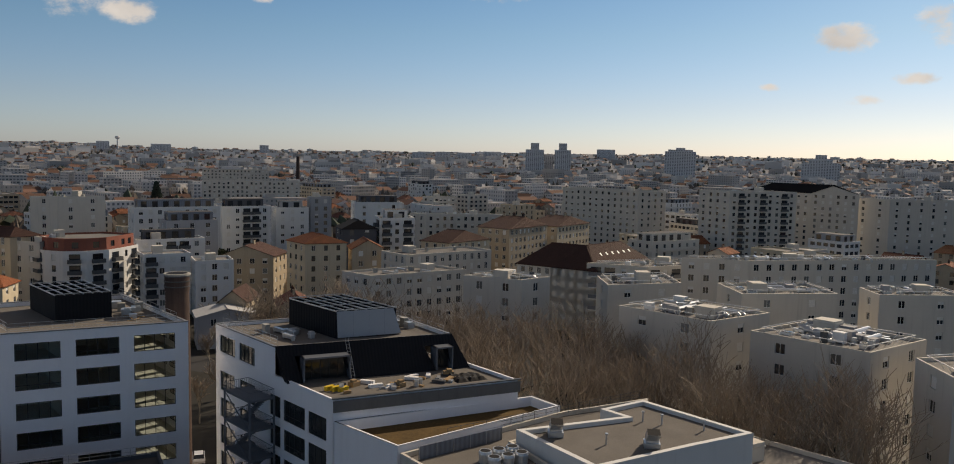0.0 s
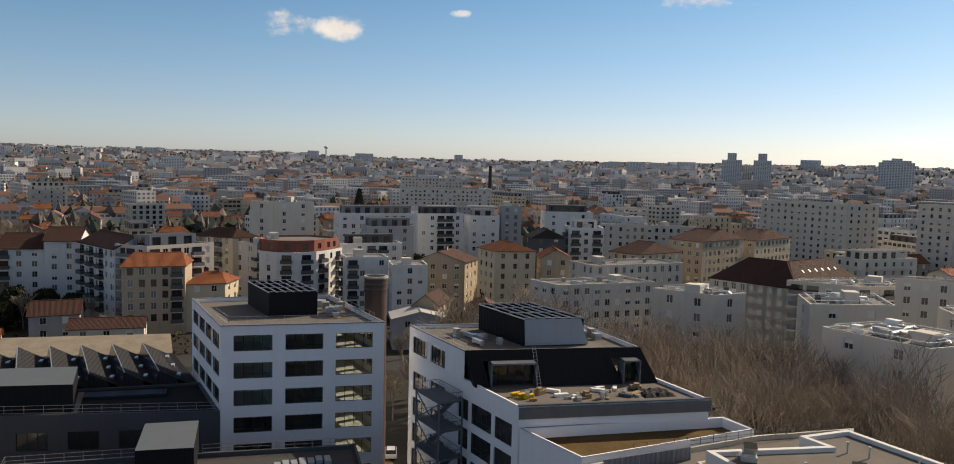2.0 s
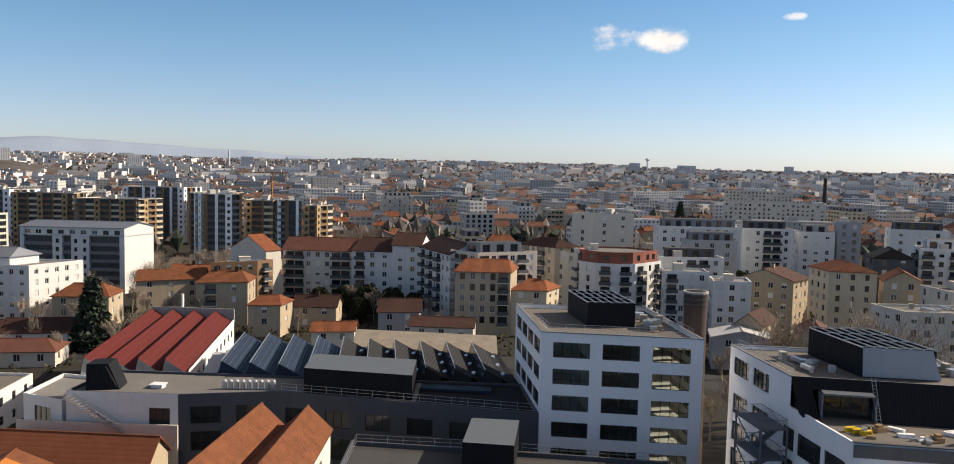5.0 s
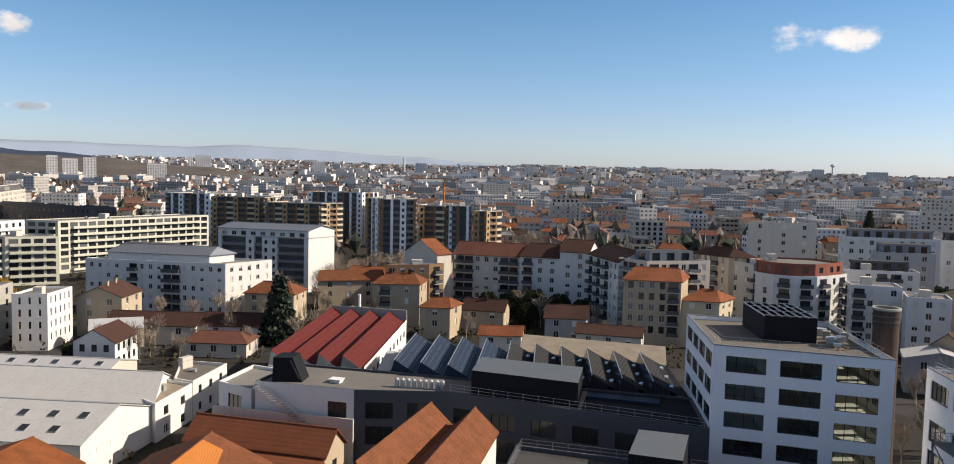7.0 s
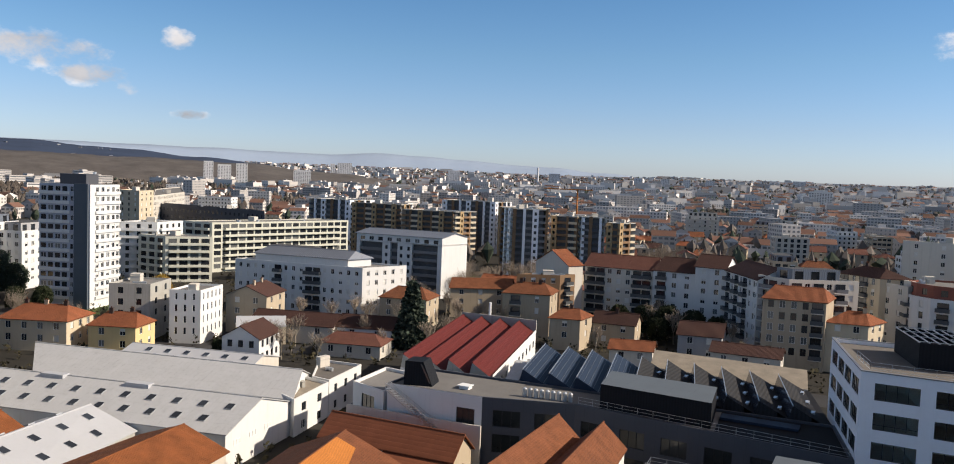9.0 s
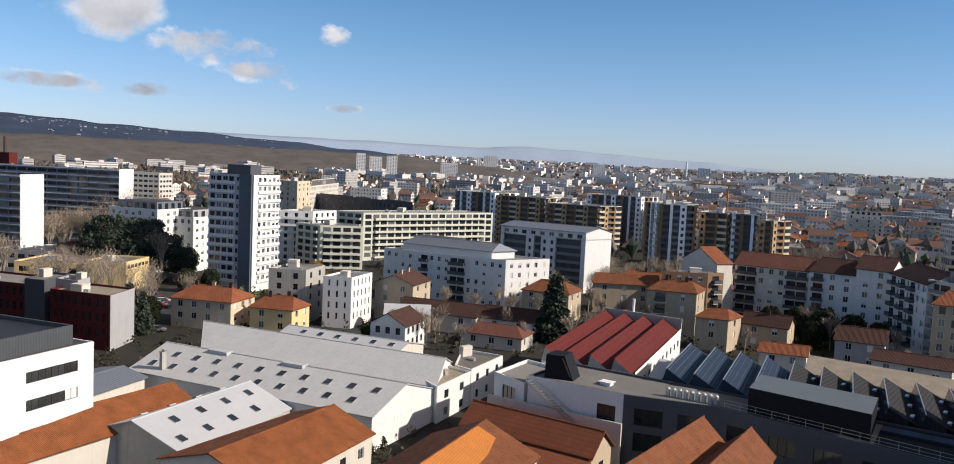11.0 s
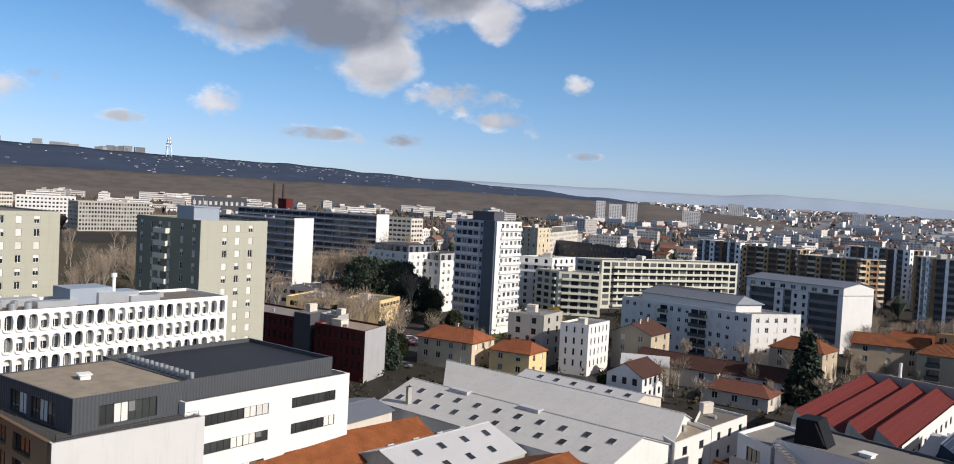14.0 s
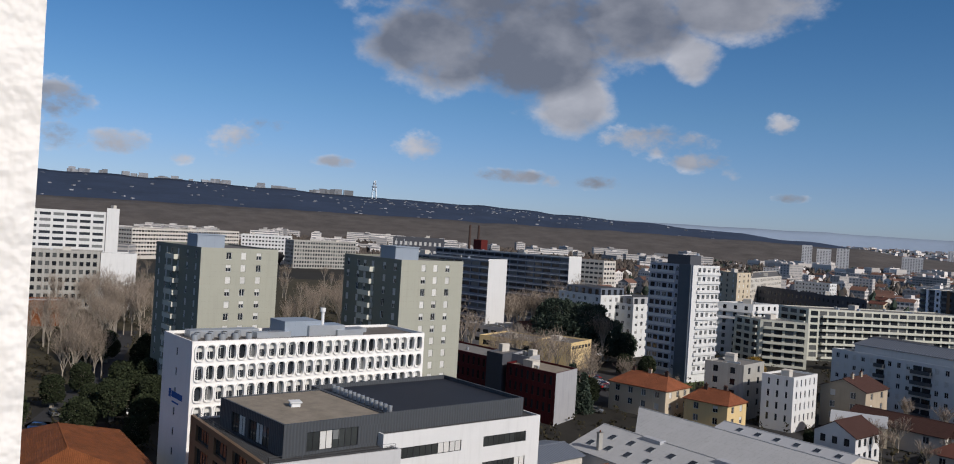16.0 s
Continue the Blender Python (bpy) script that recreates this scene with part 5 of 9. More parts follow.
railing(ws, [(-38.0, 111.6), (-2.6, 107.6)], 13.2, 1.0, 2.2)
for k in range(10):
    # ridges run slightly askew, from the back edge forward; the long slope falls to the east into a black valley
    bx, by, fy = -54.6 + 4.46 * k, 140.6, 119.6 if k < 4 else 121.6
    fx = bx + 0.215 * (by - fy)
    zp, z0 = 15.0, 13.0
    panel = k < 4
    wide = 3.9 if panel else 2.5
    zv = zp - (zp - z0) * wide / 3.9

    def at(x, s, z):
        return (fx + (bx - fx) * s + x, fy + (by - fy) * s, z)

    g = Geo()
    g.face([at(0, 0, zp), at(wide, 0, zv), at(wide, 1, zv), at(0, 1, zp)])
    g.face([at(-0.5, 0, z0), at(wide, 0, z0), at(wide, 0, zv), at(0, 0, zp)])
    g.face([at(wide, 1, z0), at(-0.5, 1, z0), at(0, 1, zp), at(wide, 1, zv)])
    part("roof_tooth", g, [SAWPANEL if panel else SAWSLOPE], ws, "blue-black panelled slope of a sawtooth roof" if panel else "grey corrugated slope of a sawtooth roof")
    g = Geo()
    g.bar(at(0, -0.01, zp + 0.03), at(0, 1.01, zp + 0.03), 0.09)
    part("ridge_cap", g, [STEEL], ws, "pale metal ridge cap")
    if not panel:
        g = Geo()
        g.face([at(wide, 0, zv), at(3.96, 0, z0), at(3.96, 1, z0), at(wide, 1, zv)])
        part("valley_gutter", g, [DECK_BLACK], ws, "black membrane valley gutter")
    g = Geo()
    g.face([at(-0.5, 1, z0), at(-0.5, 0, z0), at(0, 0, zp), at(0, 1, zp)])
    part("roof_glazing", g, [SAWGLASS], ws, "dark north-light glazing")
    for j in range(5 if panel else 0):
        f = (j + 0.5) / 5
        g = Geo()
        g.bar(at(wide * f, 0, zp + (zv - zp) * f + 0.04), at(wide * f, 1, zp + (zv - zp) * f + 0.04), 0.03)
        part("panel_rail", g, [ZINC], ws)
    for j in range(0 if panel else 3):
        g = Geo()
        x, y, z = at(3.2, 0.2 + 0.3 * j, z0 + 0.25)
        g.box(x - 0.25, x + 0.25, y - 0.7, y + 0.7, z - 0.1, z + 0.35)
        part("valley_vent", g, [DUCT], ws, "small metal vent in the valley")
g = Geo()
g.prism(ccw([(-50.8, 119.4), (-5.2, 121.6), (-9.6, 140.4), (-56.0, 141.0)]), 0, 12.98, 0, top=1)
part("hall_wall", g, [DARKGREY, DECK_BLACK], ws)
g = Geo()
g.prism(ccw([(-54.0, 119.4), (-51.0, 119.5), (-56.2, 141.0), (-60.4, 141.0)]), 0, 11.2)
part("side_gutter", g, [FIBRE], ws, "pale sheet roof strip beside the red hall")
g = Geo()
g.box(-56.6, -55.0, 110.6, 111.9, 12.85, 13.3), g.box(-56.8, -54.8, 110.4, 112.1, 13.3, 13.42)
part("roof_hatch", g, [PVC], ws)
g = Geo()
g.box(-19.2, -9.0, 116.2, 118.6, 12.9, 13.25)
part("deck_panel", g, [SAWPANEL], ws, "low dark panels on the black deck")
g = Geo()
g.prism(ccw([(-35.5, 141.4), (-9.9, 140.6), (-10.8, 149), (-36.8, 149.6)]), 0, [13.2, 13.2, 14.6, 14.6], 0, top=1)
part("back_lean_to", g, [WARM, GRAVEL_LT], ws, "low annex with a pale corrugated roof")
for k in range(9):
    g = Geo()
    x = -46.5 + 0.85 * k
    g.cyl(x, 112.2 + 0.12 * k, 12.86, 14.0, 0.33, 0, 12)
    g.cyl(x, 112.2 + 0.12 * k, 14.0, 14.2, 0.33, 0, 12, 0.15)
    solid("roof_cylinder", g, [DUCT], (x, 112.2, 12.86), "shiny metal vent cylinder in a row on the workshop roof", "vent", "row of metal cylinders")
st = thing("stair_housing", (-64.0, 112.0, 13.2), "black tapered stair housing on the workshop roof", "stair housing")
g = Geo()
b0, b1 = [(-64.7, 107.9), (-60.4, 109.2), (-61.2, 112.8), (-65.4, 111.6)], [(-64.6, 108.05), (-61.9, 108.9), (-62.6, 112.4), (-65.2, 111.5)]
for i in range(4):
    j = (i + 1) % 4
    g.face([(*b0[i], 12.85), (*b0[j], 12.85), (*b1[j], 16.5), (*b1[i], 16.5)])
g.face([(*p, 16.5) for p in b1])
part("housing", g, [BLACK], st)
g = Geo()
g.face([(-60.85, 109.0, 13.3), (-60.6, 109.08, 13.3), (-62.05, 108.75, 16.2), (-62.3, 108.68, 16.2)])
part("glass_slot", g, [GLASS_LIT], st)
stair = thing("outside_stair", (-62, 105.6, 5), "galvanised steel stair along the white workshop wall", "stairs")
g = Geo()
for k in range(18):
    f = k / 18
    g.box(-66.0 + 9.0 * f, -65.45 + 9.0 * f, 104.9, 106.0, 12.6 - 5.2 * f, 12.66 - 5.2 * f)
part("treads", g, [STEEL], stair)
g = Geo()
for y in (104.9, 106.0):
    g.bar((-66, y, 12.5), (-57, y, 7.3), 0.09), g.bar((-66, y, 13.6), (-57, y, 8.4), 0.04)
    for k in range(7):
        f = k / 6
        g.bar((-66 + 9 * f, y, 12.5 - 5.2 * f), (-66 + 9 * f, y, 13.6 - 5.2 * f), 0.03)
part("handrail", g, [STEEL], stair)
building("workshop_annex", "white flat-roofed annex with one large window", [(-74.5, 108.8), (-67.2, 106.3), (-68.8, 119.0), (-75.5, 120.0)], 11.8, WHITE, cols={0: 1}, sides=(0,), win=(3.2, 2.6), storey=4.4, sill=0.9, styles=("strip",), clutter=0, seed=9)
g = Geo()
g.prism(ccw([(-73, 104.9), (-50.6, 106.1), (-50.6, 106.4), (-73, 105.2)]), 0, 9.2)
solid("boundary_wall", g, [WARM], (-62, 105.5, 0), "long low pale boundary wall behind the brown tiled roof", "wall")

# ---- red sawtooth hall ----
rh = thing("sawtooth_hall", (-68, 148, 0), "white hall with four red metal sawtooth roofs", "hall")
fl, fr, bl, br = Vector((-76.0, 125.5)), Vector((-58.6, 127.0)), Vector((-87.0, 170.0)), Vector((-68.6, 170.5))
FOOTPRINTS.append(ccw([tuple(fl), tuple(fr), tuple(br), tuple(bl)]))
g = Geo()
g.face([(*fl, 0), (*fr, 0), (*fr, 10.6), (*fl, 10.6)])
g.face([(*br, 0), (*bl, 0), (*bl, 10.6), (*br, 10.6)])
g.face([(*bl, 0), (*fl, 0), (*fl, 10.6), (*bl, 10.6)])
cw = [(3.0 + 4.2 * k, 4.6 + 4.2 * k) for k in range(10)]
g.facade(fr, br, 0, 11.4, [(4.0, 5.6, cw), (8.0, 9.4, cw)])
part("wall", g, [WHITE], rh)
u = (br - fr).normalized()
for c0, c1 in cw:
    for zb, hh in ((4.0, 1.6), (8.0, 1.4)):
        p = fr + u * (c0 + c1) / 2 + Vector((-u.y, u.x)) * 0.15
        piece("window", win_mesh(1.6, hh, "dark"), rh, (p.x, p.y, zb), math.atan2(u.y, u.x))
for k in range(6):
    p = fr + u * (14 + 4.2 * k) + Vector((u.y, -u.x)) * 0.3
    g = Geo()
    g.box(-0.45, 0.45, -0.3, 0.3, 0, 0.8, 0, Matrix.Translation((p.x, p.y, 6.2)) @ Matrix.Rotation(math.atan2(u.y, u.x), 4, "Z"))
    part("air_conditioner", g, [PVC], rh, "white air-conditioning unit")
for k in range(4):
    a0, a1, c0, c1 = fl.lerp(fr, k / 4), fl.lerp(fr, (k + 1) / 4), bl.lerp(br, k / 4), bl.lerp(br, (k + 1) / 4)
    pf, pb = a0.lerp(a1, 0.12), c0.lerp(c1, 0.12)
    z0, zp = 10.6, 13.0
    g = Geo()
    g.face([(*a1, z0), (*c1, z0), (*pb, zp), (*pf, zp)])
    g.bar((*pf, zp + 0.04), (*pb, zp + 0.04), 0.13)
    part("red_slope", g, [REDROOF], rh, "red metal roof slope")
    g = Geo()
    g.face([(*c0, z0), (*a0, z0), (*pf, zp), (*pb, zp)])
    part("roof_glazing", g, [SAWGLASS], rh)
    g = Geo()
    g.face([(*a0, z0), (*a1, z0), (*pf, zp)])
    part("tooth_gable", g, [CONCRETE], rh)
    g = Geo()
    g.prism(ccw([tuple(c0 + Vector((0, 0.02))), tuple(c1 + Vector((0, 0.02))), tuple(c1 + Vector((0, 0.3))), tuple(c0 + Vector((0, 0.3)))]), z0, zp + 0.5)
    part("back_parapet", g, [CONCRETE], rh)
g = Geo()
g.cyl(-80.5, 171.5, 0, 16.2, 0.32, 0, 10)
part("flue", g, [PVC], rh, "white flue pipe")

# ---- low flat block in front of the workshop ----
lb = building("flat_roof_building", "dark flat-roofed block with a steel railing", [(-24.2, 96.6), (-22.5, 78.0), (12.8, 78.0), (13.4, 95.5)], 11.8, DARKGREY, roofmat=BITUMEN, clutter=0, sides=(), seed=2)
railing(lb, [(-23.4, 95.9), (-10.2, 96.0)], 11.8, 1.0, 2.0)
railing(lb, [(-3.6, 95.8), (12.4, 94.8)], 11.8, 1.0, 2.0)
railing(lb, [(-23.4, 95.9), (-21.9, 79.0)], 11.8, 1.0, 2.0)
g = Geo()
g.prism(ccw([(-9.9, 89.0), (-4.2, 88.8), (-4.1, 98.0), (-9.8, 98.0)]), 11.4, 14.9, 0, top=1)
part("roof_box", g, [BLACK, LID], lb, "black roof box with a pale lid")
g = Geo()
for k in range(7):
    g.box(4 + k * 0.9, 4.7 + k * 0.9, 90.5 + 0.3 * (k % 3), 92.4 + 0.3 * (k % 2), 11.32, 11.42 + 0.06 * k)
part("roof_sheets", g, [SLATE], lb)

# ---- tiled sheds near the viewpoint ----
building("tiled_warehouse", "long brick-orange tiled gable roof over a white shed", [(-39.8, 78.0), (-33.4, 77.6), (-34.0, 101.0), (-40.0, 101.0)], 11.7, WARM, "pitched", TERRA_OLD, rise=2.7, axis=1, sides=(), over=0.3, group="twin tiled sheds", category="shed")
building("tiled_warehouse", "long brick-orange tiled gable roof over a white shed", [(-33.3, 77.6), (-25.8, 77.6), (-28.0, 101.0), (-33.9, 101.0)], 11.7, WHITE, "pitched", TERRA_OLD, rise=2.7, axis=1, sides=(), over=0.3, group="twin tiled sheds", category="shed")
building("tiled_shed", "shed with a low red-brown ribbed tile roof", [(-72.2, 97.6), (-51.0, 98.4), (-51.2, 104.6), (-72.4, 104.2)], 6.6, BEIGE, "pitched", BROWN_LONG, rise=2.6, axis=0, sides=(0, 1), storey=3.2, win=(1.4, 1.0), cols={0: 4, 1: 1}, styles=("dark",), category="shed", low=2)
lean = thing("lean_to", (-62, 95.5, 0), "low lean-to with a red-brown ribbed tile roof", "shed")
g = Geo()
g.prism(ccw([(-72.0, 92.6), (-51.4, 93.4), (-51.2, 98.2), (-72.1, 97.4)]), 0, [4.1, 4.1, 5.6, 5.6])
part("wall", g, [BEIGE], lean)
g = Geo()
q = [(-72.6, 91.9, 4.15), (-50.9, 92.7, 4.15), (-50.8, 98.3, 6.05), (-72.6, 97.5, 6.05)]
g.face(q), g.face([(x, y, z - 0.18) for x, y, z in reversed(q)])
for i in range(4):
    a, b = q[i], q[(i + 1) % 4]
    g.face([(a[0], a[1], a[2] - 0.18), (b[0], b[1], b[2] - 0.18), b, a])
part("roof", g, [BROWN_LONG], lean)
g = Geo()
g.bar((-61.9, 92.4, 4.38), (-61.7, 97.9, 6.12), 0.09)
part("joint_strip", g, [STEEL], lean, "pale metal strip across the tiles")
building("tiled_shed", "shed with weathered tiles and a bright orange repaired patch", [(-65.8, 69.9), (-50.6, 72.0), (-54.6, 90.3), (-69.8, 88.0)], 7.8, WARM, "pitched", TERRA_OLD, rise=3.2, axis=1, sides=(), category="shed")
g = Geo()
ra, rb, ea, eb = Vector((-62.2, 89.15, 11.06)), Vector((-58.2, 70.95, 11.06)), Vector((-54.6, 90.3, 7.86)), Vector((-50.6, 72.0, 7.86))
for n0, n1, w0, w1 in ((0.14, 0.40, 0.36, 0.5), (0.40, 1.0, 0.5, 0.62)):
    p, q = ra.lerp(rb, n0), ra.lerp(rb, n1)
    g.face([p, q, q.lerp(ea.lerp(eb, n1), w1), p.lerp(ea.lerp(eb, n0), w0)][::-1])
solid("roof_patch", g, ORANGE_NEW, (-60, 80, 7.9), "patch of new bright orange tiles on the shed roof", "roof tiles")
building("tiled_shed", "shed with a broad terracotta tiled roof", [(-93.5, 61.5), (-75.5, 63.5), (-80.8, 87.4), (-96.0, 86.2)], 5.4, WARM, "pitched", SHEDTILE, rise=2.6, axis=1, sides=(1,), storey=3.6, win=(1.5, 1.6), cols={1: 5}, styles=("dark", "pvc"), category="shed")
building("tiled_shed", "long shed with an orange-brown tiled roof", [(-113.5, 34.0), (-101.0, 35.0), (-107.5, 77.0), (-119.5, 75.5)], 5.9, WARM, "pitched", SHEDTILE, rise=2.6, axis=1, sides=(), category="shed")
building("tiled_house", "building with a terracotta hip roof", [(-156.0, -16.0), (-121.0, -14.0), (-124.5, 11.0), (-158.0, 4.5)], 6.4, WARM, "pitched", SHEDTILE, rise=4.0, axis=0, hip=0.28, sides=(0, 1, 2), category="house")

# ---- grey corrugated halls ----
def hall(foot, h, rise, axis, label, wall, roofm, lights=None, seed=1):
    t = building("industrial_hall", label, foot, h, wall, "pitched", roofm, rise=rise, axis=axis, sides=(), over=0.25, category="hall")
    f = ccw([tuple(p) for p in foot])
    if axis:
        f = f[1:] + f[:1]
    a, b, c, d = [Vector((*p, h)) for p in f]
    r0, r1 = (a + d) / 2 + Vector((0, 0, rise)), (b + c) / 2 + Vector((0, 0, rise))
    sides = ((a, b, r1, r0), (c, d, r0, r1))
    for side, rows, n, s0, s1 in lights or ():
        p, q, rq, rp = sides[side]
        for rr in rows:
            for k in range(n):
                s = s0 + (s1 - s0) * (k + (0.5 if rows.index(rr) % 2 else 0.0)) / n
                lo_, hi = p.lerp(q, s), rp.lerp(rq, s)
                pos = lo_.lerp(hi, rr)
                u = (q - p).normalized()
                w = (hi - lo_).normalized()
                nn = u.cross(w)
                g = Geo()
                for s_, e_ in ((0.62, 0.0),):
                    pts = [pos + u * x + w * y + nn * 0.16 for x, y in ((-0.6, -0.75), (0.6, -0.75), (0.6, 0.75), (-0.6, 0.75))]
                    base = [x - nn * 0.2 for x in pts]
                    g.face(pts, 1)
                    for i in range(4):
                        g.face([base[i], base[(i + 1) % 4], pts[(i + 1) % 4], pts[i]], 0)
                part("skylight", g, [STEEL, GLASS], t)
    return t


h2 = hall([(-134.1, 81.5), (-85.0, 91.8), (-88.4, 111.0), (-139.4, 100.4)], 5.9, 3.0, 0, "long grey corrugated hall with rows of small skylights", WHITE, FIBRE, [(0, (0.3, 0.66), 10, 0.06, 0.98)])
hall([(-139.6, 100.6), (-88.6, 111.4), (-97.5, 127.5), (-157.5, 114.5)], 6.1, 2.9, 0, "long grey corrugated hall with a plain roof", WHITE, FIBRE)
hall([(-111.4, 61.0), (-93.0, 64.7), (-99.2, 88.0), (-115.2, 85.0)], 5.0, 3.0, 1, "smaller hall with a smooth pale sheet roof and skylights", CONCRETE, FIBRE_SMOOTH, [(0, (0.3, 0.72), 4, 0.1, 0.98), (1, (0.5,), 4, 0.1, 0.98)])
hall([(-141.5, 119.6), (-112.0, 126.0), (-116.0, 141.0), (-146.0, 134.0)], 4.6, 1.8, 0, "low hall with a pale roof and small skylights", WARM, FIBRE_SMOOTH, [(0, (0.35, 0.7), 6, 0.1, 0.98)])
# gable windows, lamp and flue of the long hall
u = Vector((-88.4 + 85.0, 111.0 - 91.8)).normalized()
for k in range(3):
    p = Vector((-85.0, 91.8)) + u * (3.0 + 4.4 * k) + Vector((u.y, -u.x)) * 0.02
    piece("window", win_mesh(1.8, 0.9, "curtain"), h2, (p.x, p.y, 3.4), math.atan2(u.y, u.x))
chimney_stack(h2, -128.5, 84.6, 7.4, 2.2, 0.8, 0.8, CONCRETE, 1)
for x, y in ((-124.0, 93.2), (-108.0, 96.6)):
    g = Geo()
    mm = Matrix.Translation((x, y, 8.5)) @ Matrix.Rotation(radians(11.8), 4, "Z")
    g.box(-2.2, 2.2, -0.8, 0.8, 0, 0.7, 0, mm)
    part("ridge_vent", g, [FIBRE_SMOOTH], h2, "raised ridge ventilator")
building("annex", "white flat-roofed annex beside the grey hall", [(-99.8, 115.5), (-87.2, 110.2), (-89.6, 123.0), (-101.0, 125.0)], 6.5, WHITE, roofmat=GRAVEL_LT, cols={0: 3, 1: 2}, win=(1.6, 1.5), storey=3.1, clutter=2, styles=("dark", "curtain"), seed=21)
building("annex", "white flat-roofed annex with small windows", [(-94.0, 123.8), (-89.6, 123.2), (-92.0, 137.0), (-101.5, 136.0)], 6.8, WHITE, roofmat=GRAVEL, cols={1: 3, 0: 1}, sides=(0, 1), win=(1.2, 1.5), storey=3.1, clutter=2, styles=("dark",), seed=22)
building("lean_to", "open lean-to with a translucent corrugated roof", [(-134.5, 66.0), (-123.5, 68.0), (-127.5, 80.5), (-138.0, 78.5)], 6.0, WARM, "pitched", ZINC, rise=1.0, axis=1, sides=(), category="shed")

# ---- black and white office ----
dd = thing("office_building", (-114, 40, 0), "modern office with white walls and anthracite top storeys", "building")
dfoot = ccw([(-103.7, 35.0), (-110.7, 62.0), (-133.7, 56.0), (-126.7, 29.0)])
FOOTPRINTS.append(dfoot)
g = Geo()
A, B = Vector((-103.7, 35.0)), Vector((-110.7, 62.0))
g.facade(A, B, 0, 17.6, [(6.4, 7.9, [(1.5, 12.5), (16.0, 25.5)]), (10.3, 11.8, [(1.0, 13.0), (17.0, 25.2)]), (14.0, 15.5, [(1.0, 13.0), (17.0, 25.2)])])
for i in range(4):
    a, b = Vector(dfoot[i]), Vector(dfoot[(i + 1) % 4])
    if (a - A).length < 0.01 and (b - B).length < 0.01:
        continue
    g.face([(*a, 0), (*b, 0), (*b, 17.6), (*a, 17.6)])
flat_roof(dd, dfoot, 17.6, g, BITUMEN, 0.3)
part("wall", g, [WHITE], dd)
u = (B - A).normalized()
for x0, x1, zs in ((1.5, 12.5, (6.4,)), (16.0, 25.5, (6.4,)), (1.0, 13.0, (10.3, 14.0)), (17.0, 25.2, (10.3, 14.0))):
    for zb in zs:
        n = int((x1 - x0) / 2.0)
        w = (x1 - x0) / n
        for k in range(n):
            p = A + u * (x0 + w * (k + 0.5)) + Vector((-u.y, u.x)) * 0.15
            piece("window", win_mesh(w, 1.5, ("strip", "strip_white", "strip", "strip", "strip_blind", "strip_white", "strip")[(k * 3 + int(zb)) % 7]), dd, (p.x, p.y, zb), math.atan2(u.y, u.x))
att = ccw([(-105.5, 35.4), (-112.2, 59.8), (-131.5, 54.6), (-124.8, 30.2)])
g = Geo()
for i in range(4):
    a, b = att[i], att[(i + 1) % 4]
    g.face([(*a, 17.3), (*b, 17.3), (*b, 20.0), (*a, 20.0)])
flat_roof(dd, att, 20.0, g, ROOFBLUE, 0.6, 0.3, name="upper_roof")
part("upper_storey", g, [ANTHRA], dd, "anthracite seamed metal top storey")
fw = ccw([(-98.2, 18.9), (-101.9, 36.9), (-126.0, 31.5), (-123.6, 13.6)])
FOOTPRINTS.append(fw)
g = Geo()
for i in range(4):
    a, b = fw[i], fw[(i + 1) % 4]
    g.face([(*a, 0), (*b, 0), (*b, 16.1), (*a, 16.1)])
flat_roof(dd, fw, 16.1, g, BITUMEN, 0.25, 0.3, name="terrace")
part("front_wall", g, [PALEGREY], dd, "plain pale wall of the front wing")
al = ccw([(-101.3, 21.5), (-105.3, 35.6), (-122.0, 30.9), (-118.2, 16.2)])
g = Geo()
A2, B2 = Vector((-101.3, 21.5)), Vector((-105.3, 35.6))
g.facade(A2, B2, 15.9, 20.0, [(16.3, 18.7, [(3.2, 10.6)])], depth=0.2)
C2, D2 = Vector((-118.2, 16.2)), Vector((-101.3, 21.5))
g.facade(C2, D2, 15.9, 20.0, [(16.2, 18.8, [(3.5, 7.5), (8.5, 14.0)])], depth=0.2)
for i in range(4):
    a, b = Vector(al[i]), Vector(al[(i + 1) % 4])
    if ((a - A2).length < 0.01 and (b - B2).length < 0.01) or ((a - C2).length < 0.01 and (b - D2).length < 0.01):
        continue
    g.face([(*a, 15.9), (*b, 15.9), (*b, 20.0), (*a, 20.0)])
flat_roof(dd, al, 20.0, g, GRAVEL_LT, 0.15, 0.25, name="pavilion_roof", label="pale gravel roof")
part("roof_pavilion", g, [ANTHRA], dd, "anthracite metal roof pavilion")
for (a, b), (x0, x1), zb, hh in (((A2, B2), (3.2, 10.6), 16.3, 2.4), ((C2, D2), (3.5, 7.5), 16.2, 2.6), ((C2, D2), (8.5, 14.0), 16.2, 2.6)):
    u = (b - a).normalized()
    n = max(2, int((x1 - x0) / 1.8))
    w = (x1 - x0) / n
    for k in range(n):
        p = a + u * (x0 + w * (k + 0.5)) + Vector((-u.y, u.x)) * 0.17
        piece("window", win_mesh(w, hh, ("strip", "strip_white", "strip_blind")[k % 3]), dd, (p.x, p.y, zb), math.atan2(u.y, u.x))
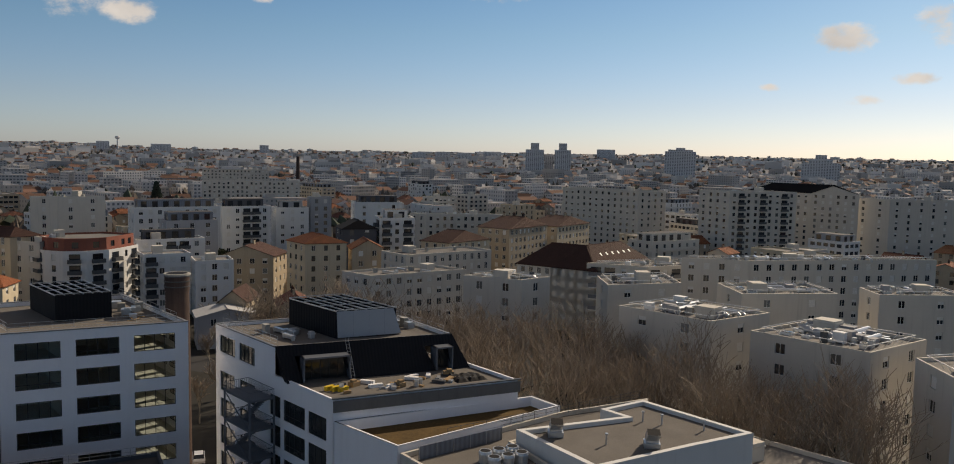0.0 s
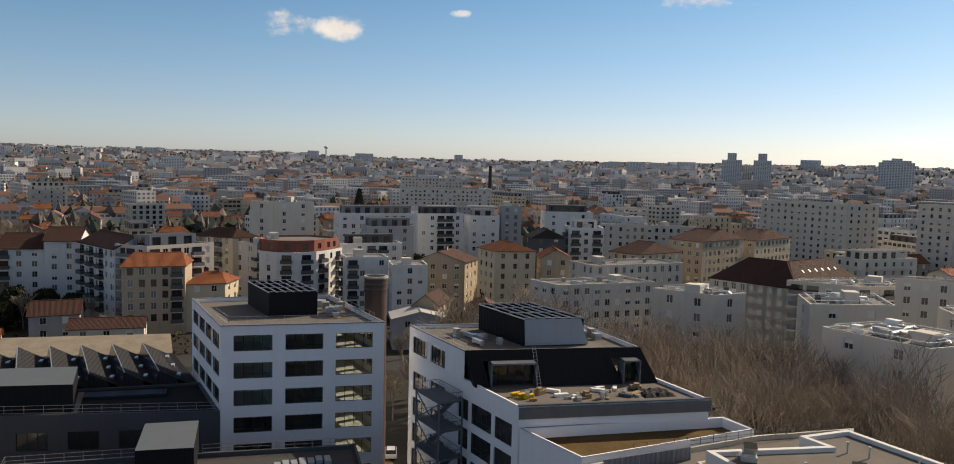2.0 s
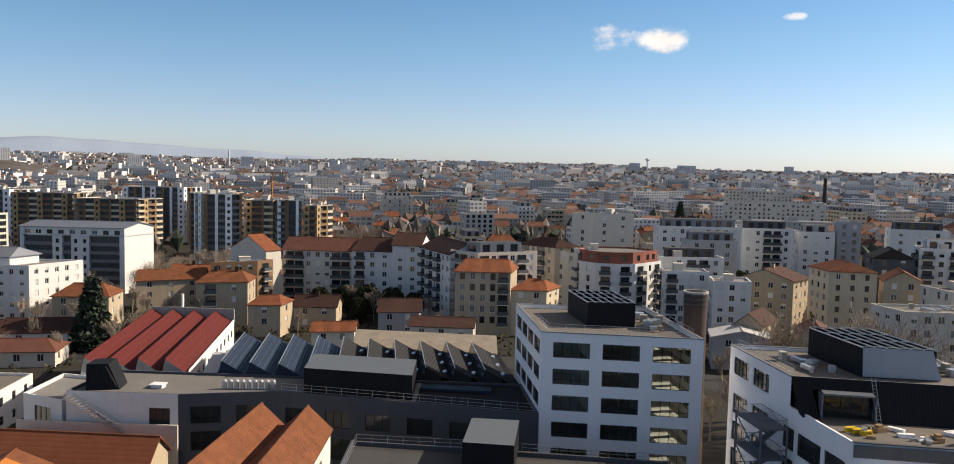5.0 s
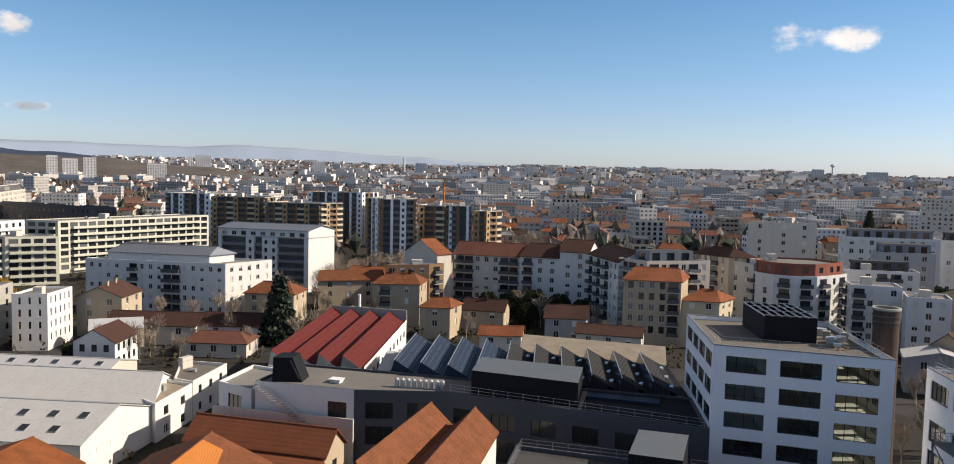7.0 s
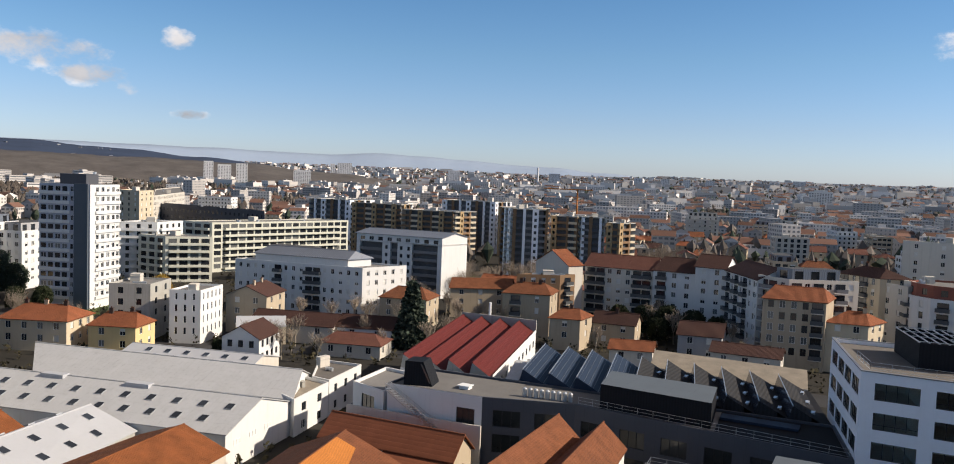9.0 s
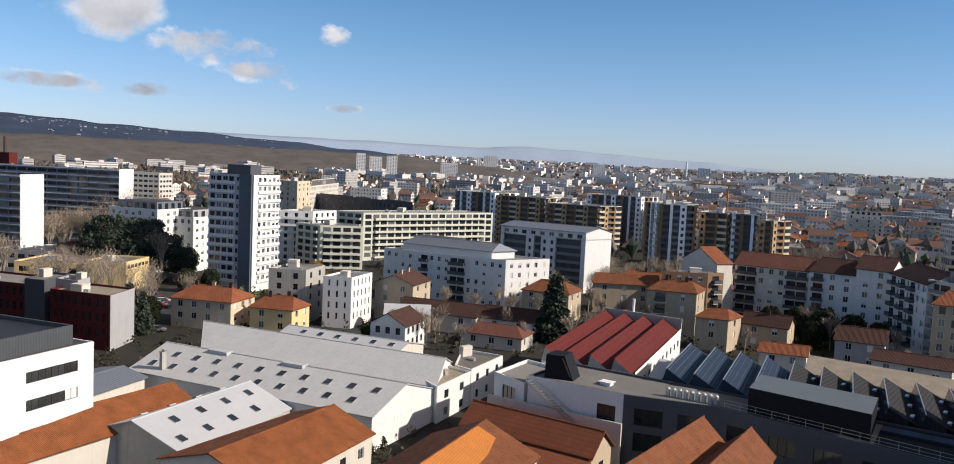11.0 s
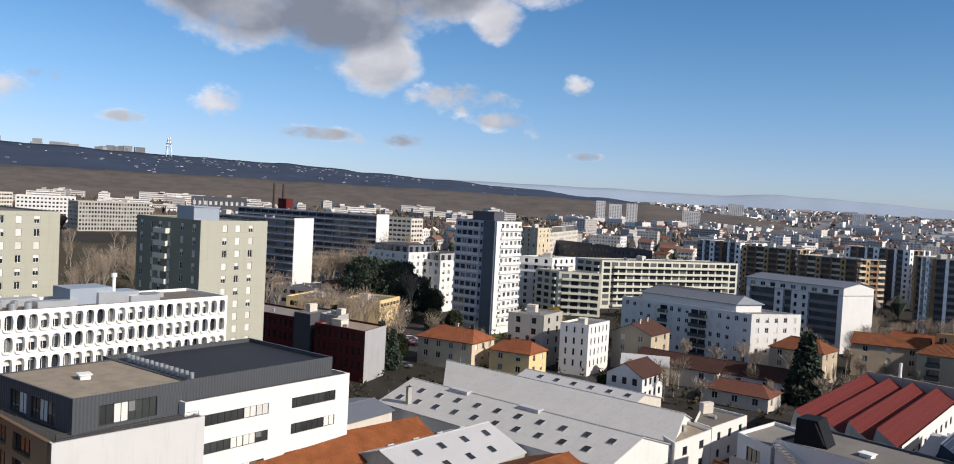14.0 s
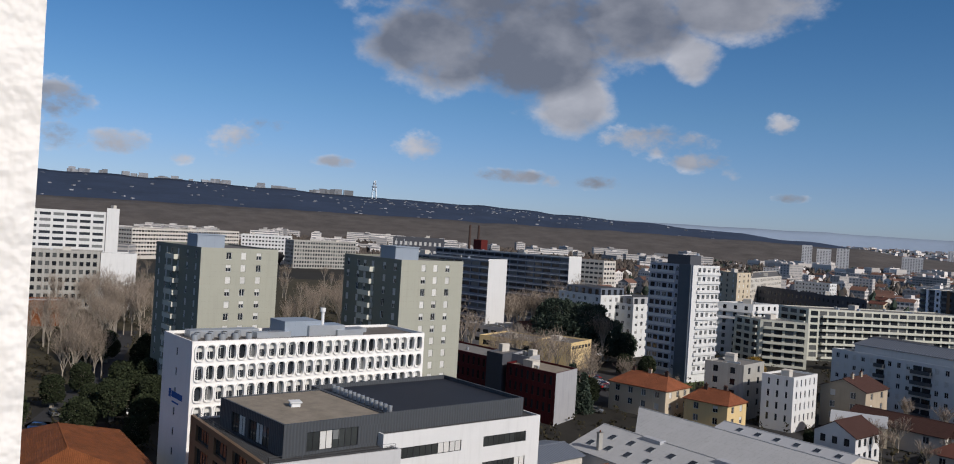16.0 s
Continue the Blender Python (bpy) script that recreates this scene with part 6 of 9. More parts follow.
# bronze loggia on the side
C3, D3 = Vector((-123.8, 13.0)), Vector((-98.0, 18.4))
g = Geo()
g.facade(C3, D3, 0, 16.4, [(1.0, 4.5, [(2.5, 8.0), (10.0, 15.0), (17.0, 22.0)]), (5.5, 8.6, [(2.5, 8.0), (10.0, 15.0), (17.0, 22.0)]), (9.6, 12.6, [(2.5, 8.0), (10.0, 15.0), (17.0, 22.0)]), (13.4, 15.6, [(2.5, 8.0), (10.0, 15.0), (17.0, 22.0)])], depth=0.45)
u = (D3 - C3).normalized()
nn = Vector((-u.y, u.x))
g.face([(*C3, 16.4), (*D3, 16.4), (*(D3 + nn * 0.5), 16.4), (*(C3 + nn * 0.5), 16.4)])
part("bronze_front", g, [BROWNP], dd, "bronze panelled side front")
for x0, x1 in ((2.5, 8.0), (10.0, 15.0), (17.0, 22.0)):
    for zb, hh in ((1.0, 3.5), (5.5, 3.1), (9.6, 3.0), (13.4, 2.2)):
        p = C3 + u * (x0 + x1) / 2 + nn * 0.4
        piece("window", win_mesh(x1 - x0, hh, "strip"), dd, (p.x, p.y, zb), math.atan2(u.y, u.x))
railing(dd, [(-124, 14.0), (-98.9, 19.4), (-102.2, 36.2)], 16.1, 0.7, 2.2, RAIL)
for k in range(14):
    g = Geo()
    p = Vector((-107.5, 37.0)).lerp(Vector((-123.5, 32.7)), k / 14)
    g.cyl(p.x, p.y, 19.42, 20.5, 0.28, 0, 10)
    part("vent_cylinder", g, [DUCT], dd)
g = Geo()
g.box(-112.6, -111.2, 24.4, 25.6, 19.86, 20.5)
g.box(-112.8, -111.0, 24.2, 25.8, 20.42, 20.55)
part("roof_hatch", g, [PVC], dd)

# ---- lattice office with oval window frames ----
E_N, E_R, E_L = Vector((-139.3, 14.2)), Vector((-151.0, 58.0)), Vector((-152.0, 10.8))
ef = ccw([tuple(E_L), tuple(E_N), tuple(E_R), tuple(E_L + E_R - E_N)])
FOOTPRINTS.append(ef)
ee = thing("lattice_office", (-148, 36, 0), "white office slab with rows of oval concrete window frames", "building")
g = Geo()
u = (E_R - E_N).normalized()
Lw = (E_R - E_N).length
NC, ST, NR = 25, 3.3, 7
mw = (Lw - 0.8) / NC
rows = []
for r in range(NR):
    zt = 24.5 - 0.75 - r * ST
    rows.append((zt - 2.35, zt, [(0.4 + mw * k + mw * 0.13, 0.4 + mw * (k + 1) - mw * 0.13) for k in range(NC)]))
g.facade(E_N, E_R, 0, 24.5, rows[::-1], depth=0.55)
sl = (E_N - E_L).length
g.facade(E_L, E_N, 0, 24.5, [(24.5 - 1.9 - r * ST - 1.3, 24.5 - 1.9 - r * ST, [(sl * 0.47, sl * 0.47 + 0.7)]) for r in range(6, -1, -1)])
for i in range(4):
    a, b = Vector(ef[i]), Vector(ef[(i + 1) % 4])
    if (a - E_N).length < 0.01 or (b - E_N).length < 0.01:
        continue
    g.face([(*a, 0), (*b, 0), (*b, 24.5), (*a, 24.5)])
flat_roof(ee, ef, 24.5, g, GRAVEL, 0.5)
part("wall", g, [LATTICE], ee)


def oval_frame(w, h):
    """A rounded concrete frame standing proud of the wall."""
    g = Geo()
    n = 20

    def ringpts(sx, sz, y):
        out = []
        for i in range(n):
            a = 2 * math.pi * i / n
            c, s = math.cos(a), math.sin(a)
            k = 3.2
            out.append(Vector((sx * abs(c) ** (2 / k) * (1 if c >= 0 else -1), y, h / 2 + sz * abs(s) ** (2 / k) * (1 if s >= 0 else -1))))
        return out

    r0, r1, r2, r3 = ringpts(w * 0.5, h * 0.5, 0.06), ringpts(w * 0.49, h * 0.49, -0.28), ringpts(w * 0.36, h * 0.44, -0.28), ringpts(w * 0.34, h * 0.42, 0.35)
    for p, q in ((r0, r1), (r1, r2), (r2, r3)):
        for i in range(n):
            j = (i + 1) % n
            g.face([p[i], q[i], q[j], p[j]])
    return g.mesh("oval_frame", [LATTICE])


om = oval_frame(mw * 1.02, 2.85)
for r in range(6):
    for k in range(NC):
        p = E_N + u * (0.4 + mw * (k + 0.5)) + Vector((u.y, -u.x)) * 0.0
        zt = 24.5 - 0.75 - r * ST
        piece("oval_frame", om, ee, (p.x, p.y, zt - 2.6), math.atan2(u.y, u.x))
        q = p + Vector((-u.y, u.x)) * 0.5
        piece("window", win_mesh(mw * 0.74, 2.35, ("half", "pvc", "half", "quarter", "curtain", "half", "dark")[(k * 5 + r * 3) % 7]), ee, (q.x, q.y, zt - 2.35), math.atan2(u.y, u.x))
v = (E_N - E_L).normalized()
for r in range(7):
    p = E_L + v * (sl * 0.47 + 0.35) + Vector((-v.y, v.x)) * 0.15
    piece("window", win_mesh(0.7, 1.3, "dark"), ee, (p.x, p.y, 24.5 - 3.2 - r * ST), math.atan2(v.y, v.x))
g = Geo()
for k, (x0, x1, z0, z1) in enumerate(((0.30, 0.38, 14.1, 15.5), (0.40, 0.78, 14.3, 15.3), (0.42, 0.66, 13.4, 13.7))):
    p, q = E_L + v * sl * x0, E_L + v * sl * x1
    o = Vector((v.y, -v.x)) * 0.06
    p, q = p + o, q + o
    g.face([(*p, z0), (*q, z0), (*q, z1), (*p, z1)])
part("wall_sign", g, [BLUEMARK], ee, "blue lettering bars on the white end wall")
# machines on its roof
rng = random.Random(12)
for s0, s1, w0, w1, z, m in ((0.40, 0.56, 0.35, 0.8, 2.7, SLATE), (0.50, 0.66, 0.3, 0.6, 1.9, DUCT), (0.28, 0.42, 0.3, 0.45, 1.0, DUCT), (0.05, 0.32, 0.55, 0.75, 1.2, DUCT), (0.62, 0.74, 0.25, 0.4, 1.1, DUCT), (0.72, 0.8, 0.5, 0.7, 0.8, DUCT)):
    a, b = E_N.lerp(E_R, s0), E_N.lerp(E_R, s1)
    n_ = (E_L - E_N)
    g = Geo()
    g.prism(ccw([tuple(a + n_ * w0), tuple(b + n_ * w0), tuple(b + n_ * w1), tuple(a + n_ * w1)]), 24.0, 24.0 + z)
    part("roof_machine", g, [m], ee, "grey ventilation machine")
for k in range(9):
    p = E_N.lerp(E_R, 0.04 + 0.026 * k) + (E_L - E_N) * (0.3 + 0.16 * (k % 2))
    g = Geo()
    g.cyl(p.x, p.y, 24.0, 25.1, 0.55, 0, 12), g.cyl(p.x, p.y, 25.105, 25.11, 0.45, 1, 12)
    part("cooling_fan", g, [DUCT, DECK_BLACK], ee)
p = E_N.lerp(E_R, 0.58) + (E_L - E_N) * 0.45
g = Geo()
g.cyl(p.x, p.y, 24.0, 28.2, 0.3, 0, 12), g.cyl(p.x, p.y, 28.2, 28.9, 0.5, 0, 12)
part("flue", g, [PVC], ee)


# ---- tower blocks ----
def olive_tower(L, N, R, h, seed):
    """Olive point block: plain lit side with three window columns, side with a balcony stack in a shade-darkened olive,
    lift house on top.
    """
    rng = random.Random(seed)
    foot = ccw(vee(L, N, R))
    FOOTPRINTS.append(foot)
    t = thing("tower_block", (*centre(foot), 0), "olive and grey eleven-storey tower block with white window frames", "tower block", "olive tower blocks")
    L, N, R = Vector(L), Vector(N), Vector(R)
    st = 2.75
    for a, b, m, xs, nm in ((N, R, OLIVE, (0.35, 0.54, 0.74), "lit_wall"), (L, N, OLIVE_SHADED, (0.08, 0.26, 0.38, 0.52, 0.72, 0.90), "shaded_wall")):
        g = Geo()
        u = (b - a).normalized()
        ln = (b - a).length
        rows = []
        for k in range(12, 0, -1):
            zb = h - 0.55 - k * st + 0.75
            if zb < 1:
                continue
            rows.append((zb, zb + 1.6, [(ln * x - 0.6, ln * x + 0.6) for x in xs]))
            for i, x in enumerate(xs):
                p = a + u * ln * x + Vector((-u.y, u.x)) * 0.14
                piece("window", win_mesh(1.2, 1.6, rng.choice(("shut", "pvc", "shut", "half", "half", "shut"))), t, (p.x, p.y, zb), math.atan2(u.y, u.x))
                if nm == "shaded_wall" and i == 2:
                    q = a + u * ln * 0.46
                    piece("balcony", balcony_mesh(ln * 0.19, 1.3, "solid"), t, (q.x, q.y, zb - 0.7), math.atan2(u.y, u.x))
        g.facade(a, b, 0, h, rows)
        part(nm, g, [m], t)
    g = Geo()
    B = L + R - N
    for a, b in ((R, B), (B, L)):
        g.face([(*a, 0), (*b, 0), (*b, h), (*a, h)])
    flat_roof(t, foot, h, g, BITUMEN_LT, 0.35)
    part("back_wall", g, [OLIVE_SHADED], t)
    c = N.lerp(L, 0.35).lerp(R, 0.22)
    u = (R - N).normalized()
    g = Geo()
    g.box(-3.2, 3.2, -3.0, 3.0, h - 0.4, h + 2.7, 0, Matrix.Translation((c.x, c.y, 0)) @ Matrix.Rotation(math.atan2(u.y, u.x), 4, "Z"))
    g.box(-3.4, 3.4, -3.2, 3.2, h + 2.6, h + 2.8, 0, Matrix.Translation((c.x, c.y, 0)) @ Matrix.Rotation(math.atan2(u.y, u.x), 4, "Z"))
    part("lift_house", g, [SLATE], t, "pale blue-grey lift house")
    for k in range(5):
        p = c + u * (k - 2) * 1.1
        g = Geo()
        g.bar((p.x, p.y, h + 2.8), (p.x, p.y, h + 4.0 + 0.5 * (k % 2)), 0.06)
        part("antenna", g, [STEEL], t)


olive_tower((-218.7, 12.5), (-191.9, 20.2), (-197.1, 38.0), 37.5, 31)
olive_tower((-196.7, 53.8), (-173.8, 60.4), (-178.6, 77.2), 37.4, 32)

# white tower with banded balcony front
tl_, tn_, tr_ = Vector((-231.5, 168.3)), Vector((-215.0, 173.0)), Vector((-219.1, 187.2))
tf = ccw(vee(tl_, tn_, tr_))
FOOTPRINTS.append(tf)
tw = thing("tower_block", (*centre(tf), 0), "white twelve-storey tower block with dark stair strip", "tower block")
g = Geo()
u, ln = (tr_ - tn_).normalized(), (tr_ - tn_).length
rng = random.Random(40)
rows = []
for k in range(12, 0, -1):
    zb = 37.8 - 0.3 - k * 2.9 + 0.95
    rows.append((zb, zb + 1.45, [(ln * x - 0.75, ln * x + 0.75) for x in (0.24, 0.42, 0.60, 0.78, 0.93)]))
    for x in (0.24, 0.42, 0.60, 0.78, 0.93):
        p = tn_ + u * ln * x + Vector((-u.y, u.x)) * 0.14
        piece("window", win_mesh(1.5, 1.45, rng.choice(("pvc", "half", "pvc", "curtain"))), tw, (p.x, p.y, zb), math.atan2(u.y, u.x))
    s = tn_ + u * ln * 0.58 + Vector((u.y, -u.x)) * 0.0
    bg = Geo()
    bg.box(-ln * 0.42, ln * 0.42, -0.45, 0, -0.9, 0.0, 0, Matrix.Translation((s.x, s.y, zb)) @ Matrix.Rotation(math.atan2(u.y, u.x), 4, "Z"))
    part("spandrel_band", bg, [WHITE], tw)
g.facade(tn_, tr_, 0, 37.8, rows)
part("lit_wall", g, [WHITE], tw)
g = Geo()
u, ln = (tn_ - tl_).normalized(), (tn_ - tl_).length
rows = []
for k in range(12, 0, -1):
    zb = 37.8 - 0.3 - k * 2.9 + 0.95
    cc = [(ln * x - 0.9, ln * x + 0.9) for x in (0.08, 0.22, 0.36, 0.50)] + [(ln * 0.64 - 0.5, ln * 0.64 + 0.5)]
    rows.append((zb, zb + 1.5, cc))
    for c0, c1 in cc:
        p = tl_ + u * (c0 + c1) / 2 + Vector((-u.y, u.x)) * 0.14
        piece("window", win_mesh(c1 - c0, 1.5, rng.choice(("pvc", "dark", "dark", "curtain"))), tw, (p.x, p.y, zb), math.atan2(u.y, u.x))
    s = tl_ + u * ln * 0.30
    bg = Geo()
    bg.box(-ln * 0.30, ln * 0.30, -0.4, 0, -0.95, -0.05, 0, Matrix.Translation((s.x, s.y, zb)) @ Matrix.Rotation(math.atan2(u.y, u.x), 4, "Z"))
    part("spandrel_band", bg, [WHITE], tw)
g.facade(tl_, tn_, 0, 37.8, rows)
part("shaded_wall", g, [WHITE_SHADED], tw)
s0, s1 = tl_ + u * ln * 0.70, tl_ + u * ln * 0.97
o = Vector((u.y, -u.x))
g = Geo()
g.prism(ccw([tuple(s0 + o * 0.5), tuple(s1 + o * 0.5), tuple(s1 - o * 0.1), tuple(s0 - o * 0.1)]), 0, 38.0)
part("dark_strip", g, [LID], tw, "dark grey vertical wall strip")
g = Geo()
B = tl_ + tr_ - tn_
for a, b in ((tr_, B), (B, tl_)):
    g.face([(*a, 0), (*b, 0), (*b, 37.8), (*a, 37.8)])
flat_roof(tw, tf, 37.8, g, BITUMEN_LT, 0.3)
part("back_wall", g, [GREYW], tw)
c = Vector(centre(tf))
g = Geo()
g.box(-4.5, 4.5, -3.0, 3.0, 37.5, 40.8, 0, Matrix.Translation((c.x - 0.5, c.y, 0)) @ Matrix.Rotation(math.atan2(u.y, u.x), 4, "Z"))
part("lift_house", g, [DARKGREY], tw)
g = Geo()
g.cyl(c.x - 1, c.y + 6, 37.5, 41.5, 0.5, 0, 12)
part("flue", g, [DUCT], tw)

ro = building("office_building", "dark red panelled office with a corrugated grey end wall", [(-186.4, 94.0), (-170.6, 99.1), (-176.8, 108.6), (-192.6, 103.5)], 12.4, REDP, win=(0.8, 2.1), bay=1.8, storey=3.3, styles=("dark",), clutter=3, seed=42, roofmat=GRAVEL_LT, sides=(0,))
g = Geo()
g.facade((-170.5, 99.15), (-176.7, 108.65), 0, 12.4, [])
part("end_wall", g, [GREYW], ro, "pale corrugated metal end wall")

# ---- middle distance, block by block ----
MID = [
    # red panelled office, school
    ("office_building", "dark red panelled office with narrow dark windows", [(-216.5, 84.0), (-193.0, 92.0), (-199.8, 102.2), (-223.0, 94.5)], 12.8, REDP, dict(win=(0.8, 2.1), bay=1.9, storey=3.3, styles=("dark",), clutter=2, seed=41)),
    ("stair_block", "plain dark grey stair block between two red wings", [(-193.2, 91.6), (-187.8, 93.4), (-194.0, 102.8), (-199.4, 101.0)], 14.2, DARKGREY, dict(sides=(), clutter=1, seed=43)),
    ("roof_house", "pale grey roof house beside the stair block", [(-190.4, 97.4), (-184.4, 99.3), (-187.6, 104.0), (-193.6, 102.1)], 14.0, GREYW, dict(sides=(), clutter=2, seed=143)),
    ("school", "low yellow flat-roofed school wing", [(-268.5, 124.0), (-250.6, 135.8), (-261.0, 151.5), (-279.0, 139.7)], 8.0, YELLOW, dict(win=(3.4, 1.7), bay=4.2, storey=3.6, styles=("strip",), clutter=5, roofmat=GRAVEL, seed=44)),
    ("school", "yellow school block with a clerestory window band", [(-247.9, 136.1), (-237.4, 143.0), (-246.0, 156.2), (-256.5, 149.3)], 9.5, YELLOW, dict(win=(2.0, 1.1), bay=2.15, storey=9.0, sill=7.2, sides=(1,), styles=("strip", "strip_blind"), clutter=4, seed=45, roofmat=GRAVEL)),
    ("school", "low flat-roofed rear school wing", [(-300.0, 132.0), (-282.0, 141.5), (-288.0, 153.5), (-306.0, 144.0)], 8.4, GREYW, dict(win=(2.6, 1.5), bay=3.6, storey=3.3, styles=("strip",), clutter=6, roofmat=BITUMEN, seed=46)),
    # white flats behind the cedars
    ("apartment_block", "white apartment block with roof terraces", vee((-291.6, 168.5), (-270.0, 174.5), (-275.0, 192.0)), 22.9, WHITE, dict(bay=3.0, clutter=4, seed=47, attic=2.2)),
    ("apartment_block", "white apartment block with a set-back dark attic", vee((-279.7, 181.4), (-264.6, 185.8), (-270.0, 205.2)), 20.2, WHITE, dict(bay=2.8, clutter=2, seed=48, attic=2.0)),
    ("slab_block", "pale green banded apartment slab with long balconies", vee((-268.8, 262.5), (-254.0, 264.0), (-233.6, 333.0)), 21.1, PALEGREEN, dict(win=(3.3, 1.9), sill=0.5, bay=3.9, storey=2.8, bands=True, styles=("dark", "dark", "curtain"), singles=False, clutter=7, seed=51, parapet=0.3)),
    ("slab_block", "pale green banded apartment block with long balconies", vee((-259.8, 230.9), (-244.9, 230.3), (-233.5, 243.0)), 17.5, PALEGREEN, dict(win=(3.0, 1.9), sill=0.5, bay=3.6, storey=2.8, bands=True, styles=("dark", "dark", "curtain"), singles=False, clutter=3, seed=52, parapet=0.3)),
    ("apartment_block", "white flat-roofed flats with loggias", vee((-267.4, 228.7), (-256.6, 237.1), (-258.7, 252.4)), 22.0, WHITE, dict(bay=3.2, clutter=4, seed=53, bands=True, singles=False, styles=("dark", "curtain"))),
    ("apartment_block", "cream apartment block with a plain white end", vee((-376.7, 321.0), (-359.8, 319.9), (-366.5, 335.7)), 30.0, CREAM, dict(bay=4.6, clutter=2, seed=54, singles=False)),
    ("apartment_block", "long pale apartment block with regular windows", vee((-366.5, 335.7), (-459.8, 422.7), (-506.2, 490.8)), 27.0, WARM, dict(bay=3.0, win=(1.2, 1.6), clutter=3, seed=154, singles=False)),
    ("depot", "long dark low depot with a curved roof edge", vee((-391.0, 358.1), (-378.6, 349.7), (-294.5, 343.8)), 22.0, DARKGREY, dict(bay=3.2, win=(1.2, 1.6), styles=("curtain", "dark"), storey=4.0, singles=False, clutter=5, seed=55)),
    # white block with zinc penthouse, white slab
    ("apartment_block", "white five-storey apartment block with small windows", vee((-183.5, 201.0), (-139.8, 207.3), (-134.0, 223.0)), 16.2, WHITE, dict(bay=2.6, win=(1.1, 1.5), balconies={0: (5, 9, 10)}, clutter=0, seed=56, styles=("shut", "pvc", "half", "shut", "quarter"))),
    # houses below it
    ("stair_block", "bare grey concrete block with an outside stair", vee((-175.0, 146.5), (-166.0, 151.5), (-171.0, 163.0)), 14.5, CONCRETE, dict(bay=4.5, styles=("dark",), clutter=2, seed=58)),
    ("apartment_block", "narrow white block with slit windows", vee((-160.5, 152.5), (-153.5, 156.0), (-157.5, 168.0)), 13.6, WHITE, dict(win=(0.6, 1.7), bay=2.1, clutter=1, seed=59, styles=("dark", "pvc"))),
    # dark and orange flats
    # white row with red-brown roofs, stepping forward to a curved corner
    ("apartment_row", "white gabled end of an apartment row with orange tiles", [(-102.4, 252.0), (-88.4, 244.6), (-85.6, 250.0), (-99.6, 257.4)], 18.2, WARM, dict(roof="pitched", roofmat=TERRA, rise=4.2, axis=1, sides=(), seed=69, over=0.3)),
    ("apartment_row", "white apartment row with balconies and a red-brown tile roof", vee((-86.0, 253.5), (-64.1, 254.0), (-63.6, 266.0)), 18.0, WARM, dict(roof="pitched", roofmat=REDBROWN, rise=3.4, bay=2.9, balconies={0: (0, 1, 5, 6)}, seed=70, sides=(0,))),
    ("apartment_row", "white apartment row with dark brown hipped roof", vee((-64.0, 253.4), (-51.1, 253.2), (-50.8, 265.0)), 18.4, WHITE, dict(roof="pitched", roofmat=BROWN, rise=3.6, hip=0.15, bay=3.0, balconies={0: (0, 3)}, seed=71, sides=(0,))),
    ("apartment_row", "white apartment row end with brown roof", vee((-51.0, 252.0), (-42.1, 251.5), (-41.0, 264.0)), 20.6, WHITE, dict(roof="pitched", roofmat=BROWN, rise=3.2, bay=2.9, balconies={0: (2,)}, seed=72, sides=(0,))),
    ("apartment_row", "white angled apartment wing with stacked balconies", [(-42.0, 251.0), (-30.3, 231.0), (-20.5, 237.0), (-31.5, 257.0)], 20.4, WHITE, dict(roof="pitched", roofmat=BROWN, rise=3.0, bay=2.9, balconies={0: (0, 2, 4)}, seed=73)),
    ("apartment_block", "white corner block with planted roof terraces", vee((-30.5, 233.0), (-22.0, 226.5), (-6.0, 236.0)), 21.5, WARM, dict(bay=2.9, balconies={0: (0, 1), 1: (0, 2, 4)}, bal_style="glass", clutter=5, seed=74, attic=2.6)),
    ("apartment_block", "beige apartment block with a bright orange tile roof", vee((-27.1, 218.0), (-12.5, 219.4), (-11.4, 231.0)), 17.5, BEIGE, dict(roof="pitched", roofmat=TERRA, rise=2.6, axis=0, hip=0.12, bay=2.5, win=(1.35, 1.8), seed=75, sides=(0,), balconies={0: (4,)}, styles=("dark", "dark", "curtain"))),
    ("house", "pinkish house with an orange hip roof", vee((-12.4, 221.2), (-2.9, 222.0), (0.5, 231.0)), 12.6, CREAM, dict(roof="pitched", roofmat=TERRA, rise=2.4, hip=0.3, bay=3.0, seed=76, chimneys=2)),
    # red-topped bow-fronted block and its neighbours
    ("apartment_block", "cream stone apartment house with ornate balconies", vee((-12.0, 256.5), (-1.2, 248.5), (6.2, 250.5)), 21.8, CREAM, dict(bay=2.6, win=(1.0, 1.9), seed=77, roof="pitched", roofmat=BROWN, rise=2.2, hip=0.25, balconies={0: (0, 2)}, chimneys=2)),
    ("apartment_block", "pale apartment block with plain gable wall", vee((-1.2, 250.5), (5.5, 243.5), (9.0, 247.0)), 20.5, WARM, dict(bay=3.0, seed=78, clutter=2)),
    ("apartment_block", "large blank pale apartment block", vee((4.8, 334.6), (13.3, 329.7), (29.0, 331.5)), 27.8, WARM, dict(bay=7.0, seed=79, clutter=3)),
    ("apartment_block", "white apartment row with attic storey", vee((34.0, 308.0), (34.9, 298.0), (63.5, 300.5)), 25.7, WHITE, dict(bay=3.0, seed=80, attic=1.8, clutter=3)),
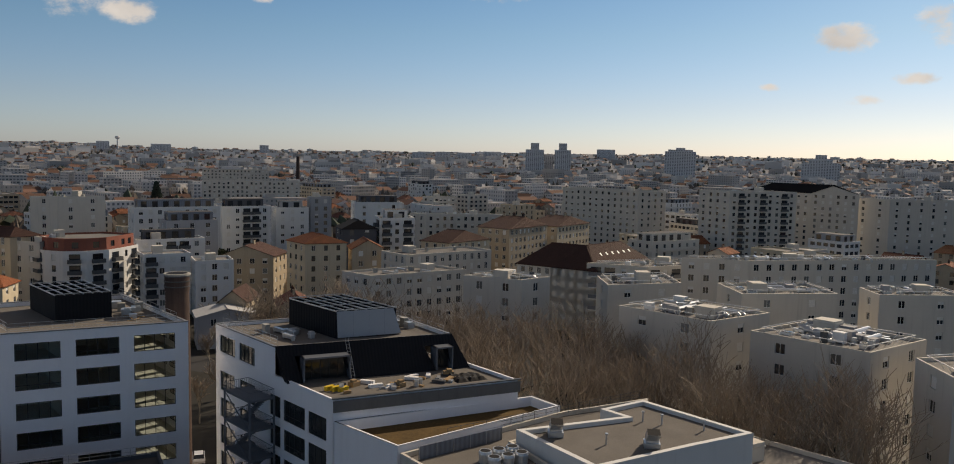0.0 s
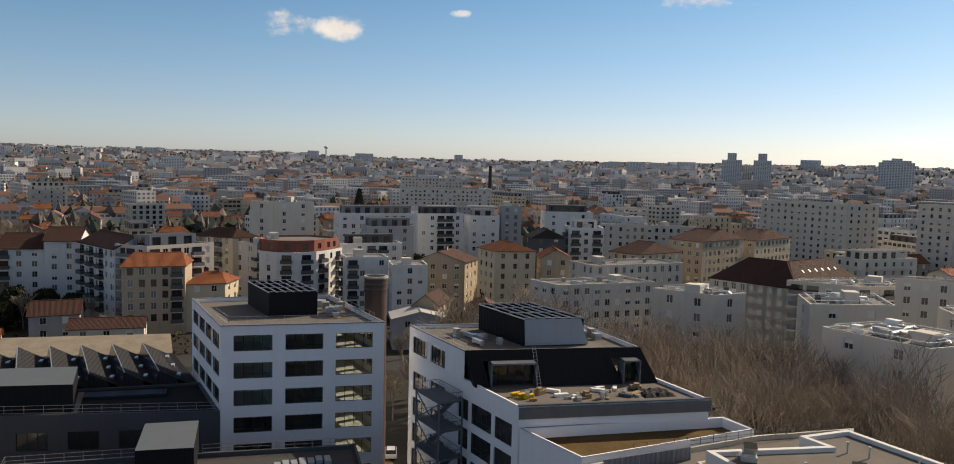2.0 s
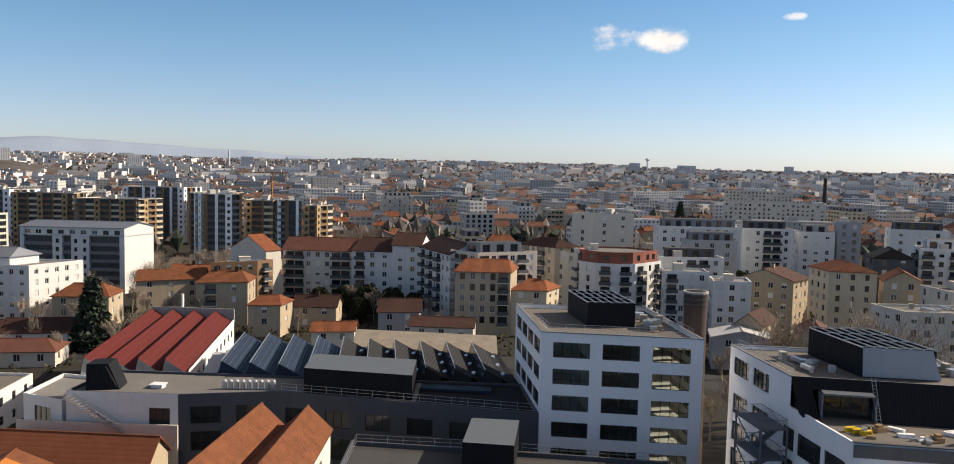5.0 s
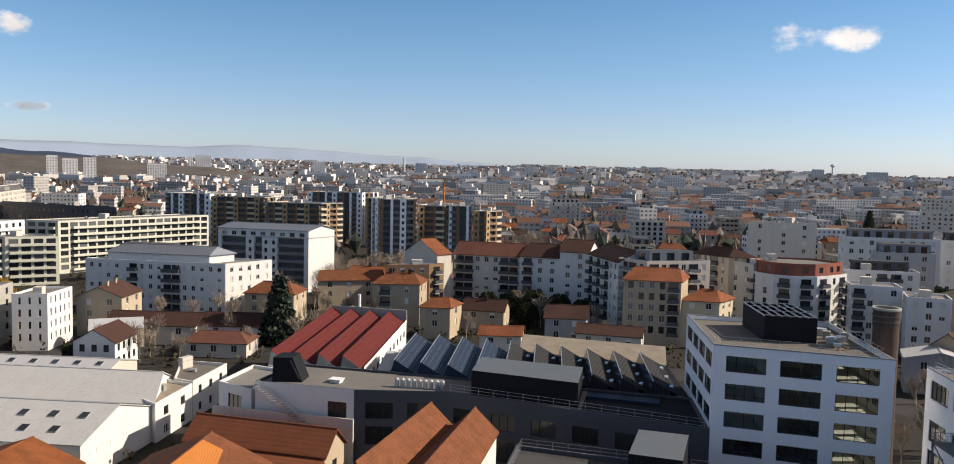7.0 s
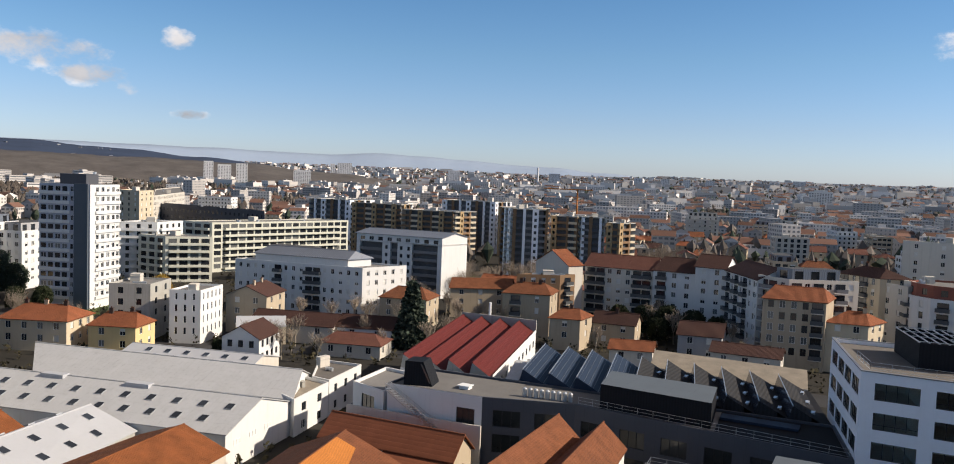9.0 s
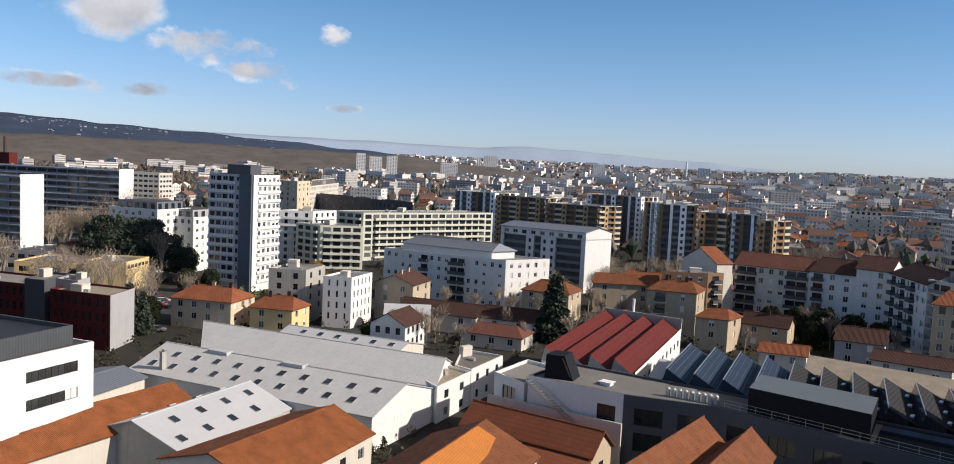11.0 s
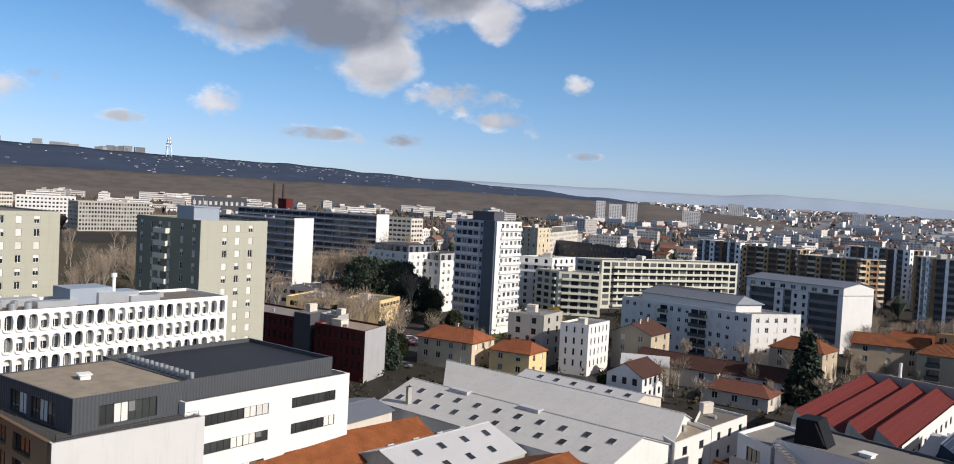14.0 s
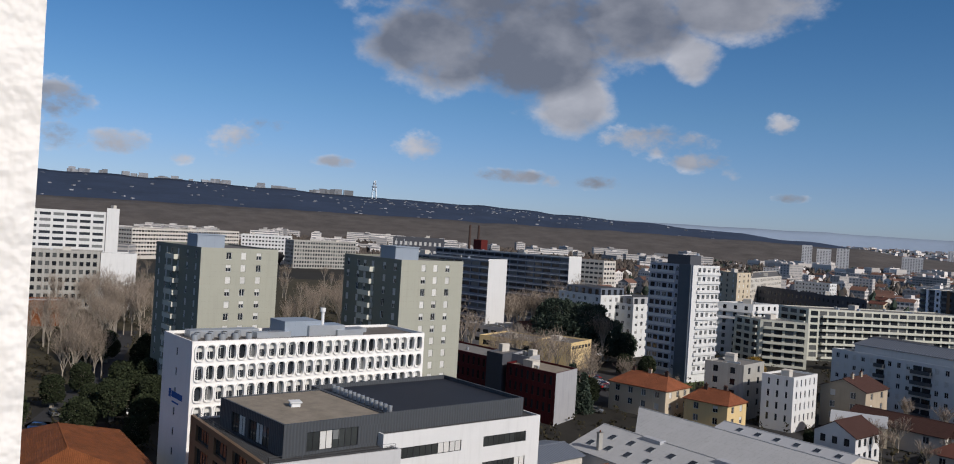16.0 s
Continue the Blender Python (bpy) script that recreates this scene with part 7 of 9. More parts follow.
    ("apartment_block", "white apartment block with wide balconies", vee((66.0, 323.0), (66.7, 313.0), (85.1, 314.6)), 24.8, WHITE, dict(bay=3.4, seed=81, attic=2.2, clutter=3, balconies={0: (2, 3), 1: (2, 3)})),
    ("apartment_block", "white flats with grey attic", vee((89.5, 330.4), (88.7, 320.2), (101.2, 318.6)), 23.7, WHITE, dict(bay=3.2, seed=82, attic=2.0, clutter=3)),
    ("apartment_block", "white apartment block with black balconies", vee((30.0, 266.0), (30.7, 258.2), (50.3, 259.9)), 18.9, WHITE, dict(bay=3.1, seed=83, attic=2.4, clutter=3, balconies={1: (2, 3, 5), 0: (2, 3, 5)})),
    ("apartment_block", "block with a grey metal-clad attic", vee((41.0, 286.0), (41.7, 276.9), (57.9, 278.3)), 22.8, GREYW, dict(bay=4.0, seed=84, attic=1.2, clutter=2)),
    ("apartment_block", "white flat-roofed house beside a brick wall", vee((29.1, 243.6), (29.5, 234.4), (41.6, 234.6)), 17.4, WHITE, dict(bay=2.7, seed=85, clutter=2, balconies={1: (0,), 0: (0,)})),
    ("apartment_block", "low white flat-roofed block", vee((42.0, 236.6), (41.3, 226.6), (51.3, 226.6)), 16.1, WHITE, dict(bay=2.9, seed=86, clutter=2)),
    ("house", "beige gabled house with brown tiles", vee((50.2, 242.1), (65.3, 238.5), (72.0, 248.0)), 15.2, BEIGE, dict(roof="pitched", roofmat=BROWN, rise=3.0, axis=1, seed=87, chimneys=1)),
    ("apartment_block", "cream five-storey house with an orange tile roof", vee((69.0, 237.5), (70.9, 226.4), (82.8, 225.5)), 19.9, CREAM, dict(roof="pitched", roofmat=TERRA, rise=2.2, hip=0.2, bay=2.7, win=(1.1, 1.5), seed=88, styles=("dark", "pvc", "curtain"))),
    ("house", "brown-roofed house beside the cream block", vee((86.7, 234.8), (84.3, 225.0), (93.7, 224.5)), 18.0, BEIGE, dict(roof="pitched", roofmat=TERRA_OLD, rise=2.4, bay=2.8, seed=89)),
    ("apartment_block", "slim grey tower block with a plain end", vee((103.9, 329.3), (103.1, 322.2), (111.5, 321.5)), 27.6, GREYW, dict(bay=3.0, seed=160, clutter=2, singles=False)),
    ("apartment_block", "black-clad block with a low dark roof", vee((93.9, 266.2), (92.6, 256.0), (103.9, 254.9)), 21.0, DARKGREY, dict(roof="pitched", roofmat=DECK_BLACK, rise=2.6, hip=0.2, bay=3.4, seed=161, singles=False)),
    ("apartment_block", "white stepped flats with recessed balconies", vee((109.1, 269.0), (105.9, 257.3), (118.1, 255.8)), 24.0, WHITE, dict(bay=3.0, seed=162, attic=2.2, clutter=2, singles=False, balconies={0: (1, 2), 1: (0, 2)})),
    ("workshop", "low gabled workshop with a faded brown roof", vee((41.7, 200.0), (47.9, 198.6), (53.2, 207.6)), 9.6, BEIGE, dict(roof="pitched", roofmat=BROWN, rise=2.6, axis=1, bay=4.0, seed=163)),
    ("house", "low house with a red-brown tile roof", vee((55.2, 199.8), (53.6, 190.9), (62.0, 190.4)), 9.4, BEIGE, dict(roof="pitched", roofmat=REDBROWN, rise=2.2, bay=3.6, seed=164, chimneys=2)),
    ("house", "small house with a mottled brown tile roof", vee((63.2, 195.3), (61.2, 186.5), (67.7, 186.3)), 8.6, CREAM, dict(roof="pitched", roofmat=BROWN, rise=2.2, bay=3.4, seed=165, chimneys=1)),
    ("workshop", "long low shed with a pale sheet roof", vee((36.4, 202.0), (35.5, 193.1), (48.7, 192.2)), 7.6, GREYW, dict(roof="pitched", roofmat=FIBRE, rise=1.6, bay=4.4, seed=166)),
    ("apartment_block", "flat-roofed beige post-war block with roof chimneys", vee((69.0, 191.0), (72.5, 181.0), (98.8, 183.3)), 16.8, WARM, dict(bay=2.8, seed=90, clutter=8)),
    ("school", "ornate pale two-wing building with flat roof", vee((92.0, 222.0), (94.5, 210.0), (124.0, 214.0)), 17.5, WARM, dict(bay=2.4, win=(1.1, 1.9), seed=91, clutter=4)),
    # brown mansard building
    # white flats behind the plane trees
    ("apartment_block", "white cubic apartment block with ducts on its roof", vee((90.1, 82.4), (93.8, 66.2), (108.2, 68.1)), 21.5, WARM, dict(bay=6.5, seed=93, plant=30, attic=0.0, clutter=12, win=(1.5, 1.5), group="white blocks behind the trees")),
    ("apartment_block", "white cubic apartment block with roof pergola", vee((85.3, 105.6), (89.8, 89.7), (103.6, 91.0)), 21.5, WARM, dict(bay=6.5, seed=94, plant=22, clutter=12, win=(1.5, 1.5), group="white blocks behind the trees")),
    ("apartment_block", "white cubic apartment block with ducts on its roof", vee((102.8, 134.7), (97.4, 124.1), (112.6, 120.7)), 21.5, WARM, dict(bay=7, seed=95, plant=16, clutter=8, win=(1.4, 1.5), group="white blocks behind the trees")),
    ("apartment_block", "white cubic apartment block with skylights", vee((119.4, 118.1), (113.8, 106.5), (131.1, 99.8)), 21.5, WARM, dict(bay=6, seed=96, plant=14, clutter=8, win=(1.3, 1.4), group="white blocks behind the trees")),
    ("apartment_block", "white cubic apartment block with a balcony", vee((141.7, 103.2), (137.4, 95.9), (152.0, 89.0)), 21.5, WARM, dict(bay=6, seed=97, plant=12, clutter=6, win=(1.3, 1.4), group="white blocks behind the trees")),
    ("apartment_block", "white cubic apartment block with ducts on its roof", vee((96.5, 62.0), (91.4, 54.0), (108.0, 50.0)), 21.5, WARM, dict(bay=6, seed=98, plant=8, clutter=5, win=(1.5, 1.5), group="white blocks behind the trees")),
    ("apartment_block", "white block with a white metal roof edge", vee((77.8, 145.1), (85.3, 135.3), (93.0, 137.0)), 21.5, WARM, dict(bay=5.0, seed=99, plant=12, clutter=7, group="white blocks behind the trees")),
    ("apartment_block", "long pale curved apartment block", vee((138.7, 149.0), (150.5, 139.4), (199.0, 124.0)), 22.0, WARM, dict(bay=3.3, seed=100, plant=26, clutter=12)),
    ("apartment_block", "pale apartment block with glazed balconies", vee((128.0, 172.0), (138.0, 160.0), (165.0, 158.0)), 18.5, WARM, dict(bay=3.0, seed=101, bands=True, plant=10, clutter=6, balconies={0: (0, 1), 1: (0, 2, 4)}, bal_style="glass")),
    # tile-roofed flats further back
    ("apartment_block", "yellow stucco house with brown hipped roof", vee((116.0, 246.0), (121.0, 236.0), (140.0, 243.0)), 17.5, CREAM, dict(roof="pitched", roofmat=BROWN, rise=3.2, hip=0.2, bay=2.8, seed=102)),
    ("apartment_block", "beige apartment house with dormered brown roof", vee((146.0, 262.0), (152.0, 250.0), (176.0, 262.0)), 20.0, BEIGE, dict(roof="pitched", roofmat=BROWN, rise=3.4, hip=0.15, bay=2.7, seed=103, chimneys=3)),
    ("apartment_block", "apartment house with a brown roof", vee((176.0, 276.0), (182.0, 264.0), (206.0, 276.0)), 19.0, CREAM, dict(roof="pitched", roofmat=BROWN, rise=3.2, hip=0.15, bay=2.8, seed=104, chimneys=2)),
    ("apartment_block", "long white apartment house with regular small windows", vee((139.0, 306.0), (142.4, 298.0), (172.5, 287.5)), 22.0, WARM, dict(bay=2.7, win=(1.1, 1.5), styles=("dark", "half", "curtain"), seed=105, clutter=6, singles=False)),
    ("apartment_block", "white flat-roofed block with few windows", vee((120.5, 323.5), (118.7, 313.6), (137.1, 309.2)), 26.0, WHITE, dict(bay=5.0, win=(1.2, 1.4), seed=155, clutter=4, singles=False, attic=1.8)),
    ("apartment_block", "long pale slab with rows of small windows", vee((240.3, 344.8), (257.2, 306.8), (273.3, 306.0)), 30.6, WARM, dict(bay=3.2, win=(1.1, 1.4), styles=("dark", "half", "pvc"), seed=106, clutter=5, singles=False)),
    ("apartment_block", "pale slab with stacked balconies", vee((277.7, 288.3), (280.1, 271.8), (310.3, 260.7)), 32.0, WARM, dict(bay=3.4, win=(1.3, 1.5), styles=("dark", "half", "curtain"), seed=156, clutter=5, singles=False, balconies={1: (1, 4, 7)})),
    ("apartment_block", "long apartment block with a steep black roof", vee((326.0, 305.0), (335.2, 285.4), (346.0, 255.0)), 31.0, WARM, dict(bay=3.2, seed=107, singles=False, roof="pitched", axis=1, roofmat=DECK_BLACK, rise=4.0, win=(1.2, 1.5))),
    ("apartment_block", "plain pale block beside the black roof", vee((352.0, 262.0), (356.0, 246.0), (392.0, 226.0)), 29.0, WARM, dict(bay=5.5, seed=157, singles=False, clutter=4, win=(1.2, 1.5))),
    # long post-war slabs far left of the start
    ("slab_block", "long pale post-war slab", [(114.0, 600.0), (180.0, 588.0), (183.0, 602.0), (117.0, 614.0)], 24.5, WARM, dict(bay=3.0, seed=108, singles=False, clutter=6)),
    ("slab_block", "long cream post-war slab", [(150.0, 786.0), (208.0, 775.0), (211.0, 789.0), (153.0, 800.0)], 28.6, WARM, dict(bay=3.2, seed=109, singles=False, clutter=6)),
    # houses round the red hall
    ("house", "beige villa with iron balconies and brown tiles", vee((-96.4, 213.5), (-83.8, 217.7), (-85.4, 227.8)), 12.6, BEIGE, dict(roof="pitched", roofmat=TERRA_OLD, rise=2.4, hip=0.22, bay=4.2, win=(1.1, 1.8), storey=3.2, seed=110, chimneys=2, balconies={0: (0, 2)}, sides=(0, 1))),
    ("house", "small beige house with an orange hip roof", vee((-78.7, 204.7), (-70.8, 206.5), (-70.4, 215.1)), 8.6, BEIGE, dict(roof="pitched", roofmat=TERRA, rise=2.0, hip=0.25, bay=4.2, seed=111, chimneys=1)),
    ("house", "small beige house with a brown roof", [(-70.5, 216.0), (-59.0, 217.0), (-59.5, 225.0), (-71.0, 224.0)], 6.8, BEIGE, dict(roof="pitched", roofmat=BROWN, rise=2.4, bay=4.5, seed=112, chimneys=1)),
    ("house", "grey house with a brown tile roof", vee((-45.4, 207.4), (-35.1, 209.4), (-35.5, 217.4)), 7.8, GREYW, dict(roof="pitched", roofmat=BROWN, rise=2.6, bay=4.5, seed=113)),
    ("house", "low white house with an orange roof", vee((-57.8, 190.7), (-48.1, 193.4), (-48.9, 199.4)), 5.4, WARM, dict(roof="pitched", roofmat=TERRA, rise=1.6, bay=3.6, seed=114)),
    ("house", "low pale house with a tile roof", [(-35.5, 197.5), (-20.0, 198.0), (-20.2, 206.0), (-35.7, 205.5)], 6.4, WARM, dict(roof="pitched", roofmat=BROWN, rise=1.6, bay=3.6, seed=115)),
    ("house", "beige house behind the conifer", [(-132.0, 205.0), (-118.0, 208.0), (-120.0, 219.0), (-134.0, 216.0)], 8.8, BEIGE, dict(roof="pitched", roofmat=TERRA_OLD, rise=2.6, hip=0.25, bay=4.0, seed=116, chimneys=1)),
    ("house", "low bungalow with brown tiles", [(-122.0, 163.0), (-107.0, 167.0), (-109.5, 176.0), (-124.5, 172.0)], 3.6, WARM, dict(roof="pitched", roofmat=REDBROWN, rise=1.8, hip=0.2, bay=4.0, seed=117)),
    ("house", "low houses with bright orange roofs", [(-128.0, 262.0), (-106.0, 264.0), (-107.0, 276.0), (-129.0, 274.0)], 7.5, CREAM, dict(roof="pitched", roofmat=TERRA, rise=2.6, bay=4.0, seed=118, chimneys=2)),
    ("house", "low outbuilding with a brown roof", vee((-122.9, 231.7), (-106.6, 241.8), (-109.8, 251.4)), 9.6, BEIGE, dict(roof="pitched", roofmat=TERRA_OLD, rise=2.4, bay=5.0, seed=119)),
    ("apartment_block", "flat-roofed block with a white lift house and brick balconies", vee((-99.4, 229.7), (-88.0, 236.4), (-85.4, 242.4)), 15.9, ORANGEB, dict(bay=3.0, seed=120, clutter=4, balconies={1: (0, 1, 2, 3)})),
    ("house", "beige three-storey house with an orange hip roof and tall chimneys", [(-186.0, 124.5), (-170.5, 131.0), (-175.0, 142.0), (-190.5, 135.5)], 7.6, CREAM, dict(roof="pitched", roofmat=TERRA, rise=2.6, hip=0.2, bay=3.2, seed=121, chimneys=3, sides=(0, 1))),
    ("house", "yellow house with an orange hip roof", [(-167.5, 134.5), (-157.0, 139.0), (-160.5, 148.0), (-171.0, 143.5)], 6.6, YELLOW, dict(roof="pitched", roofmat=TERRA, rise=2.4, hip=0.2, bay=4.2, seed=122, chimneys=2)),
    ("house", "white gabled house with black shutters", [(-134.5, 143.5), (-125.8, 146.0), (-129.0, 157.0), (-137.5, 154.5)], 6.4, WHITE, dict(roof="pitched", roofmat=BROWN, rise=2.6, axis=1, bay=2.4, win=(1.2, 1.6), seed=123, sides=(0, 1), styles=("dark",))),
    ("barn", "long low barn with brown tiles", [(-148.0, 168.0), (-126.0, 174.0), (-128.5, 184.0), (-150.5, 178.0)], 5.0, WARM, dict(roof="pitched", roofmat=BROWN, rise=2.4, bay=6.0, seed=124)),
    ("barn", "white-walled barn with dark brown tiles", [(-126.0, 176.0), (-112.0, 180.0), (-114.5, 189.0), (-128.5, 185.0)], 5.0, WHITE, dict(roof="pitched", roofmat=BROWN, rise=2.4, bay=6.0, seed=125)),
    ("house", "stone-sided house with brown tiles", [(-160.0, 172.0), (-149.0, 175.5), (-153.0, 188.0), (-164.0, 184.5)], 10.5, BEIGE, dict(roof="pitched", roofmat=BROWN, rise=2.4, axis=1, bay=4.0, seed=126, chimneys=2)),
    ("house", "farmhouse among dark cedars", [(-290.0, 146.0), (-279.0, 149.0), (-281.0, 158.0), (-292.0, 155.0)], 8.0, BEIGE, dict(roof="pitched", roofmat=BROWN, rise=3.0, axis=1, bay=4.0, seed=127)),
    # works buildings out west
    ("office_building", "long white modern office with banded glazing", [(-524.0, -95.0), (-530.0, 2.0), (-552.0, 6.0), (-548.0, -92.0)], 42.0, WHITE, dict(win=(6.0, 1.6), bay=6.4, storey=3.5, singles=False, styles=("curtain", "dark"), seed=128, clutter=4)),
    ("stair_block", "white end tower of the banded office", [(-529.0, 2.2), (-533.0, 9.0), (-548.0, 9.0), (-548.0, 3.0)], 44.5, WHITE, dict(sides=(), seed=134, clutter=1)),
    ("office_building", "concrete-framed laboratory with white end wall", [(-395.0, -75.0), (-400.0, 0.0), (-413.0, 1.0), (-409.0, -74.0)], 25.5, CONCRETE, dict(win=(1.6, 1.9), bay=2.6, storey=3.5, singles=False, styles=("dark", "curtain"), seed=129, clutter=4)),
    ("stair_block", "white end wall block of the laboratory", [(-399.5, 0.3), (-404.0, 15.0), (-416.0, 12.0), (-413.0, 1.0)], 25.0, WHITE, dict(sides=(), seed=135, clutter=0)),
    ("hangar", "long low shed with orange walls", [(-338.0, -60.0), (-345.0, -10.0), (-356.0, -12.0), (-350.0, -62.0)], 9.5, SHEDTILE, dict(roofmat=FIBRE_SMOOTH, sides=(), seed=130, clutter=0)),
    ("office_building", "long laboratory wing with glass roof works", [(-806.0, 24.7), (-899.6, 131.3), (-925.6, 110.5), (-832.0, 5.2)], 28.1, WARM, dict(win=(2.6, 1.6), bay=3.4, storey=3.6, singles=False, styles=("dark", "curtain"), seed=132, clutter=8)),
    ("office_building", "white laboratory block with window rows", [(-822.9, 122.2), (-815.1, 169.0), (-838.5, 174.2), (-845.0, 127.4)], 27.4, WHITE, dict(win=(1.8, 1.6), bay=3.0, storey=3.5, singles=False, styles=("dark", "curtain"), seed=131, clutter=4)),
    ("office_building", "long concrete-framed laboratory wing", [(-760.5, 159.9), (-774.8, 222.3), (-795.6, 218.4), (-780.0, 156.0)], 25.5, CONCRETE, dict(win=(1.7, 1.9), bay=2.6, storey=3.5, singles=False, styles=("dark", "curtain"), seed=136, clutter=3)),
    ("office_building", "black and white striped modern building", [(-664.0, 222.0), (-649.0, 261.0), (-664.0, 268.0), (-679.0, 229.0)], 35.5, DARKGREY, dict(win=(2.0, 3.0), bay=4.0, storey=7.0, singles=False, styles=("shut",), seed=137, clutter=3)),
    ("office_building", "long low university building", [(-640.0, 290.0), (-540.0, 350.0), (-548.0, 366.0), (-648.0, 306.0)], 27.0, WARM, dict(win=(3.0, 1.6), bay=3.8, storey=3.6, singles=False, styles=("dark", "curtain"), seed=133, clutter=8)),
]
for nm, lab, foot, h, wall, kw in MID:
    kw = dict(kw)
    kw.setdefault("category", "house" if nm == "house" else "building")
    building(nm, lab, foot, h, wall, **kw)


# apartment blocks of piers and deep balcony stacks
def strip_block(label, foot, h, pattern, storey=2.8, deep=1.25, seed=1, clutter=3, group="", plain=(), start=None):
    """A flat-roofed block whose fronts alternate piers and recessed balcony stacks; pattern: (width, kind, material)."""
    rng = random.Random(seed)
    foot = ccw([tuple(p) for p in foot])
    FOOTPRINTS.append(foot)
    t = thing("apartment_block", (*centre(foot), 0), label, "building", group)
    core = grow(foot, -deep)
    g = Geo()
    n = len(foot)
    for i in range(n):
        a, b = Vector(foot[i]), Vector(foot[(i + 1) % n])
        c, d = core[i], core[(i + 1) % n]
        u = (b - a).normalized()
        length = (b - a).length
        o = Vector((u.y, -u.x))
        if o.dot(-(a + b) / 2) <= 0.02 * length or i in plain:
            g.face([(*a, 0), (*b, 0), (*b, h), (*a, h)])
            continue
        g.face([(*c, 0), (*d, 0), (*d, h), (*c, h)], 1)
        x, k = 0.0, rng.randrange(len(pattern)) if start is None else start
        while x < length - 0.3:
            w, kind, m = pattern[k % len(pattern)]
            k += 1
            w = min(w, length - x)
            if length - x - w < 1.0:
                w = length - x
            p, q = a + u * x, a + u * (x + w)
            mm = Matrix.Translation((p.x, p.y, 0)) @ Matrix.Rotation(math.atan2(u.y, u.x), 4, "Z")
            pg = Geo()
            if kind == "pier":
                rows = []
                if w > 2.2:
                    rows = [(z, z + 1.4, [(w * 0.5 - 0.55, w * 0.5 + 0.55)]) for z in [h - 0.6 - storey * j + 0.6 for j in range(int(h / storey) - 1, 0, -1)]]
                pg.facade(p, q, 0, h, rows, depth=0.3)
                for s0, s1 in ((p, p - o * deep), (q - o * deep, q)):
                    pg.face([(*s1, 0), (*s0, 0), (*s0, h), (*s1, h)])
                part("pier", pg, [m], t)
            else:
                for j in range(1, int(h / storey) + 1):
                    z = h - 0.6 - storey * j
                    if z < 0.5:
                        break
                    pg.box(0, w, 0, deep, z - 0.2, z, 1, mm)
                    pg.box(0.05, w - 0.05, -0.06, 0.04, z - 0.2, z + 0.92, 0, mm)
                pg.box(0, w, 0, deep, h - 0.45, h, 1, mm)
                part("recessed_balcony", pg, [m, CONCRETE], t, kind="stuff")
            x += w
    flat_roof(t, foot, h, g, BITUMEN_LT, 0.4)
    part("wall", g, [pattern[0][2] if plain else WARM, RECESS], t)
    if clutter:
        roof_clutter(t, foot, h - 0.4, rng, clutter)
    return t


STRIPED = [(2.8, "pier", OFFICE), (3.0, "bay", BALCGREY), (1.5, "pier", ORANGEB), (3.0, "bay", DARKGREY), (1.2, "pier", OFFICE), (3.0, "bay", BALCGREY)]
AMBER = [(4.4, "bay", ORANGEB), (0.9, "pier", ORANGEB), (3.8, "bay", CREAM), (2.6, "pier", AMBERP)]
wfoot = vee((-178.7, 260.5), (-143.7, 263.4), (-140.5, 277.0))
strip_block("white six-storey slab with dark balcony recesses", wfoot, 19.4, [(1.3, "pier", WHITE), (9.6, "bay", BALCGREY), (3.3, "pier", WHITE), (3.0, "bay", BALCGREY), (3.0, "pier", WHITE), (3.0, "pier", WHITE), (10.2, "bay", BALCGREY), (1.8, "pier", WHITE)], seed=57, clutter=0, plain=(1,), start=0)
building("attic_storey", "set-back attic under a zinc roof on the white slab", wfoot, 22.1, WHITE, "pitched", ZINC, base=19.0, rise=1.6, over=0.5, storey=2.7, sill=0.5, win=(1.9, 1.4), bay=3.4, sides=(0,), styles=("dark", "pvc", "curtain"), seed=257)
strip_block("white and dark striped apartment block with orange piers", vee((-161.0, 350.0), (-150.4, 340.6), (-135.9, 346.6)), 31.0, STRIPED, seed=60)
strip_block("orange-brown brick flats with deep loggias", [(-136.5, 352.0), (-124.6, 353.0), (-122.0, 366.0), (-139.0, 369.0)], 28.4, AMBER, seed=61)
strip_block("white and grey striped apartment tower beside brick flats", vee((-125.5, 357.0), (-122.1, 352.9), (-112.2, 355.1)), 28.6, STRIPED, seed=62)
strip_block("orange-brown brick end block with rounded balconies", vee((-112.0, 356.5), (-106.0, 357.0), (-102.0, 368.0)), 26.5, AMBER, seed=63, clutter=1)
strip_block("white and dark striped apartment block with orange piers", vee((-288.0, 372.6), (-263.7, 376.9), (-259.0, 394.0)), 29.1, STRIPED, seed=64)
strip_block("orange-brown flats with loggias", [(-263.0, 378.0), (-234.1, 382.1), (-236.0, 396.0), (-264.0, 392.0)], 28.0, AMBER, seed=65)
strip_block("orange and white flats with stepped roof", vee((-229.8, 375.3), (-200.4, 380.5), (-196.0, 396.0)), 26.0, AMBER, seed=66, clutter=5)
strip_block("white and dark striped apartment block behind amber flats", vee((-235.1, 429.2), (-203.3, 434.8), (-200.0, 450.0)), 30.3, STRIPED, seed=67, clutter=4)
strip_block("orange-brown flats among trees", vee((-198.0, 428.0), (-178.0, 431.0), (-174.0, 446.0)), 28.0, AMBER, seed=68)

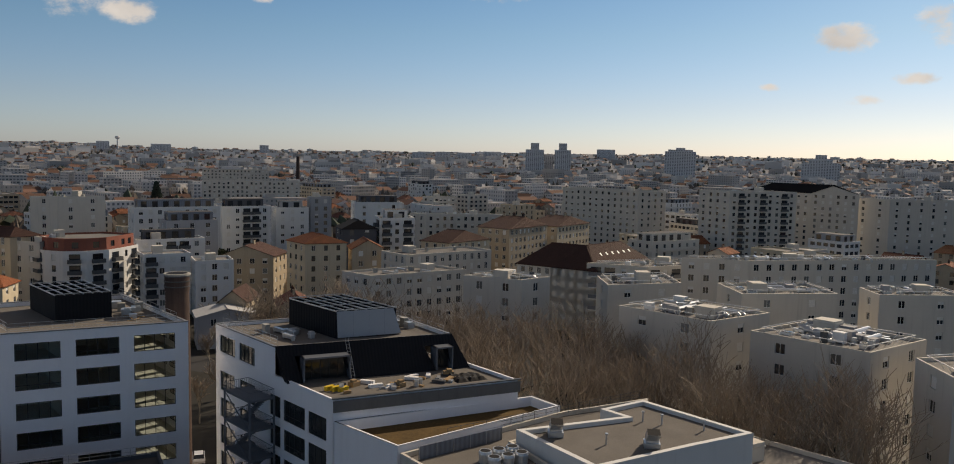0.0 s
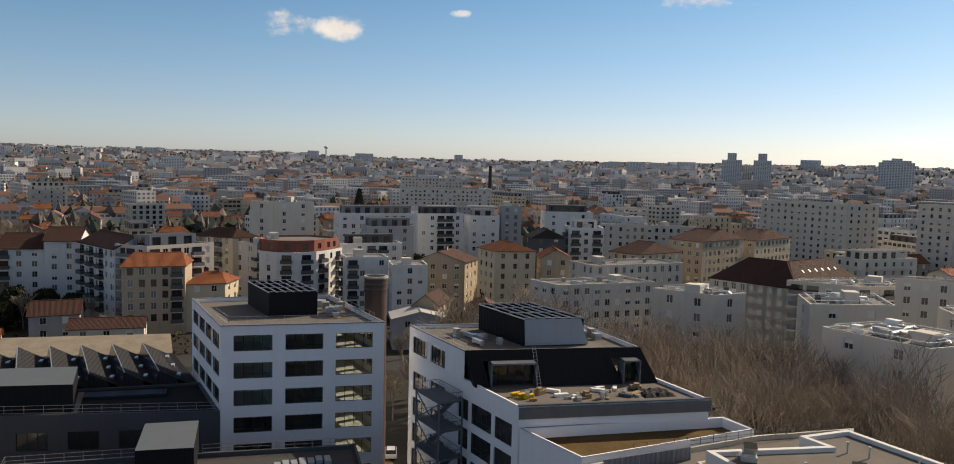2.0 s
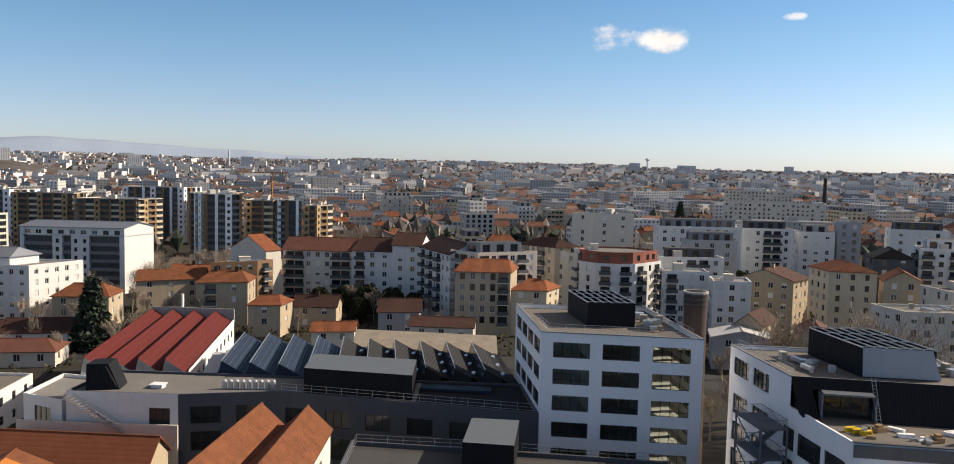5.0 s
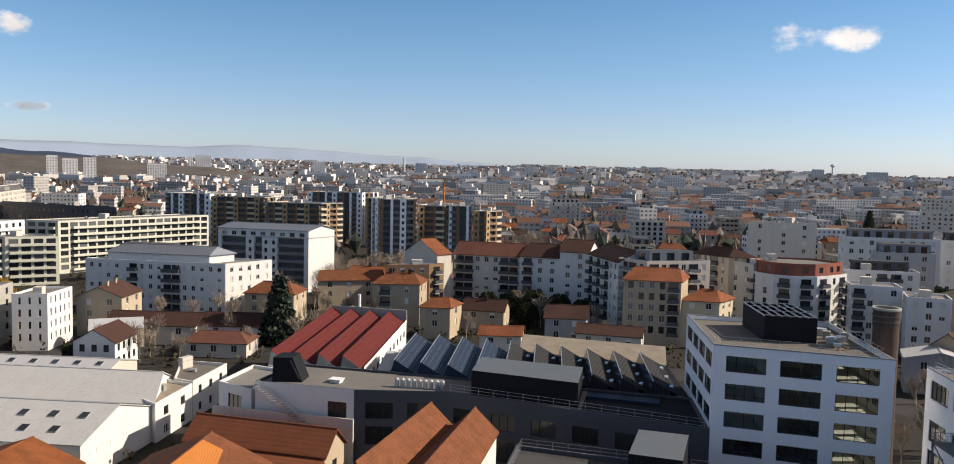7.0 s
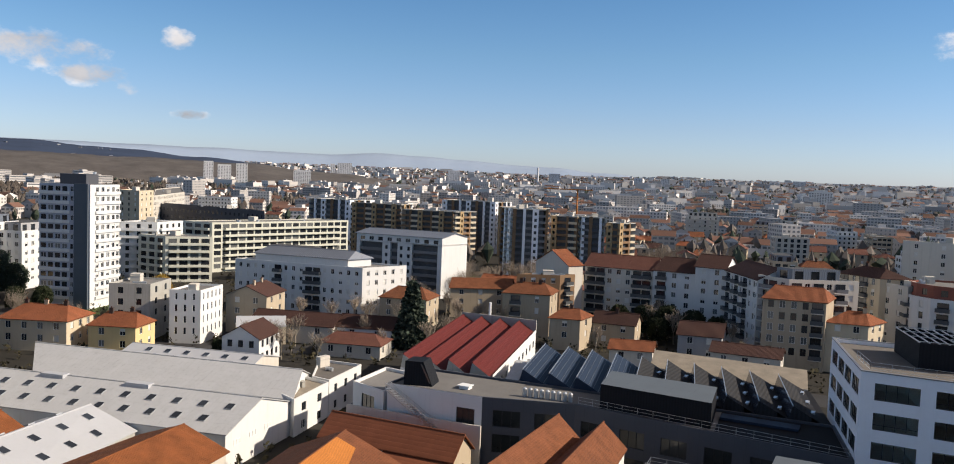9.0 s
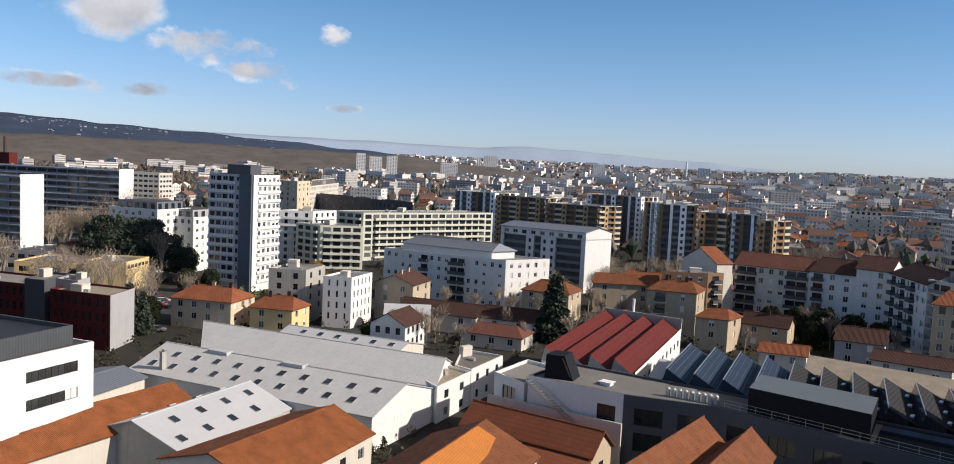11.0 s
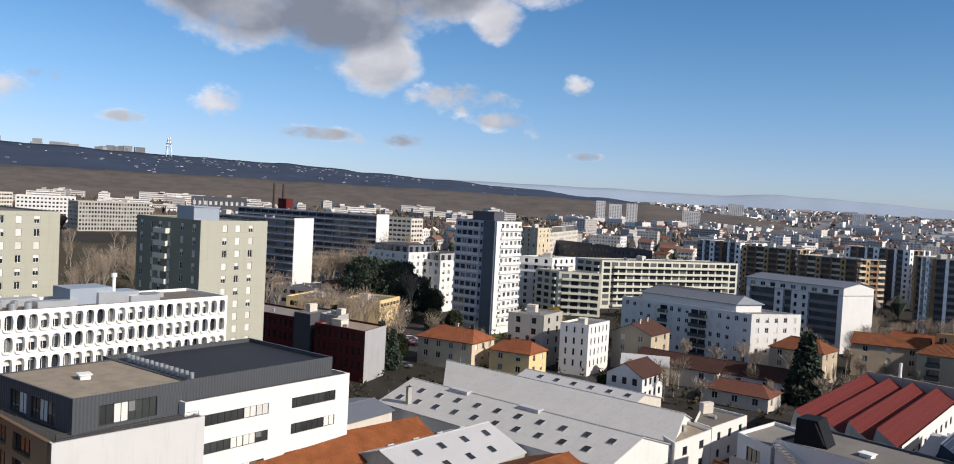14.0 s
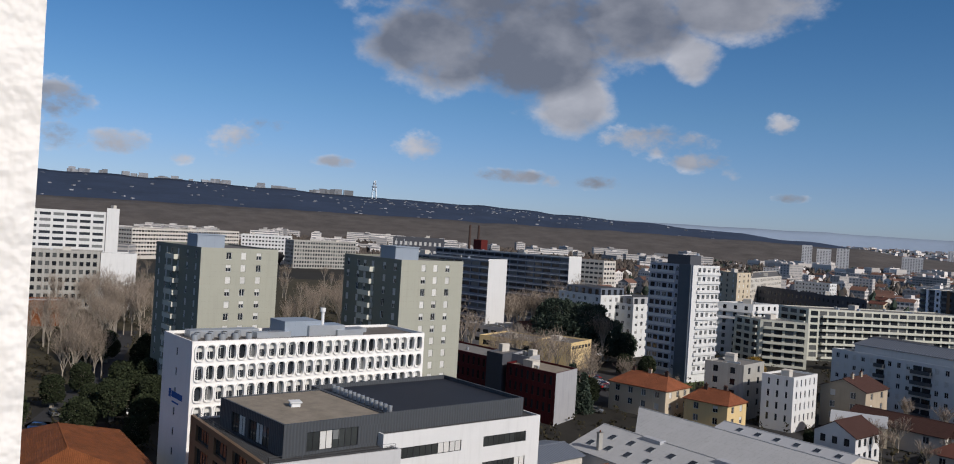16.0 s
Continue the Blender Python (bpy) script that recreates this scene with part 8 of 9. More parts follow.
# long slate-blue slabs: ribbon glazing between thin pale floor edges, white end walls
for L_, N_, R_, h_, seed in (((-420.0, 165.0), (-340.3, 201.1), (-344.5, 210.5), 34.6, 49), ((-352.0, 121.0), (-299.1, 140.2), (-303.5, 150.5), 33.2, 50)):
    L_, N_, R_ = Vector(L_), Vector(N_), Vector(R_)
    foot = ccw(vee(L_, N_, R_))
    FOOTPRINTS.append(foot)
    t = thing("slab_block", (*centre(foot), 0), "long slate-blue apartment slab with a white end wall", "building", "slate-blue slabs")
    ln = (N_ - L_).length
    rows, st_ = [], 2.8
    bays = int(ln / 5.0)
    for k in range(int(h_ / st_) - 1, 0, -1):
        zb = h_ - 0.5 - st_ * k + 0.95
        rows.append((zb, zb + 1.45, [(ln * j / bays + 0.15, ln * (j + 1) / bays - 0.15) for j in range(bays)]))
    g = Geo()
    g.facade(L_, N_, 0, h_, rows, depth=0.5)
    B_ = L_ + R_ - N_
    for a, b in ((R_, B_), (B_, L_)):
        g.face([(*a, 0), (*b, 0), (*b, h_), (*a, h_)])
    flat_roof(t, foot, h_, g, BITUMEN_LT, 0.4)
    part("wall", g, [SLABBLUE], t)
    u = (N_ - L_).normalized()
    o = Vector((u.y, -u.x))
    rng = random.Random(seed)
    gl, ed = Geo(), Geo()
    mm = Matrix.Translation((L_.x, L_.y, 0)) @ Matrix.Rotation(math.atan2(u.y, u.x), 4, "Z")
    for zb, zt, cc in rows:
        ed.box(0, ln, -0.25, 0.0, zb - 0.95, zb - 0.72, 0, mm)
        for c0, c1 in cc:
            q0, q1 = L_ + u * c0 - o * 0.42, L_ + u * c1 - o * 0.42
            gl.face([(*q0, zb), (*q1, zb), (*q1, zt), (*q0, zt)], 0 if rng.random() < 0.8 else 1)
    ed.box(0, ln, -0.3, 0.0, h_ - 0.35, h_ + 0.1, 0, mm)
    part("glazing", gl, [GLASS, GLASS_LIT], t, "dark ribbon glazing", "stuff")
    part("floor_edges", ed, [WHITE], t, "thin pale floor edges", "stuff")
    g = Geo()
    g.face([(*(N_ + u * 0.06), 0), (*(R_ + u * 0.06), 0), (*(R_ + u * 0.06), h_ + 0.5), (*(N_ + u * 0.06), h_ + 0.5)])
    part("end_wall", g, [WHITE], t, "plain white end wall")
    roof_clutter(t, foot, h_ - 0.4, rng, 5)

# bow-fronted block with a red attic
pts = [(4.5, 247.0), (6.5, 241.0), (10.5, 237.0), (16.0, 235.8), (21.5, 237.6), (25.0, 241.5), (30.0, 248.5), (22.0, 256.0), (10.0, 255.0)]
building("apartment_block", "white bow-fronted apartment block with black balconies", pts, 18.6, WHITE, bay=3.4, clutter=0, seed=140, balconies={2: (0,), 3: (0, 1), 4: (0,), 5: (1,), 0: (0, 1)}, styles=("dark", "pvc", "shut"), win=(1.3, 1.7), edge=0.6)
building("attic_storey", "red-brown set-back attic storey of the bow-fronted block", grow(ccw(pts), -0.9), 21.8, ATTICRED, base=18.15, bay=3.0, win=(1.6, 1.6), storey=3.0, sill=0.9, styles=("dark",), clutter=5, seed=141)
# two-winged building with steep brown roofs
mL, mN, mR = Vector((118.4, 190.4)), Vector((129.0, 169.6)), Vector((156.9, 180.0))
d1, d2 = (mR - mN).normalized() * 13, (mL - mN).normalized() * 13
building("apartment_wing", "pale wing with a steep dark brown tile roof", [tuple(mL), tuple(mN), tuple(mN + d1), tuple(mL + d1)], 16.8, WARM, "pitched", BROWN, rise=5.4, hip=0.27, axis=0, bay=2.4, win=(1.2, 1.6), seed=92, over=0.3, sides=(0,), storey=2.9)
mw_ = building("apartment_wing", "pale wing with brown roof and small skylights", [tuple(mN), tuple(mR), tuple(mR + d2), tuple(mN + d2)], 16.8, WARM, "pitched", BROWN, rise=5.5, hip=0.21, axis=0, bay=2.4, win=(1.2, 1.6), seed=93, over=0.3, sides=(0,))
uu = (mR - mN).normalized()
for k in range(6):
    p = mN + uu * (8.5 + 2.9 * k) + d2 * 0.28
    g = Geo()
    g.box(-0.25, 0.25, -0.45, 0.45, -0.05, 0.08, 0, Matrix.Translation((p.x, p.y, 16.8 + 5.5 * 0.56 + 0.05)) @ Matrix.Rotation(math.atan2(uu.y, uu.x), 4, "Z") @ Matrix.Rotation(math.atan2(5.5, 6.5), 4, "X"))
    part("skylight", g, [PVC], mw_, "white-framed roof skylight")
# zinc penthouse on the white block
building("penthouse", "set-back penthouse with a blue-grey zinc roof", [(-178.0, 204.0), (-146.0, 208.5), (-143.6, 217.5), (-176.5, 212.0)], 18.4, WHITE, "pitched", ZINC, base=15.75, rise=2.0, hip=0.06, bay=3.4, win=(1.8, 1.7), storey=2.4, sill=0.2, seed=142, over=0.5)
# vaulted metal barn
g = Geo()
a, b = Vector((-146.0, 160.5)), Vector((-136.5, 168.5))
wv = Vector((-(b - a).y, (b - a).x)).normalized() * 7.0
prev = None
for k in range(11):
    th = math.pi * k / 10
    o = wv * (k / 10)
    z = 4.6 + 2.2 * math.sin(th)
    cur = ((a.x + o.x, a.y + o.y, z), (b.x + o.x, b.y + o.y, z))
    if prev:
        g.face([prev[0], prev[1], cur[1], cur[0]])
    prev = cur
vb = thing("vaulted_barn", (-143, 167, 0), "barn with a curved grey metal roof", "barn")
part("curved_roof", g, [FIBRE_SMOOTH], vb)
g = Geo()
g.prism(ccw([tuple(a), tuple(b), tuple(b + wv), tuple(a + wv)]), 0, 4.6)
part("wall", g, [CREAM], vb)

# outside steel stair tower of the stepped office
sx0, sy0 = 23.4, 92.0
so = thing("stair_tower", (sx0, sy0, 0), "blue-grey steel outside stair tower against the white office", "stairs")
u = Vector((28.6 - 22.3, 81.6 - 108.6)).normalized()
o = Vector((u.y, -u.x))
P0 = Vector((24.1, 98.2))
for i in (0.0, 6.2):
    for j in (0.2, 3.2):
        g = Geo()
        p = P0 + u * i + o * j
        g.bar((p.x, p.y, 0), (p.x, p.y, 17.6), 0.13)
        part("post", g, [STAIRBLUE], so)
for k in range(6):
    z = 3.4 * k + 0.2
    g = Geo()
    c = P0 + u * 3.1 + o * 1.7
    mm = Matrix.Translation((c.x, c.y, z)) @ Matrix.Rotation(math.atan2(u.y, u.x), 4, "Z")
    g.box(-3.1, 3.1, -1.5, 1.5, -0.08, 0.06, 0, mm)
    part("landing", g, [STAIRBLUE], so)
    g = Geo()
    ring_ = [Vector((-3.1, -1.5, 0)), Vector((3.1, -1.5, 0)), Vector((3.1, 1.5, 0)), Vector((-3.1, 1.5, 0))]
    for i in range(4):
        a, b = ring_[i], ring_[(i + 1) % 4]
        for zz in (0.12, 1.1):
            g.bar(mm @ (a + Vector((0, 0, zz))), mm @ (b + Vector((0, 0, zz))), 0.035)
        m_ = int((b - a).length / 0.24)
        for q in range(m_):
            c = a.lerp(b, q / m_)
            g.bar(mm @ (c + Vector((0, 0, 0.12))), mm @ (c + Vector((0, 0, 1.1))), 0.02, 0, 3)
    part("guard", g, [STAIRBLUE], so)
    if k < 5:
        for s in range(12):
            f = s / 12
            g = Geo()
            g.box(-2.4 + 4.6 * f, -2.0 + 4.6 * f, -1.2 if k % 2 else 0.1, -0.1 if k % 2 else 1.2, 3.4 * f, 3.4 * f + 0.05, 0, mm)
            part("tread", g, [STAIRBLUE], so)
    g = Geo()
    a_, b_ = mm @ Vector((-3.1, -1.5, 0)), mm @ Vector((3.1, -1.5, 3.4))
    if k < 5:
        g.bar(a_, b_, 0.07)
        g.bar(mm @ Vector((3.1, -1.5, 0)), mm @ Vector((-3.1, -1.5, 3.4)), 0.07)
        part("brace", g, [STAIRBLUE], so)

# landmarks on the skyline
def landmark(name, label, az, el, r, w, d, m, steps=(1.0,), category="tower block", drop=7.0):
    x, y = polar(az, r)
    top = EYE + r * math.tan(radians(el))
    t = thing(name, (x, y, 0), label, category)
    z = 0.0
    for i, s in enumerate(steps):
        g = Geo()
        zt = top - (len(steps) - 1 - i) * drop
        mm = Matrix.Translation((x, y, 0)) @ Matrix.Rotation(-radians(az), 4, "Z")
        g.box(-w * s / 2, w * s / 2, -d / 2, d / 2, z, zt, 0, mm)
        n = max(2, int(w * s / 5))
        for k in range(int((zt - max(z, 10)) / 3.2)):
            for j in range(n):
                xc = -w * s / 2 + w * s * (j + 0.5) / n
                zz = max(z, 10) + 3.2 * k + 0.8
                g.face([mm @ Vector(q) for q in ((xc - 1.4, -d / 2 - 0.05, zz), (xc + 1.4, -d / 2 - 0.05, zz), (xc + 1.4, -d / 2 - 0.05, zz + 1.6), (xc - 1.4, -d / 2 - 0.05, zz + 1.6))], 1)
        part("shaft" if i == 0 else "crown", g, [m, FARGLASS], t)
        z = zt
    return t


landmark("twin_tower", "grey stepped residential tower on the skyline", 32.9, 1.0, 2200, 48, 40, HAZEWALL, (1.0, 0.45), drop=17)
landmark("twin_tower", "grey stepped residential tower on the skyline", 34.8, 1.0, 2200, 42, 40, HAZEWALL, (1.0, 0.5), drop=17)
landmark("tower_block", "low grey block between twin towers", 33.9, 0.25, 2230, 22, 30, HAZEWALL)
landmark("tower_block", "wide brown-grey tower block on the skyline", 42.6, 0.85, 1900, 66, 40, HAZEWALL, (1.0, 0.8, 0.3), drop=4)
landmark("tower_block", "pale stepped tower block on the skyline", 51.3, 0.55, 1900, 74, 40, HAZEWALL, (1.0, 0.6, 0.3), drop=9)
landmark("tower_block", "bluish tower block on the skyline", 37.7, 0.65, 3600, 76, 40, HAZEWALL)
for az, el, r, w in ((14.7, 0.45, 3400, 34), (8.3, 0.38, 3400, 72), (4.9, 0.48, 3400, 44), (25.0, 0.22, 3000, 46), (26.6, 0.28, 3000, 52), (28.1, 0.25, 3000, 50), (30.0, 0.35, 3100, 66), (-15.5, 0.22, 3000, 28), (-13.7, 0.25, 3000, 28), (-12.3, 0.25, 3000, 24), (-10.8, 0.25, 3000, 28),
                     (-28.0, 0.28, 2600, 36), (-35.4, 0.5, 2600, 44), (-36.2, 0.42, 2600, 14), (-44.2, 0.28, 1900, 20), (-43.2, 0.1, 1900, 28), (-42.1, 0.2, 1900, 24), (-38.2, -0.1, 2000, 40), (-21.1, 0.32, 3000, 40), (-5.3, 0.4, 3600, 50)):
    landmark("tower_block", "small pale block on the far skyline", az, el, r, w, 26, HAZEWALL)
landmark("tower_block", "sunlit white block standing over low roofs", -4.0, -0.1, 1900, 46, 30, WHITE, (1.0, 0.6), drop=3)
chm = thing("factory_chimney", (*polar(16.9, 1100), 0), "tall dark factory chimney far off", "chimney")
g = Geo()
x, y = polar(16.9, 1100)
g.cyl(x, y, 0, 40.5, 2.6, 0, 14, 2.0)
part("shaft", g, [BRICK], chm)
for az, el, r, name, lab in ((-22.25, 0.7, 2900, "factory_chimney", "slim pale chimney on the skyline"), (5.75, 0.62, 3600, "water_tower", "thin tower with a round head on the skyline")):
    x, y = polar(az, r)
    zt = EYE + r * math.tan(radians(el))
    t = thing(name, (x, y, 0), lab, "chimney" if "chim" in name else "tower")
    g = Geo()
    g.cyl(x, y, 0, zt, 4.2, 0, 12, 3.0)
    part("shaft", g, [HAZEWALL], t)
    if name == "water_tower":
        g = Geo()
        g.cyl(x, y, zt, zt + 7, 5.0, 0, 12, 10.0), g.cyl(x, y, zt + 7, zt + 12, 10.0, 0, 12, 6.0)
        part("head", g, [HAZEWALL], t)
# lattice mast on the hill
x, y = polar(-73.0, 3900)
hz = 165 * 0.97
tv = thing("transmitter_mast", (x, y, hz), "lattice transmitter mast on the wooded hill", "mast")
top = EYE + 3900 * math.tan(radians(2.91))
g = Geo()
for i in range(4):
    sx, sy = (-1, 1, 1, -1)[i], (-1, -1, 1, 1)[i]
    g.bar((x + sx * 12, y + sy * 12, hz - 10), (x + sx * 3, y + sy * 3, top), 1.3)
part("legs", g, [STEEL], tv)
for s, w in ((0.45, 20), (0.62, 26), (0.80, 16)):
    z = hz + (top - hz) * s
    g = Geo()
    g.cyl(x, y, z, z + 5, w / 2, 0, 12)
    part("platform", g, [STEEL], tv)
# two slim chimneys and a small red block by the works
for az, r, tt in ((-66.3, 1050, 0.9), (-65.7, 1050, 0.9)):
    x, y = polar(az, r)
    g = Geo()
    g.cyl(x, y, 0, EYE + r * math.tan(radians(0.3)), 1.8, 0, 10, 1.4)
    solid("works_chimney", g, [BRICK], (x, y, 0), "slim dark works chimney", "chimney", "works chimneys")
x, y = polar(-65.6, 1020)
building("works_hall", "small red works hall by chimneys", [(x - 7, y - 5), (x + 7, y - 1), (x + 6, y + 8), (x - 8, y + 5)], 33, REDROOF, sides=(), clutter=0)

# ---- a crane far off ----
x, y = polar(-19.5, 700)
cr = thing("tower_crane", (x, y, 0), "orange tower crane among far roofs", "crane")
g = Geo()
g.bar((x, y, 0), (x, y, 36), 0.7)
part("mast", g, [ORANGE_NEW], cr)
g = Geo()
g.bar((x - 28, y - 6, 36.4), (x + 12, y + 3, 36.4), 0.6)
part("jib", g, [ORANGE_NEW], cr)


# ---- the town behind: houses and blocks, thinning into one mass far away ----
def clash(x, y, r):
    for f in FOOTPRINTS:
        cx, cy = centre(f)
        rad = max(math.hypot(p[0] - cx, p[1] - cy) for p in f)
        if math.hypot(x - cx, y - cy) < rad + r:
            return True
    return False


rng = random.Random(77)
SPOTS = []


def free(x, y, r):
    return not any(abs(x - a) < r + b and abs(y - c) < r + b and math.hypot(x - a, y - c) < r + b for a, c, b in SPOTS)


def turned(x, y, w, d, a):
    c, s = math.cos(a), math.sin(a)
    return [(x + c * p - s * q, y + s * p + c * q) for p, q in ((-w / 2, -d / 2), (w / 2, -d / 2), (w / 2, d / 2), (-w / 2, d / 2))]


made = 0
for tries in range(9000):
    az = rng.uniform(-52, 66)
    r = 235 + 520 * rng.random() ** 0.75
    if az > 8 and r < 260:
        continue
    if az < -40 and r < 300:
        continue
    if -29 < az < -21 and r < 400:
        continue
    x, y = polar(az, r)
    tall = rng.random() < (0.30 if az > 5 else 0.22)
    w, d = (rng.uniform(16, 34), rng.uniform(10, 13)) if tall else (rng.uniform(9, 15), rng.uniform(8, 11))
    if rng.random() < 0.5:
        w, d = d, w
    rad = math.hypot(w, d) / 2
    if clash(x, y, rad * 0.72) or not free(x, y, rad * 0.82):
        continue
    SPOTS.append((x, y, rad * 0.82))
    ang = radians(rng.choice((12, 15, 18, 2)) + rng.uniform(-3, 3))
    h = rng.uniform(11, 17) if tall else rng.uniform(5.5, 10)
    if r > 450 and tall:
        h += rng.uniform(0, 5)
    h = min(h, EYE - 0.055 * r + (6 if r > 400 else 0)) if r < 480 else h
    h = max(h, 5)
    foot = turned(x, y, w, d, ang)
    made += 1
    if tall:
        building("apartment_block", rng.choice(("white flat-roofed apartment block in the town", "pale apartment block with rows of windows", "cream apartment block with flat roof")), foot, h, rng.choice((WHITE, WARM, WARM, CREAM, CREAM, BEIGE)), bay=rng.choice((2.6, 3.1, 3.4)), win=rng.choice(((1.2, 1.4), (2.2, 1.4), (1.0, 1.8), (1.8, 1.9))), bands=rng.random() < 0.3, attic=rng.choice((0.0, 0.0, 1.6, 2.2)), styles=rng.choice((("dark", "half", "curtain"), ("pvc", "shut", "half"), ("dark",))), singles=False, clutter=3 if r < 450 else 1, seed=made)
    else:
        building("house", rng.choice(("small town house with tiled roof", "plastered house with a tile roof", "tile-roofed house with chimney")), foot, h, rng.choice((CREAM, BEIGE, BEIGE, WARM)), "pitched", rng.choice((TERRA, TERRA_OLD, TERRA_OLD, REDBROWN, REDBROWN, BROWN)), rise=rng.uniform(1.8, 3.0), hip=rng.choice((0, 0, 0.22)), axis=rng.choice((0, 1)) if abs(w - d) < 4 else (0 if w > d else 1), singles=False, bay=3.6, seed=made, chimneys=1, category="house")
    if made >= 270:
        break

far = Geo()
count = 0
for tries in range(14000):
    az = rng.uniform(-60, 68)
    r = 540 + 3750 * rng.random() ** 1.15
    if az < -46 and r > 900 and rng.random() < 0.9:
        continue
    x, y = polar(az, r)
    k = rng.random()
    tall = k < 0.38
    if tall:
        w, d, h = rng.uniform(16, 48), rng.uniform(10, 14), rng.uniform(9, 20)
        if rng.random() < 0.06 and r > 1000:
            h = rng.uniform(20, 27)
    else:
        w, d, h = rng.uniform(10, 20), rng.uniform(9, 14), rng.uniform(6, 12)
    if r > 1800:
        w *= 1.4
    if rng.random() < 0.4:
        w, d = d, w
    rad = math.hypot(w, d) / 2
    if not free(x, y, rad * 0.6) or (r < 1100 and clash(x, y, rad * 0.6)):
        continue
    SPOTS.append((x, y, rad * 0.6))
    count += 1
    ang = radians(rng.choice((14, 4, 20, 30)) + rng.uniform(-5, 5))
    f = turned(x, y, w, d, ang)
    z0 = plain_z(az, r)
    if r > 3300:
        h *= 0.6
    h += z0
    if tall:
        far.prism(f, max(0.0, z0 - 6), h, 0, top=1)
        if rng.random() < 0.6:
            q = turned(x, y, min(w, 6), min(d, 5), ang)
            far.prism(q, h, h + 2.4, 0, top=1)
    else:
        rise = rng.uniform(2, 3.4)
        for i in range(4):
            a, b = f[i], f[(i + 1) % 4]
            far.face([(*a, max(0.0, z0 - 6)), (*b, max(0.0, z0 - 6)), (*b, h), (*a, h)], 0)
        p = pitched(f, h, rise, 0 if w >= d else 1, 0.0, 0.4)
        for q in p.f[:4:2]:
            far.face([p.v[i] for i in q], 2)
        m0, m1 = ((Vector(f[0]) + Vector(f[3])) / 2, (Vector(f[1]) + Vector(f[2])) / 2) if w >= d else ((Vector(f[0]) + Vector(f[1])) / 2, (Vector(f[2]) + Vector(f[3])) / 2)
        ends = ((f[3], f[0], m0), (f[1], f[2], m1)) if w >= d else ((f[0], f[1], m0), (f[2], f[3], m1))
        for a, b, m in ends:
            far.face([(*a, h), (*b, h), (m.x, m.y, h + rise)], 0)
    # windows on the two sides towards the viewpoint
    step = 3.0 if r < 1100 else (4.0 if r < 2000 else 6.0)
    if r < 2600:
        for i in range(4):
            a, b = Vector(f[i]), Vector(f[(i + 1) % 4])
            u = (b - a)
            ln = u.length
            u.normalize()
            nrm = Vector((u.y, -u.x))
            if nrm.dot(-(a + b) / 2) <= 0:
                continue
            for s in range(max(1, int((h - z0 - 1) / 3.0))):
                if r > 1400 and s < 2:
                    continue
                z = h - 2.5 - 3.0 * s
                if z < z0 + 3:
                    break
                for j in range(int(ln / step)):
                    c = a + u * (ln * (j + 0.5) / int(ln / step)) + nrm * 0.06
                    hw = step * (0.18 + 0.28 * ((count * 7) % 5) / 5)
                    far.face([(*(c - u * hw), z), (*(c + u * hw), z), (*(c + u * hw), z + 1.5), (*(c - u * hw), z + 1.5)], 3)
    if count >= 4300:
        break
for k in range(150):
    az, r = rng.uniform(-98, -50), rng.uniform(780, 1750)
    x, y = polar(az, r)
    w, d, h = rng.uniform(20, 80), rng.uniform(12, 22), rng.uniform(9, 15) + (r - 780) / 1000 * 12
    if not free(x, y, w * 0.4) or clash(x, y, w * 0.5):
        continue
    SPOTS.append((x, y, w * 0.4))
    f = turned(x, y, w, d, radians(rng.choice((-20, -15, 70, 75))))
    far.prism(f, 0, h, 0, top=1)
    far.prism(turned(x, y, w * 0.3, d * 0.5, radians(-18)), h, h + rng.uniform(1.5, 3.5), 0, top=1)
    for i in range(4):
        a, b = Vector(f[i]), Vector(f[(i + 1) % 4])
        u = (b - a).normalized()
        ln = (b - a).length
        nrm = Vector((u.y, -u.x)) * 0.06
        if nrm.dot(-(a + b) / 2) <= 0:
            continue
        for z in range(int(h / 3.6)):
            zz = h - 2.6 - 3.6 * z
            p, q = a + u * 0.8 + nrm, b - u * 0.8 + nrm
            far.face([(*p, zz), (*q, zz), (*q, zz + 1.5), (*p, zz + 1.5)], 3)
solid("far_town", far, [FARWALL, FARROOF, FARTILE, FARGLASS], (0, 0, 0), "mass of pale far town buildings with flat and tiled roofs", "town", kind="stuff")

# houses and flats on the wooded hill
hill = Geo()
rng = random.Random(5)
for k in range(330):
    az = rng.uniform(-98, -50) if k % 2 else rng.uniform(-76, -58)
    s = rng.random() ** 2.2 if k % 3 else rng.uniform(0.75, 0.98)
    r = 2650 + 1250 * s
    top = profile_at(HILL_TOP, az)
    ss = (r - 2500) / 1500
    z = top * ss ** 0.8
    x, y = polar(az, r)
    w, h = rng.uniform(4, 9), rng.uniform(1.6, 3.0)
    hill.prism(turned(x, y, w, 12, rng.uniform(0, 3)), z - 6, z + h, 0, top=1)
for k in range(46):
    az = rng.uniform(-92, -74.5)
    r = 4010
    top = 178 + (az + 80) * -1.0
    x, y = polar(az, r)
    hill.prism(turned(x, y, rng.uniform(18, 48), 14, -radians(az) + rng.uniform(-0.3, 0.3)), 120, top + rng.uniform(8, 24), 0, top=1)
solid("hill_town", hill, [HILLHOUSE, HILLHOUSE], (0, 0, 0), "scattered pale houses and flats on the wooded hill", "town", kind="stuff")


